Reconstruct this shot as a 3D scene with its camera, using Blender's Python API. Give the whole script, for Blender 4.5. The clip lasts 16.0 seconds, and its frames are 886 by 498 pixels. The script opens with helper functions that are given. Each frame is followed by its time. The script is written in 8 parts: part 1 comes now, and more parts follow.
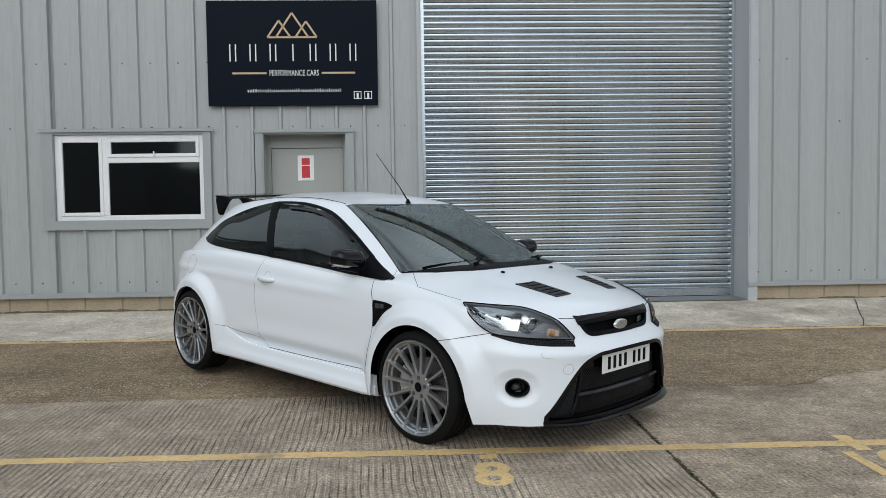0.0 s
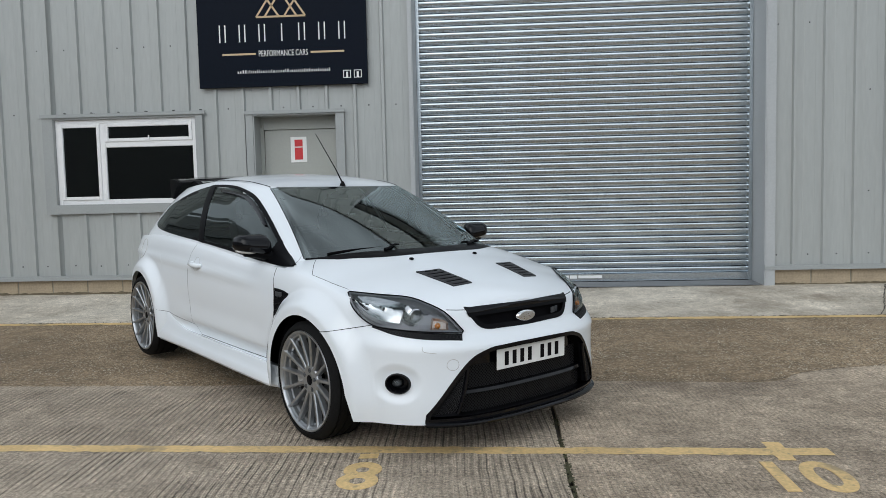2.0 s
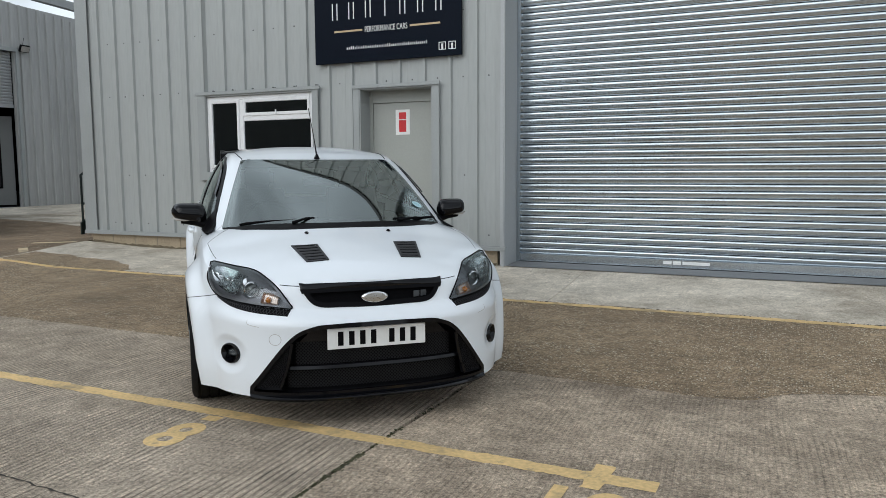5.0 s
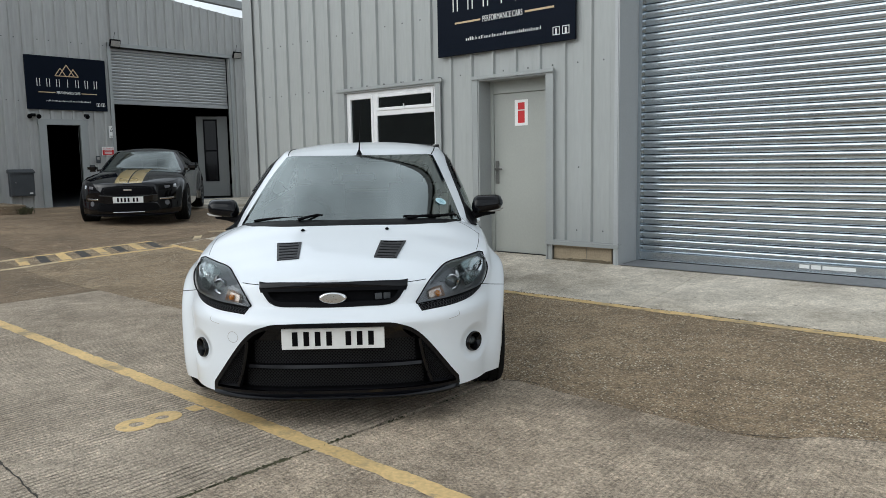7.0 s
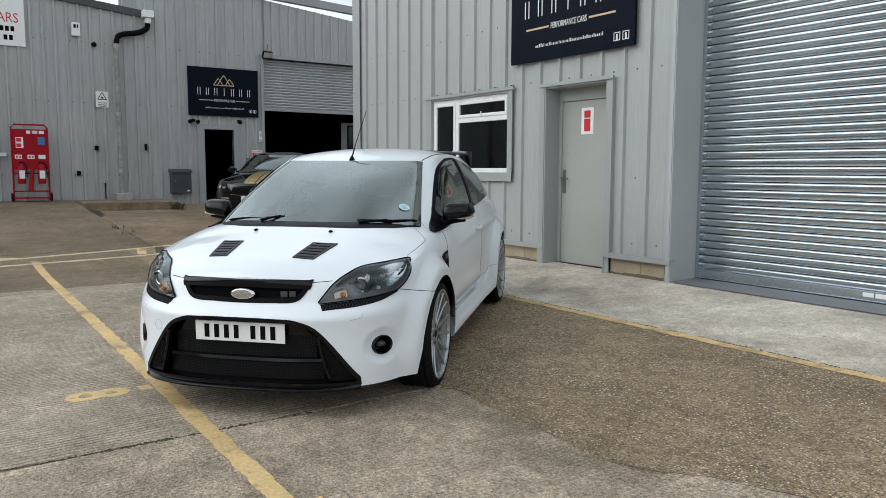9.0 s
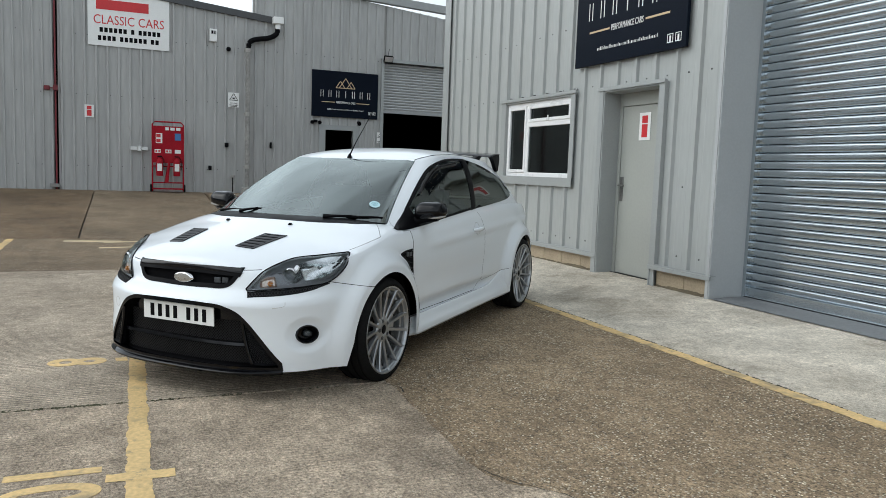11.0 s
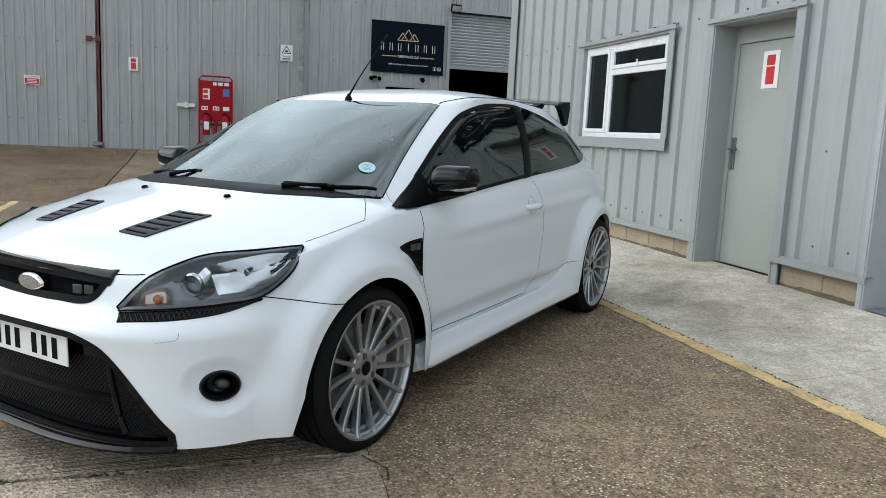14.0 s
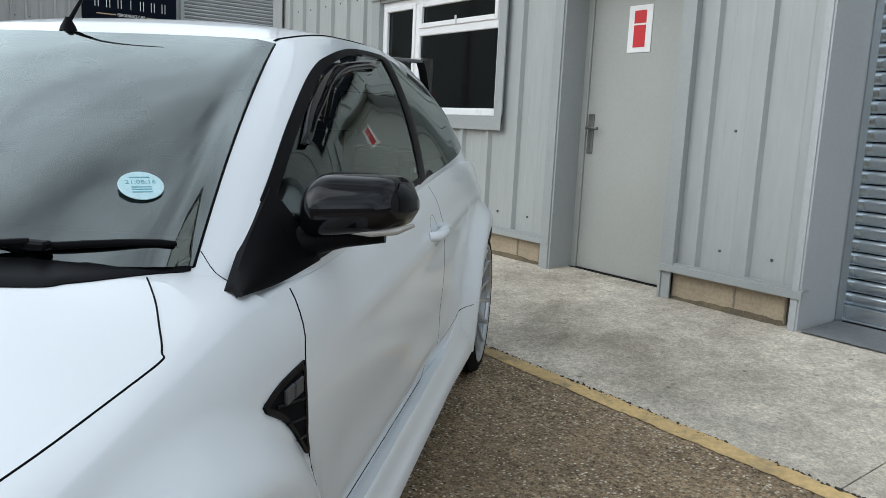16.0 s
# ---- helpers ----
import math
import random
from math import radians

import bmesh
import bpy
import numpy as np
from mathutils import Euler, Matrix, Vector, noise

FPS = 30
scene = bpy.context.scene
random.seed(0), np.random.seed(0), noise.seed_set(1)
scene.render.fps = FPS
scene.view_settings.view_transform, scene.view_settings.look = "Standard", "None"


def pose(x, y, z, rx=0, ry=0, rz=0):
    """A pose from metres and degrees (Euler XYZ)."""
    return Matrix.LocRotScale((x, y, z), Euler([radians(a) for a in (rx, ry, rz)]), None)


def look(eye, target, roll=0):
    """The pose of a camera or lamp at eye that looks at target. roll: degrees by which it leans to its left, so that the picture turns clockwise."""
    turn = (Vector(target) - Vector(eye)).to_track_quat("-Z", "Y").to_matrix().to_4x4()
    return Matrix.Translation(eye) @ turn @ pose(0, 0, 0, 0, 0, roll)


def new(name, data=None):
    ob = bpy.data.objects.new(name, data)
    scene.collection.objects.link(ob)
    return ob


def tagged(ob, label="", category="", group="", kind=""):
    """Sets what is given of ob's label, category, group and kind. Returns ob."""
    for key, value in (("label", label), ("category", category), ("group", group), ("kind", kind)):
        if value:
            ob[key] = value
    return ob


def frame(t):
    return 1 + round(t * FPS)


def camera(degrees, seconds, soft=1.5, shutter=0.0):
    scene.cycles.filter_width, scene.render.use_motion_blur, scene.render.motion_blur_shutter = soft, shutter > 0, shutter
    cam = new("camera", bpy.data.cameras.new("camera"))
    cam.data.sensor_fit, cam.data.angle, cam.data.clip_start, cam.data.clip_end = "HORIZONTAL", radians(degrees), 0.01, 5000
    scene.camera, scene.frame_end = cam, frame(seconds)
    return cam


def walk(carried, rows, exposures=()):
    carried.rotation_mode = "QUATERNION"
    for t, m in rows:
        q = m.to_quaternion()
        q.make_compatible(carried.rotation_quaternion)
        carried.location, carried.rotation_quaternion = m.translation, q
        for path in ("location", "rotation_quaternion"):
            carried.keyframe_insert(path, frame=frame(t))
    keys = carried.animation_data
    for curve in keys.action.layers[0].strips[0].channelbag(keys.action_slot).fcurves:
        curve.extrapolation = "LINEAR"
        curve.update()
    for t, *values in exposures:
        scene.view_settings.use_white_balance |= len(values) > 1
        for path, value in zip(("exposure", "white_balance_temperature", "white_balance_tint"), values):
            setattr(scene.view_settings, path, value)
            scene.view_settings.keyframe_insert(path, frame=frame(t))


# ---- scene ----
cam = camera(60.5, 16.0, 0.5)
PATH = [
    (0, (0.157, 0.316, 1.309), (0.233, 2.312, 1.214), -0.8),
    (0.5, (0.311, 0.329, 1.303), (0.39, 2.324, 1.187), -1.1),
    (1, (0.526, 0.458, 1.295), (0.575, 2.453, 1.162), -1.4),
    (1.5, (0.804, 0.582, 1.31), (0.781, 2.576, 1.165), -1.5),
    (2, (1.187, 0.612, 1.31), (1.05, 2.601, 1.165), -1.3),
    (2.5, (1.544, 0.717, 1.296), (1.272, 2.693, 1.151), -0.9),
    (3, (1.88, 0.825, 1.3), (1.486, 2.781, 1.154), -0.6),
    (3.5, (2.281, 0.892, 1.31), (1.767, 2.818, 1.157), -0.4),
    (4, (2.639, 1.041, 1.292), (2.017, 2.934, 1.12), -0.9),
    (4.2, (2.761, 1.094, 1.285), (2.103, 2.975, 1.110), -0.7),
    (6.3, (4.028, 1.848, 1.354), (2.850, 3.444, 1.102), -1.7),
    (6.5, (4.096, 1.972, 1.333), (2.871, 3.535, 1.09), -1.9),
    (7, (4.268, 2.236, 1.328), (2.937, 3.711, 1.097), -1.0),
    (7.5, (4.51, 2.481, 1.318), (3.088, 3.869, 1.09), -0.6),
    (8, (4.782, 2.728, 1.326), (3.281, 4.031, 1.102), -0.3),
    (8.5, (4.977, 3.017, 1.331), (3.403, 4.231, 1.115), -0.1),
    (9, (5.237, 3.265, 1.317), (3.597, 4.391, 1.108), 0.2),
    (9.2, (5.333, 3.382, 1.317), (3.664, 4.466, 1.114), 0.4),
    (11.3, (5.989, 4.460, 1.301), (4.138, 5.185, 1.082), 2.3),
    (11.5, (6.064, 4.539, 1.319), (4.202, 5.23, 1.086), 2.5),
    (12, (5.996, 4.796, 1.291), (4.109, 5.403, 1.024), 2.9),
    (12.5, (5.766, 5.024, 1.27), (3.858, 5.547, 0.973), 2.9),
    (13, (5.339, 5.142, 1.262), (3.422, 5.618, 0.948), 2.9),
    (13.5, (4.793, 5.259, 1.222), (2.88, 5.749, 0.91), 2.9),
    (14, (4.232, 5.243, 1.226), (2.343, 5.828, 0.927), 2.7),
    (14.5, (3.669, 5.272, 1.211), (1.838, 6.024, 0.923), 2.6),
    (15, (3.124, 5.314, 1.225), (1.386, 6.261, 0.938), 2.4),
    (15.5, (2.677, 5.440, 1.236), (1.064, 6.583, 0.933), 2.2),
    (16, (2.287, 5.537, 1.193), (0.709, 6.723, 0.869), 2.7),
]
walk(cam, [(t, look(eye, target, roll)) for t, eye, target, roll in PATH], [(0.0, 0.07, 6120, 8), (4.0, 0.08, 6120, 8), (7.0, 0.26, 6190, 7), (9.0, 0.36, 6200, 7), (12.0, 0.46, 6150, 6), (13.5, 0.56, 6080, 6), (14.5, 0.60, 6070, 7), (16.0, 0.47, 6090, 7)])

# ---------- light ----------
world = bpy.data.worlds.new("overcast")
scene.world = world
world.use_nodes = True
wn, wl = world.node_tree.nodes, world.node_tree.links
sky = wn.new("ShaderNodeTexSky")
sky.sky_type, sky.sun_disc = "NISHITA", False
sky.sun_elevation, sky.sun_rotation = radians(36), radians(200)
sky.air_density, sky.dust_density, sky.ozone_density = 1.0, 3.0, 1.0
hsv = wn.new("ShaderNodeHueSaturation")
hsv.inputs["Saturation"].default_value = 0.45
clouds = wn.new("ShaderNodeTexNoise")
clouds.inputs["Scale"].default_value, clouds.inputs["Detail"].default_value = 2.6, 6
ramp = wn.new("ShaderNodeMapRange")
ramp.inputs["From Min"].default_value, ramp.inputs["From Max"].default_value = 0.3, 0.7
ramp.inputs["To Min"].default_value, ramp.inputs["To Max"].default_value = 0.45, 1.55
mul = wn.new("ShaderNodeMix")
mul.data_type, mul.blend_type = "RGBA", "MULTIPLY"
mul.inputs["Factor"].default_value = 1.0
# an overcast layer, brighter towards the zenith, lies over most of the clear sky
way = wn.new("ShaderNodeTexCoord")
up = wn.new("ShaderNodeSeparateXYZ")
wl.new(way.outputs["Generated"], up.inputs[0])
rise = wn.new("ShaderNodeMapRange")
for key, value in zip(("From Min", "From Max", "To Min", "To Max"), (0.0, 1.0, 7.8, 4.3)):
    rise.inputs[key].default_value = value
wl.new(up.outputs["Z"], rise.inputs["Value"])
grey = wn.new("ShaderNodeMix")
grey.data_type, grey.blend_type = "RGBA", "MULTIPLY"
grey.inputs["Factor"].default_value = 1.0
grey.inputs["A"].default_value = (0.95, 1.0, 1.045, 1)
wl.new(rise.outputs["Result"], grey.inputs["B"])
cover = wn.new("ShaderNodeMix")
cover.data_type = "RGBA"
cover.inputs["Factor"].default_value = 0.75
wl.new(sky.outputs["Color"], hsv.inputs["Color"])
wl.new(hsv.outputs["Color"], cover.inputs["A"])
wl.new(grey.outputs["Result"], cover.inputs["B"])
wl.new(cover.outputs["Result"], mul.inputs["A"])
drift = wn.new("ShaderNodeMapping")
drift.inputs["Location"].default_value = (6.69, -10.55, -8.78)
wl.new(way.outputs["Generated"], drift.inputs["Vector"])
wl.new(drift.outputs["Vector"], clouds.inputs["Vector"])
wl.new(clouds.outputs["Fac"], ramp.inputs["Value"])
wl.new(ramp.outputs["Result"], mul.inputs["B"])
wl.new(mul.outputs["Result"], wn["Background"].inputs["Color"])
wn["Background"].inputs["Strength"].default_value = 0.15
sun_data = bpy.data.lights.new("sun", "SUN")
sun_data.energy, sun_data.angle, sun_data.color = 0.65, radians(60), (1.0, 0.99, 0.97)
sun = new("sun", sun_data)
sun.matrix_world = look((-5, -16, 15), (0, 4, 0))


# ---------- materials ----------
def mat(name, color, rough=0.5, metal=0.0, var=0.12, scale=6.0, fine=60.0, bump=0.0, bump_scale=None, coat=0.0, spec=0.5, drawn=1.0):
    """A surface with two scales of tone and a fine relief."""
    m = bpy.data.materials.new(name)
    m.use_nodes = True
    n, l = m.node_tree.nodes, m.node_tree.links
    b = n["Principled BSDF"]
    b.inputs["Metallic"].default_value = metal
    b.inputs["Coat Weight"].default_value = coat
    b.inputs["Coat Roughness"].default_value = 0.04
    b.inputs["Specular IOR Level"].default_value = spec
    tc = n.new("ShaderNodeTexCoord")
    big, small = n.new("ShaderNodeTexNoise"), n.new("ShaderNodeTexNoise")
    big.inputs["Scale"].default_value, big.inputs["Detail"].default_value = scale, 6
    small.inputs["Scale"].default_value, small.inputs["Detail"].default_value = fine, 4
    drawn_out = n.new("ShaderNodeMapping")
    drawn_out.inputs["Scale"].default_value = (1, 1, drawn)
    l.new(tc.outputs["Object"], drawn_out.inputs["Vector"])
    for t in (big, small):
        l.new(drawn_out.outputs["Vector"], t.inputs["Vector"])
    add = n.new("ShaderNodeMath")
    add.operation = "ADD"
    l.new(big.outputs["Fac"], add.inputs[0])
    l.new(small.outputs["Fac"], add.inputs[1])
    rng = n.new("ShaderNodeMapRange")
    rng.inputs["From Min"].default_value, rng.inputs["From Max"].default_value = 0.7, 1.3
    rng.inputs["To Min"].default_value, rng.inputs["To Max"].default_value = 1 - var, 1 + var
    l.new(add.outputs[0], rng.inputs["Value"])
    mix = n.new("ShaderNodeMix")
    mix.data_type, mix.blend_type = "RGBA", "MULTIPLY"
    mix.inputs["Factor"].default_value = 1
    mix.inputs["A"].default_value = (*color, 1)
    l.new(rng.outputs["Result"], mix.inputs["B"])
    l.new(mix.outputs["Result"], b.inputs["Base Color"])
    r2 = n.new("ShaderNodeMapRange")
    r2.inputs["From Min"].default_value, r2.inputs["From Max"].default_value = 0.3, 0.7
    r2.inputs["To Min"].default_value, r2.inputs["To Max"].default_value = rough * 0.85, min(1, rough * 1.15)
    l.new(big.outputs["Fac"], r2.inputs["Value"])
    l.new(r2.outputs["Result"], b.inputs["Roughness"])
    if bump:
        bp = n.new("ShaderNodeBump")
        bp.inputs["Strength"].default_value, bp.inputs["Distance"].default_value = bump, 0.004
        src = small
        if bump_scale:
            src = n.new("ShaderNodeTexNoise")
            src.inputs["Scale"].default_value, src.inputs["Detail"].default_value = bump_scale, 3
            l.new(tc.outputs["Object"], src.inputs["Vector"])
        l.new(src.outputs["Fac"], bp.inputs["Height"])
        l.new(bp.outputs["Normal"], b.inputs["Normal"])
    return m


def glass(name, tint, rough=0.01, through_=0.5):
    """Thin tinted pane: clear part and mirror part by angle."""
    m = bpy.data.materials.new(name)
    m.use_nodes = True
    n, l = m.node_tree.nodes, m.node_tree.links
    n.remove(n["Principled BSDF"])
    tr, gl, mx, fr = (n.new(k) for k in ("ShaderNodeBsdfTransparent", "ShaderNodeBsdfGlossy", "ShaderNodeMixShader", "ShaderNodeFresnel"))
    tr.inputs["Color"].default_value = (*tint, 1)
    gl.inputs["Roughness"].default_value = rough
    gl.inputs["Color"].default_value = (0.89, 0.97, 0.95, 1)
    fr.inputs["IOR"].default_value = through_
    l.new(fr.outputs[0], mx.inputs[0])
    l.new(tr.outputs[0], mx.inputs[1])
    l.new(gl.outputs[0], mx.inputs[2])
    l.new(mx.outputs[0], n["Material Output"].inputs["Surface"])
    return m


def concrete(name, base, dark, grooves=0.0, pebbles=0.0, stain=0.5, groove_step=0.05, rough_tone=1.0, mottle=0.2, pits=0.0, groove_low=0.2):
    """Weathered concrete: broad stains, grain, brushed grooves along y, or exposed pebbles."""
    m = bpy.data.materials.new(name)
    m.use_nodes = True
    n, l = m.node_tree.nodes, m.node_tree.links
    b = n["Principled BSDF"]
    b.inputs["Roughness"].default_value = 0.85
    b.inputs["Specular IOR Level"].default_value = 0.3
    geo = n.new("ShaderNodeNewGeometry")
    pos = geo.outputs["Position"]

    def noise_(s, d=6, rough=0.6, vec=pos):
        t = n.new("ShaderNodeTexNoise")
        t.inputs["Scale"].default_value, t.inputs["Detail"].default_value, t.inputs["Roughness"].default_value = s, d, rough
        l.new(vec, t.inputs["Vector"])
        return t.outputs["Fac"]

    def rng(v, a, c, lo, hi):
        t = n.new("ShaderNodeMapRange")
        for k, x in zip(("From Min", "From Max", "To Min", "To Max"), (a, c, lo, hi)):
            t.inputs[k].default_value = x
        l.new(v, t.inputs["Value"])
        return t.outputs["Result"]

    def math_(op, a, c):
        t = n.new("ShaderNodeMath")
        t.operation = op
        for i, v in enumerate((a, c)):
            if isinstance(v, (int, float)):
                t.inputs[i].default_value = v
            else:
                l.new(v, t.inputs[i])
        return t.outputs[0]

    def mixc(f, a, c, kind="MIX"):
        t = n.new("ShaderNodeMix")
        t.data_type, t.blend_type = "RGBA", kind
        for k, v in (("Factor", f), ("A", a), ("B", c)):
            if isinstance(v, tuple):
                t.inputs[k].default_value = (*v, 1)
            elif isinstance(v, (int, float)):
                t.inputs[k].default_value = v
            else:
                l.new(v, t.inputs[k])
        return t.outputs["Result"]

    stains = rng(noise_(0.55, 8, 0.62), 0.38, 0.66, 0, stain)
    patch = rng(noise_(2.3, 6, 0.65), 0.45, 0.7, 0, stain * 0.6)
    blotch = rng(noise_(7.5, 10, 0.78), 0.32, 0.68, 1 - 0.28 * rough_tone, 1 + 0.28 * rough_tone)
    grain = rng(noise_(55, 4, 0.8), 0.33, 0.67, 1 - 0.55 * rough_tone, 1 + 0.55 * rough_tone)
    speck = rng(noise_(230, 2, 0.6), 0.33, 0.67, 0.75, 1.25)
    col = mixc(stains, base, dark)
    col = mixc(patch, col, tuple(x * 1.25 for x in base))
    col = mixc(1.0, col, blotch, "MULTIPLY")
    col = mixc(1.0, col, grain, "MULTIPLY")
    col = mixc(1.0, col, speck, "MULTIPLY")
    col = mixc(1.0, col, rng(noise_(1.5, 8, 0.68), 0.32, 0.68, 1 - mottle, 1 + mottle), "MULTIPLY")
    col = mixc(1.0, col, rng(noise_(17, 6, 0.72), 0.30, 0.70, 1 - mottle * 0.8, 1 + mottle * 0.8), "MULTIPLY")
    if pits:
        hole = n.new("ShaderNodeTexVoronoi")
        hole.inputs["Scale"].default_value = 9
        l.new(pos, hole.inputs["Vector"])
        odd = n.new("ShaderNodeSeparateColor")
        l.new(hole.outputs["Color"], odd.inputs[0])
        spot = math_("MULTIPLY", rng(hole.outputs["Distance"], 0.05, 0.16, 1, 0), rng(odd.outputs[0], 0.72, 0.76, 0, pits))
        col = mixc(spot, col, tuple(x * 0.45 for x in dark))
    height = math_("MULTIPLY", noise_(40, 4, 0.7), 0.5)
    if pebbles:
        vo = n.new("ShaderNodeTexVoronoi")
        vo.inputs["Scale"].default_value = 66
        l.new(pos, vo.inputs["Vector"])
        inside = rng(vo.outputs["Distance"], 0.25, 0.5, 1, 0)
        sep = n.new("ShaderNodeSeparateColor")
        l.new(vo.outputs["Color"], sep.inputs[0])
        tone = rng(sep.outputs[0], 0.0, 1.0, 0.08, 2.1)
        light = rng(sep.outputs[1], 0.84, 0.88, 0.0, 1.0)
        stone = mixc(1.0, tuple(x * 1.12 for x in base), tone, "MULTIPLY")
        stone = mixc(light, stone, (0.78, 0.70, 0.56))
        wear = rng(noise_(1.4, 5, 0.6), 0.3, 0.65, 0.35 * pebbles, pebbles)
        col = mixc(math_("MULTIPLY", rng(inside, 0, 1, 0.0, 0.55), wear), col, (0.06, 0.05, 0.038)) if pebbles > 0.9 else col
        col = mixc(math_("MULTIPLY", inside, wear), col, mixc(stains, stone, tuple(x * 0.9 for x in dark)))
        height = math_("ADD", height, math_("MULTIPLY", inside, 1.2))
        # pale and dark chips worn open at the surface
        chip = n.new("ShaderNodeTexVoronoi")
        chip.inputs["Scale"].default_value = 72
        l.new(pos, chip.inputs["Vector"])
        body = rng(chip.outputs["Distance"], 0.34, 0.42, 1, 0)
        pick = n.new("ShaderNodeSeparateColor")
        l.new(chip.outputs["Color"], pick.inputs[0])
        pale = math_("MULTIPLY", math_("MULTIPLY", body, rng(pick.outputs[0], 0.79, 0.81, 0, 1.0)), wear)
        black = math_("MULTIPLY", math_("MULTIPLY", body, rng(pick.outputs[1], 0.70, 0.73, 0, 0.85)), wear)
        col = mixc(black, col, (0.045, 0.036, 0.026))
        col = mixc(pale, col, mixc(pick.outputs[2], (0.55, 0.47, 0.33), (0.95, 0.88, 0.72)))
    if grooves:
        warp = n.new("ShaderNodeTexNoise")
        warp.inputs["Scale"].default_value = 1.6
        l.new(pos, warp.inputs["Vector"])
        sx = n.new("ShaderNodeSeparateXYZ")
        l.new(pos, sx.inputs[0])
        sheared = math_("ADD", math_("ADD", sx.outputs[0], math_("MULTIPLY", sx.outputs[1], 0.06)), math_("MULTIPLY", warp.outputs["Fac"], 0.05))
        ridge = math_("ABSOLUTE", math_("SINE", math_("MULTIPLY", sheared, math.pi / groove_step), 0), 0)
        wave = math_("SUBTRACT", math_("MULTIPLY", math_("POWER", ridge, 0.45), 2.6), 2.0)
        wave2 = math_("SINE", math_("MULTIPLY", sheared, 2 * math.pi / (groove_step * 0.37)), 0)
        both = math_("ADD", math_("MULTIPLY", wave, 0.7), math_("MULTIPLY", wave2, 0.3))
        # streaks drawn out along the brushing
        comb = n.new("ShaderNodeCombineXYZ")
        l.new(math_("MULTIPLY", sheared, 46), comb.inputs[0])
        l.new(math_("MULTIPLY", sx.outputs[1], 3.0), comb.inputs[1])
        streak = rng(noise_(1.0, 4, 0.65, comb.outputs[0]), 0.3, 0.7, -1.0, 1.0)
        both = math_("ADD", math_("MULTIPLY", both, 0.85), math_("MULTIPLY", streak, 0.45))
        broken = rng(noise_(1.9, 6, 0.72), 0.38, 0.6, groove_low, 1.0)
        line = math_("MULTIPLY", math_("MULTIPLY", both, broken), grooves)
        col = mixc(1.0, col, rng(line, -1, 1, 0.17, 1.74), "MULTIPLY")
        height = math_("ADD", height, math_("MULTIPLY", line, 2.2))
    l.new(col, b.inputs["Base Color"])
    bp = n.new("ShaderNodeBump")
    bp.inputs["Strength"].default_value, bp.inputs["Distance"].default_value = 0.9, 0.004
    l.new(height, bp.inputs["Height"])
    l.new(bp.outputs["Normal"], b.inputs["Normal"])
    return m


M_CLAD = mat("grey_cladding", (0.38, 0.395, 0.385), 0.42, 0.0, 0.06, 1.6, 30, 0.03, None, 0, 0.5, 0.15)
M_CLAD_FAR = mat("weathered_grey_cladding", (0.40, 0.40, 0.39), 0.5, 0.0, 0.12, 2.2, 16, 0.03, None, 0, 0.4, 0.12)
M_TRIM = mat("grey_trim", (0.33, 0.345, 0.34), 0.4, 0.0, 0.05, 2, 50, 0.03)
# partition grey darkened for the shade it stands in inside the opening
M_PARTITION = mat("shaded_partition_paint", (0.21, 0.215, 0.21), 0.5, 0.0, 0.08, 2, 40)
M_REVEAL = mat("grey_flashing", (0.42, 0.435, 0.44), 0.42, 0.0, 0.05, 2, 50, 0.03)
M_DOOR = mat("grey_green_door_paint", (0.36, 0.37, 0.34), 0.45, 0.0, 0.04, 2, 40, 0.03)
M_UPVC = mat("white_upvc", (0.8, 0.8, 0.8), 0.3, 0.0, 0.03, 3, 60)
M_STEEL = mat("galvanised_shutter", (0.53, 0.576, 0.608), 0.23, 0.94, 0.05, 1.5, 8)
M_STEEL_DULL = mat("dull_grey_shutter", (0.40, 0.41, 0.415), 0.36, 0.55, 0.1, 1.5, 30)
M_ALU = mat("brushed_aluminium", (0.55, 0.55, 0.54), 0.3, 1.0, 0.08, 5, 90)
M_LOCK = mat("dull_lock_steel", (0.24, 0.235, 0.225), 0.38, 0.85, 0.2, 8, 90)
M_SCREW = mat("dark_screw", (0.10, 0.10, 0.10), 0.5, 0.4, 0.1)
M_BLOCK = mat("concrete_block", (0.37, 0.30, 0.21), 0.9, 0.0, 0.22, 3, 45, 0.6)
M_SILT = mat("brown_silt", (0.13, 0.105, 0.065), 0.95, 0.0, 0.35, 6, 60, 0.6)
M_MORTAR = mat("mortar", (0.26, 0.24, 0.20), 0.95, 0.0, 0.15, 5, 60, 0.5)
M_SIGN = mat("navy_black_sign", (0.005, 0.008, 0.015), 0.4, 0.0, 0.1, 2, 30, 0, None, 0, 0.05)
M_WHITE = mat("white_print", (0.8, 0.8, 0.78), 0.45, 0.0, 0.04)
M_GOLD = mat("pale_gold_print", (0.55, 0.40, 0.24), 0.45, 0.0, 0.05)
M_RED = mat("red_print", (0.55, 0.02, 0.025), 0.4, 0.0, 0.08)
M_REDPAINT = mat("red_enamel", (0.31, 0.006, 0.016), 0.5, 0.0, 0.15, 5, 40, 0, None, 0, 0.15)
M_BLUE = mat("blue_print", (0.05, 0.16, 0.38), 0.45)
M_YELLOW_PRINT = mat("yellow_print", (0.62, 0.42, 0.03), 0.5)
# Near-black for black plastic parts; also puts shade into recesses and unlit walls
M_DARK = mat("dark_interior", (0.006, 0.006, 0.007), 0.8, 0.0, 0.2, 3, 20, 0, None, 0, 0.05)
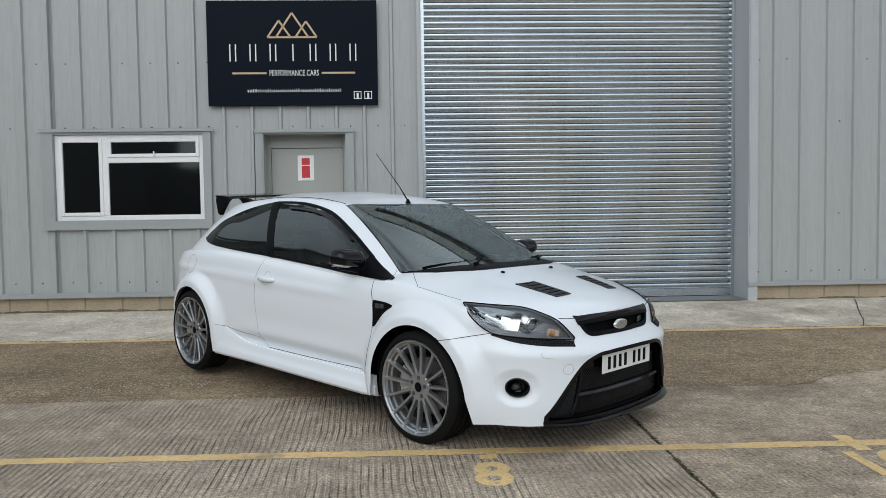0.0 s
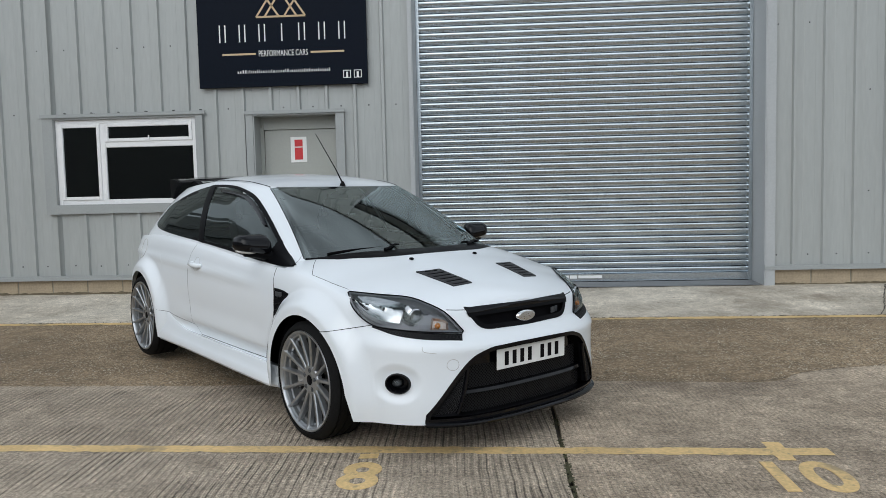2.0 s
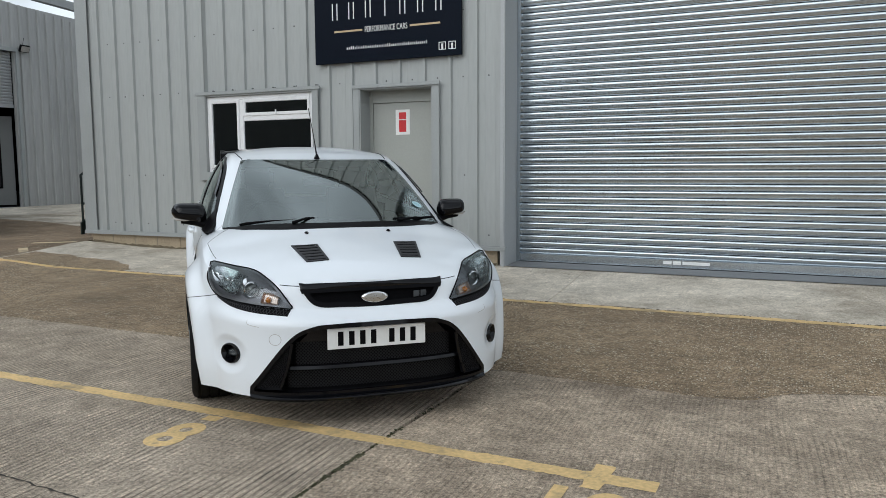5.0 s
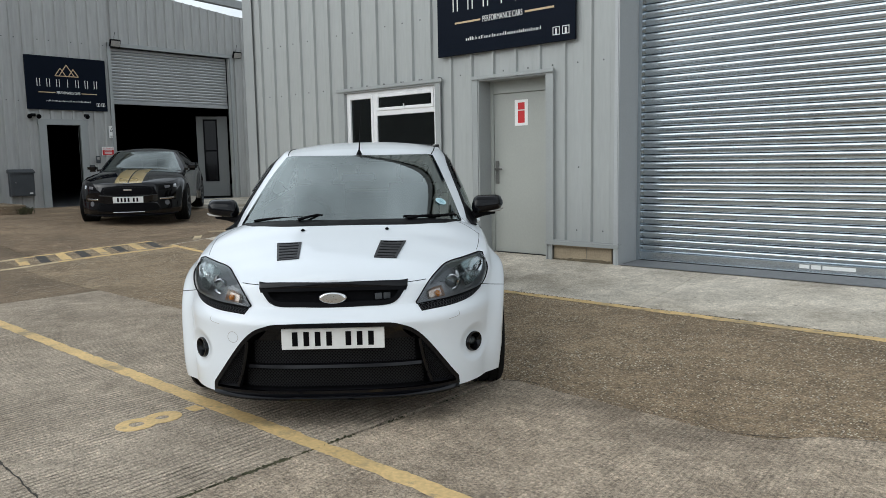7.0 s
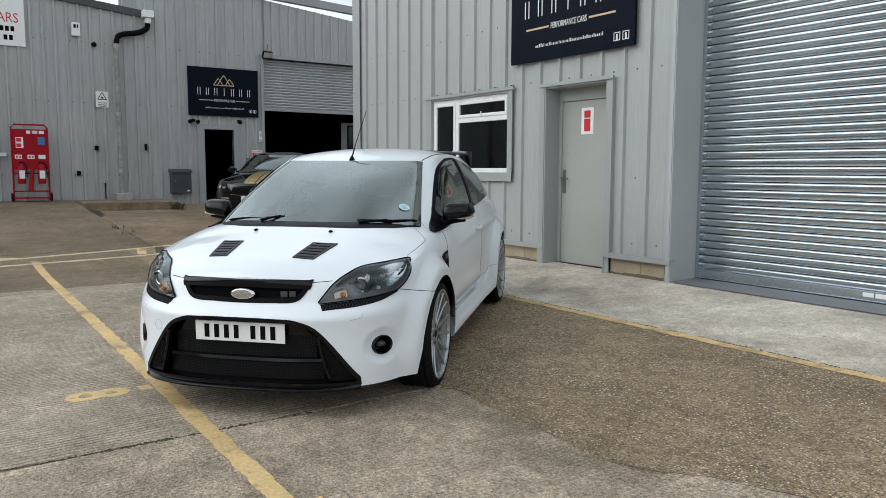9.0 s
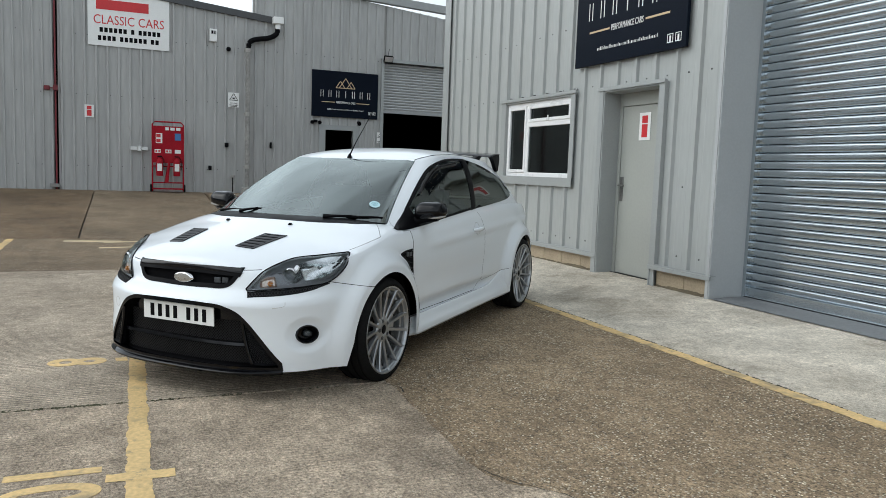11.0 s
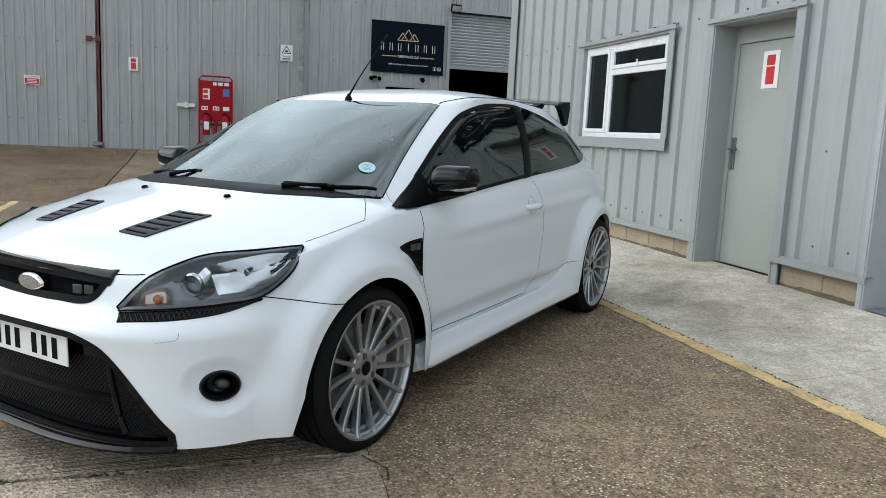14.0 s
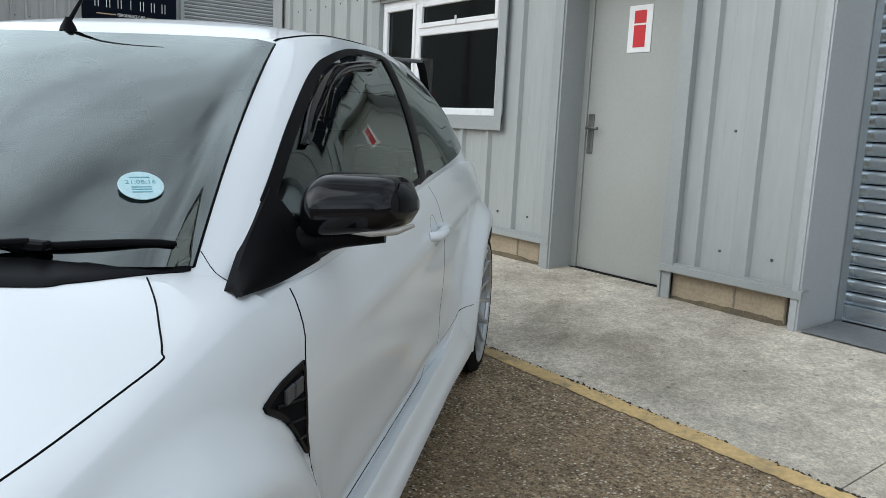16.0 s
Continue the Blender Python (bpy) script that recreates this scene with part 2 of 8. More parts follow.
# dark grey that puts the dimness of the unlit rooms into the wall colour
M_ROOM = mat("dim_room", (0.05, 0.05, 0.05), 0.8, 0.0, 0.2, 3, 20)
M_BLACK = mat("satin_black_plastic", (0.005, 0.005, 0.006), 0.42, 0.0, 0.15, 8, 120, 0.05, None, 0, 0.05)
M_GLOSSBLACK = mat("gloss_black", (0.003, 0.003, 0.004), 0.06, 0.0, 0.1, 4, 60, 0, None, 0.0, 0.28)
M_VENT = mat("satin_grey_black", (0.032, 0.032, 0.034), 0.45, 0.0, 0.15, 8, 120, 0.05, None, 0, 0.2)
M_DOWNPIPE = mat("weathered_pipe", (0.27, 0.262, 0.245), 0.7, 0.0, 0.35, 3.5, 16, 0.15)
M_PAINT = mat("white_car_paint", (0.785, 0.82, 0.85), 0.4, 0.0, 0.004, 1.2, 30, 0, None, 0.8, 0.2)
M_RUBBER = mat("black_tyre_rubber", (0.010, 0.010, 0.010), 0.75, 0.0, 0.25, 9, 70, 0.25, None, 0, 0.08)
# dark alloy: shade put into the inner barrel's colour; also dull grille trim
M_BARREL = mat("dull_shaded_alloy", (0.06, 0.06, 0.06), 0.5, 0.6, 0.15, 8, 60)
M_RIM = mat("silver_alloy", (0.40, 0.412, 0.425), 0.33, 0.85, 0.06, 6, 60)
M_DISC = mat("brake_disc", (0.16, 0.155, 0.15), 0.4, 0.8, 0.2, 10, 90)
M_CHROME = mat("chrome", (0.75, 0.75, 0.75), 0.12, 1.0, 0.05)
M_MESHGRILLE = mat("black_mesh", (0.014, 0.014, 0.015), 0.4, 0.1, 0.2, 8, 90, 0, None, 0, 0.15)
M_PLATE = mat("white_plate", (0.78, 0.78, 0.76), 0.35, 0.0, 0.02)
M_PIPE = mat("grey_pipe", (0.36, 0.345, 0.32), 0.6, 0.0, 0.22, 5, 30, 0.1)
M_POST = mat("charcoal_steel", (0.055, 0.06, 0.066), 0.45, 0.1, 0.15)
M_GREENBLACK = mat("dark_green_rail", (0.012, 0.02, 0.018), 0.45, 0.1, 0.1)
M_OXIDE = mat("red_oxide_steel", (0.15, 0.014, 0.02), 0.55, 0.0, 0.25, 6, 40)
M_ROOF = mat("dark_gutter", (0.06, 0.062, 0.065), 0.55, 0.0, 0.2)
M_FASCIA = mat("grey_fascia", (0.30, 0.31, 0.31), 0.5, 0.0, 0.1)
M_GLASS_WIN = glass("window_glass", (0.10, 0.11, 0.12), 0.05, 1.55)
M_GLASS_SCREEN = glass("windscreen_glass", (0.64, 0.74, 0.70), 0.006, 3.0)
M_GLASS_DOOR = glass("green_door_glass", (0.42, 0.50, 0.47), 0.01, 1.6)
M_GLASS_TINT = glass("privacy_glass", (0.06, 0.07, 0.07), 0.01, 1.5)
M_INDICATOR = mat("clear_indicator", (0.42, 0.40, 0.37), 0.2, 0.2, 0.05)
M_GLASS_LAMP = glass("lamp_lens", (0.9, 0.92, 0.93), 0.02, 1.45)
M_BULB = mat("amber_bulb", (0.75, 0.26, 0.04), 0.15, 0.0, 0.2, 30, 90, 0, None, 1.0, 0.5)
M_AMBER = mat("amber_lens", (0.52, 0.43, 0.37), 0.2, 0.6)
M_REFLECTOR = mat("lamp_reflector", (0.72, 0.725, 0.73), 0.16, 1.0, 0.05)
M_PRINT = mat("teal_print", (0.16, 0.38, 0.44), 0.5)
M_STICKER = mat("pale_blue_disc", (0.48, 0.68, 0.72), 0.5, 0.0, 0.1, 60, 200)
M_BOWL = mat("grey_lamp_bowl", (0.20, 0.20, 0.215), 0.35, 0.4, 0.1)
M_SEAT = mat("dark_seat_cloth", (0.03, 0.03, 0.034), 0.9, 0.0, 0.2, 8, 120, 0.3, None, 0, 0.1)
M_SCONCRETE = concrete("grooved_concrete", (0.44, 0.366, 0.282), (0.235, 0.188, 0.135), 0.85, 0.1, 0.7, 0.037, 1.0, 0.16)
M_SMOOTH = concrete("worn_concrete", (0.468, 0.38, 0.284), (0.222, 0.174, 0.125), 0.34, 0.3, 0.85, 0.03, 1.1, 0.30, 0.0, 0.0)
M_AGG = concrete("exposed_aggregate_concrete", (0.305, 0.226, 0.143), (0.142, 0.102, 0.063), 0.0, 1.0, 0.6, 0.05, 1.15, 0.24)
M_APRON = concrete("pale_apron_concrete", (0.61, 0.555, 0.465), (0.24, 0.20, 0.148), 0.0, 0.0, 0.9, 0.05, 0.6, 0.2, 0.7)
# yard concrete in a darker, browner tone for two of the far slabs
M_YARD_BROWN = concrete("dark_brown_concrete", (0.175, 0.118, 0.068), (0.085, 0.056, 0.033), 0.25, 0.75, 0.75, 0.05, 1.0, 0.26)
M_YARD_PALE = concrete("pale_brown_concrete", (0.285, 0.205, 0.132), (0.145, 0.102, 0.064), 0.25, 0.75, 0.75, 0.05, 1.0, 0.26)
M_YARD = concrete("brown_yard_concrete", (0.225, 0.166, 0.107), (0.115, 0.082, 0.052), 0.25, 0.75, 0.75, 0.05, 1.0, 0.22)
M_GREYPAINT = mat("grey_floor_paint", (0.17, 0.175, 0.18), 0.6, 0.0, 0.15, 3, 30, 0.2)
M_JOINT = mat("dark_joint", (0.045, 0.038, 0.03), 0.95, 0.0, 0.3, 4, 60, 0.5)
M_MOSS = mat("moss", (0.058, 0.056, 0.026), 0.95, 0.0, 0.4, 20, 90, 0.5)


def line_paint(name, color):
    """Worn road paint: the concrete shows through where it has flaked."""
    m = mat(name, color, 0.75, 0.0, 0.22, 3.0, 45, 0.4)
    n, l = m.node_tree.nodes, m.node_tree.links
    b = n["Principled BSDF"]
    src = b.inputs["Base Color"].links[0].from_socket
    geo = n.new("ShaderNodeNewGeometry")
    t = n.new("ShaderNodeTexNoise")
    t.inputs["Scale"].default_value, t.inputs["Detail"].default_value, t.inputs["Roughness"].default_value = 9, 10, 0.72
    l.new(geo.outputs["Position"], t.inputs["Vector"])
    r = n.new("ShaderNodeMapRange")
    r.inputs["From Min"].default_value, r.inputs["From Max"].default_value = 0.56, 0.68
    r.inputs["To Max"].default_value = 0.85
    l.new(t.outputs["Fac"], r.inputs["Value"])
    t2 = n.new("ShaderNodeTexNoise")
    t2.inputs["Scale"].default_value, t2.inputs["Detail"].default_value, t2.inputs["Roughness"].default_value = 2.3, 8, 0.66
    l.new(geo.outputs["Position"], t2.inputs["Vector"])
    r2 = n.new("ShaderNodeMapRange")
    r2.inputs["From Min"].default_value, r2.inputs["From Max"].default_value = 0.55, 0.64
    r2.inputs["To Max"].default_value = 0.7
    l.new(t2.outputs["Fac"], r2.inputs["Value"])
    most = n.new("ShaderNodeMath")
    most.operation = "MAXIMUM"
    l.new(r.outputs["Result"], most.inputs[0])
    l.new(r2.outputs["Result"], most.inputs[1])
    x = n.new("ShaderNodeMix")
    x.data_type = "RGBA"
    x.inputs["B"].default_value = (0.22, 0.185, 0.13, 1)
    l.new(most.outputs[0], x.inputs["Factor"])
    l.new(src, x.inputs["A"])
    l.new(x.outputs["Result"], b.inputs["Base Color"])
    return m


M_LINE = line_paint("yellow_line_paint", (0.66, 0.465, 0.21))
M_LINE_PALE = line_paint("pale_line_paint", (0.58, 0.46, 0.28))
M_LINE_BLACK = line_paint("black_line_paint", (0.05, 0.045, 0.04))


# ---------- mesh helpers ----------
def finish(name, bm, material, smooth=False):
    bmesh.ops.recalc_face_normals(bm, faces=bm.faces[:])
    me = bpy.data.meshes.new(name)
    bm.to_mesh(me)
    bm.free()
    if material:
        me.materials.append(material)
    if smooth:
        me.shade_smooth()
        if smooth is not True:
            me.set_sharp_from_angle(angle=radians(smooth))
    return me


def thing(name, bm, material, label="", category="", group="", kind="", m=None, smooth=False):
    ob = new(name, finish(name, bm, material, smooth))
    if m is not None:
        ob.matrix_basis = m
    return tagged(ob, label, category, group, kind)


def part(name, bm, material, parent, label="", m=None, smooth=False):
    ob = new(name, finish(name, bm, material, smooth))
    ob.parent = parent
    if m is not None:
        ob.matrix_basis = m
    return tagged(ob, label)


def holder(name, label, category, m=None, group="", kind=""):
    ob = new(name)
    ob.empty_display_size = 0.1
    if m is not None:
        ob.matrix_basis = m
    return tagged(ob, label, category, group, kind)


def box(bm, x0, x1, y0, y1, z0, z1, bevel=0.0, seg=1):
    v = [bm.verts.new(p) for p in ((x0, y0, z0), (x1, y0, z0), (x1, y1, z0), (x0, y1, z0), (x0, y0, z1), (x1, y0, z1), (x1, y1, z1), (x0, y1, z1))]
    f = [bm.faces.new([v[i] for i in q]) for q in ((3, 2, 1, 0), (4, 5, 6, 7), (0, 1, 5, 4), (1, 2, 6, 5), (2, 3, 7, 6), (3, 0, 4, 7))]
    if bevel:
        e = list({e for g in f for e in g.edges})
        bmesh.ops.bevel(bm, geom=e, offset=bevel, segments=seg, affect="EDGES")
    return bm


def boxes(*args, bevel=0.0):
    bm = bmesh.new()
    for a in args:
        box(bm, *a, bevel=bevel)
    return bm


def tube(bm, pts, r, sides=10, caps=True):
    """A round bar along points; r may be one radius or one for each point."""
    pts = [Vector(p) for p in pts]
    rs = r if isinstance(r, (list, tuple)) else [r] * len(pts)
    rings = []
    up = Vector((0, 0, 1))
    for i, p in enumerate(pts):
        d = (pts[min(i + 1, len(pts) - 1)] - pts[max(i - 1, 0)]).normalized()
        a = d.cross(up if abs(d.z) < 0.95 else Vector((1, 0, 0))).normalized()
        b = d.cross(a).normalized()
        rings.append([bm.verts.new(p + rs[i] * (math.cos(k * 2 * math.pi / sides) * a + math.sin(k * 2 * math.pi / sides) * b)) for k in range(sides)])
    for u, w in zip(rings, rings[1:]):
        for k in range(sides):
            bm.faces.new((u[k], u[(k + 1) % sides], w[(k + 1) % sides], w[k]))
    if caps:
        bm.faces.new(rings[0][::-1])
        bm.faces.new(rings[-1])
    return bm


def lathe(bm, profile, sides=48, axis="y", closed=False):
    """Turns (radius, along) pairs round an axis."""
    rings = []
    for r, a in profile:
        ring = []
        for k in range(sides):
            c, s = math.cos(2 * math.pi * k / sides) * r, math.sin(2 * math.pi * k / sides) * r
            ring.append(bm.verts.new({"y": (c, a, s), "x": (a, c, s), "z": (c, s, a)}[axis]))
        rings.append(ring)
    pairs = list(zip(rings, rings[1:])) + ([(rings[-1], rings[0])] if closed else [])
    for u, w in pairs:
        for k in range(sides):
            bm.faces.new((u[k], u[(k + 1) % sides], w[(k + 1) % sides], w[k]))
    return bm


def grid_faces(bm, rows, close=False):
    for u, w in zip(rows, rows[1:]):
        n = len(u)
        for k in range(n if close else n - 1):
            q = (u[k], u[(k + 1) % n], w[(k + 1) % n], w[k])
            q = list(dict.fromkeys(q))
            if len(q) > 2:
                try:
                    bm.faces.new(q)
                except ValueError:
                    pass
    return bm


def prism(bm, outline, depth, to3d):
    """A flat shape with thickness; outline is 2D, to3d maps (u, v, d) to a point."""
    a = [bm.verts.new(to3d(u, v, 0)) for u, v in outline]
    b = [bm.verts.new(to3d(u, v, depth)) for u, v in outline]
    bm.faces.new(a[::-1])
    bm.faces.new(b)
    n = len(a)
    for k in range(n):
        bm.faces.new((a[k], a[(k + 1) % n], b[(k + 1) % n], b[k]))
    return bm


def letters(text, size, material, parent, m, name="lettering", depth=0.002, align="CENTER", squeeze=1.0):
    """Raised lettering in the built-in font, as a mesh in the plane z = 0 of m."""
    cu = bpy.data.curves.new(name, "FONT")
    cu.body, cu.size, cu.extrude, cu.align_x, cu.align_y = text, size, depth, align, "CENTER"
    cu.resolution_u = 3
    tmp = new(name + "_curve", cu)
    me = bpy.data.meshes.new_from_object(tmp.evaluated_get(bpy.context.evaluated_depsgraph_get()))
    bpy.data.objects.remove(tmp)
    me.materials.clear()
    me.materials.append(material)
    ob = new(name, me)
    ob.parent = parent
    ob.matrix_basis = m @ Matrix.Diagonal((squeeze, 1, 1, 1))
    return ob


def mono(*pts):
    """A smooth curve through (x, y) pairs that never overshoots."""
    xs = np.array([p[0] for p in pts], float)
    ys = np.array([p[1] for p in pts], float)
    o = np.argsort(xs)
    xs, ys = xs[o], ys[o]
    h, d = np.diff(xs), np.diff(ys) / np.diff(xs)
    m = np.zeros(len(xs))
    m[0], m[-1] = d[0], d[-1]
    for i in range(1, len(xs) - 1):
        if d[i - 1] * d[i] > 0:
            w1, w2 = 2 * h[i] + h[i - 1], h[i] + 2 * h[i - 1]
            m[i] = (w1 + w2) / (w1 / d[i - 1] + w2 / d[i])

    def f(x):
        x = min(max(x, xs[0]), xs[-1])
        i = min(int(np.searchsorted(xs, x, "right")) - 1, len(h) - 1)
        t = (x - xs[i]) / h[i]
        return float(ys[i] * (1 + 2 * t) * (1 - t) ** 2 + h[i] * m[i] * t * (1 - t) ** 2 + ys[i + 1] * t * t * (3 - 2 * t) + h[i] * m[i + 1] * t * t * (t - 1))

    return f


def smooth01(t):
    t = min(max(t, 0.0), 1.0)
    return t * t * (3 - 2 * t)


# ---------- ground ----------
WALL_Y, FAR_X, CORNER_X = 9.475, -14.52, -6.43
RISE = mono((-50, 0), (5.6, 0), (7.0, 0.042), (8.0, 0.072), (8.5, 0.105), (9.42, 0.187), (10.0, 0.2), (60, 0.2))


FARZ = mono((-60, 0.56), (-14.5, 0.56), (-12, 0.40), (-9.9, 0.28), (-8, 0.16), (-6.5, 0.06), (-5.0, 0), (60, 0))


def ground_z(x, y):
    f = FARZ(x)
    f -= max(0.0, f - 0.30) * (0.62 if y > 6.2 else 0.0)
    return RISE(y) * smooth01((x + 9.0) / 3.0) + f


def span(a, b, step):
    n = max(1, int(round((b - a) / step)))
    return [a + (b - a) * i / n for i in range(n + 1)]


def ground_sheet():
    xs = [-900, -300, -120, -60, -35] + span(-24, 12, 0.6) + [20, 40, 100, 300, 900]
    ys = [-900, -300, -100, -40, -20] + span(-10, 18, 0.6) + [30, 60, 150, 400, 900]
    bm = bmesh.new()
    rows = [[bm.verts.new((x, y, ground_z(x, y) - 0.03)) for x in xs] for y in ys]
    grid_faces(bm, rows)
    return thing("ground", bm, M_JOINT, "dark earth and joint filler under the concrete yard", "ground", "", "structure", None, True)


ground_sheet()


def slab(parent, x0, x1, lo, hi, material, step=0.25, wob=0.006, lift=0.0, drop=0.035):
    """One cast slab: top on the ground's slope, edges that drop into the joints, slightly ragged outline."""
    lo_f = lo if callable(lo) else (lambda x: lo)
    hi_f = hi if callable(hi) else (lambda x: hi)
    bm = bmesh.new()
    xs = span(x0, x1, step)
    ny = max(2, int((hi_f((x0 + x1) / 2) - lo_f((x0 + x1) / 2)) / max(step, 0.25)))
    rows = []
    for i in range(-1, ny + 2):
        t = min(max(i / ny, 0), 1)
        row = []
        for j in range(-1, len(xs) + 1):
            x = xs[min(max(j, 0), len(xs) - 1)]
            y = lo_f(x) + (hi_f(x) - lo_f(x)) * t
            skirt = i < 0 or i > ny or j < 0 or j == len(xs)
            edge = t in (0, 1) or j <= 0 or j >= len(xs) - 1
            w = wob * (noise.noise((x * 7, y * 7, 1)) + noise.noise((x * 23, y * 23, 4))) if edge else 0
            row.append(bm.verts.new((x + w, y + w, ground_z(x, y) + lift - (drop if skirt else 0))))
        rows.append(row)
    grid_faces(bm, rows)
    return part("slab", bm, material, parent, "", None, 40)


def edge_line(x):
    """Where the grooved slabs meet the exposed aggregate."""
    return EDGE(x) + 0.012 * noise.noise((x * 3, 0, 0)) + 0.006 * noise.noise((x * 11, 2, 0))


EDGE = mono((-9, 5.80), (0, 5.75), (1.5, 5.83), (2.2, 5.80), (2.9, 5.77), (3.08, 5.79), (3.25, 5.97), (3.6, 6.12), (4.2, 6.2), (12, 6.25))
yard = holder("pavement_yard", "weathered concrete yard slabs with open joints", "pavement", None, "", "structure")
G = 0.012
slab(yard, 1.515 + G, 7.2, -2.2, lambda x: edge_line(x) - 0.0025, M_SMOOTH, 0.1, 0.009)
slab(yard, -3.93, 1.515 - G, -2.2, lambda x: edge_line(x) - 0.0025, M_SCONCRETE, 0.1, 0.009)
slab(yard, -6.99, -3.94, -2.2, lambda x: edge_line(x) - 0.0025, M_YARD, 0.1)
slab(yard, -6.99, 7.2, lambda x: edge_line(x) + 0.0025, 7.99, M_AGG, 0.1)
for a, b in ((-6.55, 1.22), (1.22, 9.6)):
    slab(yard, a + 0.003, b - 0.003, 8.005, 9.49, M_APRON, 0.1)
for a, b, tone in ((-8.0, 0.436, M_YARD_BROWN), (0.436, 3.69, M_YARD_BROWN), (3.69, 6.2, M_YARD), (6.2, 11.6, M_YARD_PALE)):
    slab(yard, -14.5, -7.01, a + G, b - G, tone, 0.2, drop=0.2)
slab(yard, -14.5, -7.01, 11.6 + G, 18.0, M_APRON, 0.3)
slab(yard, -6.99, -6.56, 8.0, 18.0, M_YARD, 0.2)
slab(yard, 7.22, 20, -20, 7.99, M_YARD, 1.2)
slab(yard, -6.99, 7.2, -20, -2.22, M_YARD, 1.2)
slab(yard, -14.5, -7.01, -20, -8.02, M_YARD, 1.2)
slab(yard, -2.0, 9.0, 9.494, 9.75, M_APRON, 0.5)
slab(yard, -6.5, -4.2, 8.05, lambda x: 8.42 + 0.10 * noise.noise((x * 2.3, 5, 0)) + 0.16 * smooth01((-4.4 - x) / 0.7) - 0.3 * smooth01((x + 4.5) / 0.3), M_AGG, 0.05, 0.012, 0.004, 0.01)


def strip(name, x0, y0, x1, y1, width, material, label, parent=None, wear=0.011, lift=0.0018):
    """A painted stripe on the ground with ragged edges."""
    a, b = Vector((x0, y0)), Vector((x1, y1))
    d = (b - a).normalized()
    s = Vector((-d.y, d.x))
    n = max(2, int((b - a).length / 0.025))
    bm = bmesh.new()
    rows = []
    for i in range(n + 1):
        p = a.lerp(b, i / n)
        row = []
        for k in (-1, 0, 1):
            q = p + s * k * (width / 2 + wear * noise.noise((p.x * 7, p.y * 7, k * 5)) + wear * 0.9 * noise.noise((p.x * 29, p.y * 29, k * 9)))
            row.append(bm.verts.new((q.x, q.y, ground_z(q.x, q.y) + lift)))
        rows.append(row)
    grid_faces(bm, rows)
    if parent:
        return part(name, bm, material, parent)
    return thing(name, bm, material, label, "road marking", "bay markings", "structure")


strip("bay_line", -6.35, 4.49, 2.82, 4.385, 0.098, M_LINE, "worn yellow painted bay line on grooved concrete")
strip("bay_line", 2.575, 4.53, 2.565, 4.26, 0.085, M_LINE, "short worn yellow cross bar on the bay line", None, 0.010, 0.0026)
strip("bay_line", 0.53, 4.352, 0.535, 4.28, 0.1, M_LINE, "short worn yellow tick beside the bay line")
strip("bay_line", -6.5, 7.985, 9.5, 7.93, 0.095, M_LINE, "worn yellow line along the apron edge", None, 0.013, 0.004)
strip("bay_line", -2.0, 2.56, -6.95, 2.78, 0.10, M_LINE, "worn yellow painted bay line on concrete")
strip("bay_line", -6.08, 4.0, -6.35, 6.3, 0.10, M_LINE_PALE, "faded yellow line across the yard")
strip("bay_line", -6.35, 6.3, -6.30, 8.0, 0.11, M_LINE, "worn yellow line beside the striped strip")
strip("bay_line", -6.58, 4.05, -6.98, 6.0, 0.10, M_LINE_PALE, "faded yellow line across the yard")
strip("bay_line", -6.98, 6.0, -7.12, 8.0, 0.09, M_LINE, "worn yellow line beside the striped strip")
strip("bay_line", -6.72, 3.5, -6.68, 4.3, 0.16, M_LINE_PALE, "faded pale patch of line paint")
for k in range(8):
    strip("stripe_block", -6.42 - 0.005 * k, 5.9 + 0.27 * k, -6.98 - 0.01 * k, 6.02 + 0.27 * k, 0.13, (M_LINE, M_LINE_BLACK)[k % 2], ("worn yellow block of a striped strip", "worn black block of a striped strip")[k % 2])
strip("bay_line", -5.45, 8.2, -6.3, 7.95, 0.09, M_LINE, "worn yellow line towards the unit corner")
strip("bay_line", -7.25, 9.1, -6.6, 9.35, 0.09, M_LINE_PALE, "short faded yellow line near the corner")
strip("bay_line", -6.62, 8.5, -6.95, 8.72, 0.12, M_LINE_PALE, "faded bay number remains on concrete")


def crack(pts, width, seed):
    """A ragged dark crack in the concrete."""
    r = random.Random(seed)
    bm = bmesh.new()
    rows = []
    for (x0, y0), (x1, y1) in zip(pts, pts[1:]):
        n = max(3, int(math.hypot(x1 - x0, y1 - y0) / 0.02))
        for i in range(n):
            t = i / n
            x, y = x0 + (x1 - x0) * t, y0 + (y1 - y0) * t
            d = Vector((x1 - x0, y1 - y0)).normalized()
            o = 0.012 * noise.noise((x * 14, y * 14, seed)) + 0.005 * noise.noise((x * 50, y * 50, seed))
            w = width * r.uniform(0.35, 1.0) / 2
            rows.append([bm.verts.new((x - d.y * (o + k * w), y + d.x * (o + k * w), ground_z(x, y) + 0.003)) for k in (-1, 1)])
    grid_faces(bm, rows)
    thing("crack", bm, M_JOINT, "thin dark crack in the concrete slab", "crack", "cracks in the yard", "structure")


crack(((0.2, 3.36), (0.775, 3.331), (1.1, 3.30), (1.505, 3.27)), 0.012, 1)
crack(((-0.78, 5.64), (-0.72, 5.69), (-0.62, 5.70), (-0.52, 5.785)), 0.010, 2)
crack(((1.53, 5.80), (1.66, 5.86), (1.78, 5.85)), 0.012, 3)
crack(((-3.1, 5.93), (-2.4, 5.90), (-1.7, 5.93)), 0.008, 4)
crack(((2.95, 5.78), (3.15, 5.87), (3.3, 5.99), (3.7, 6.14), (4.3, 6.2)), 0.007, 5)
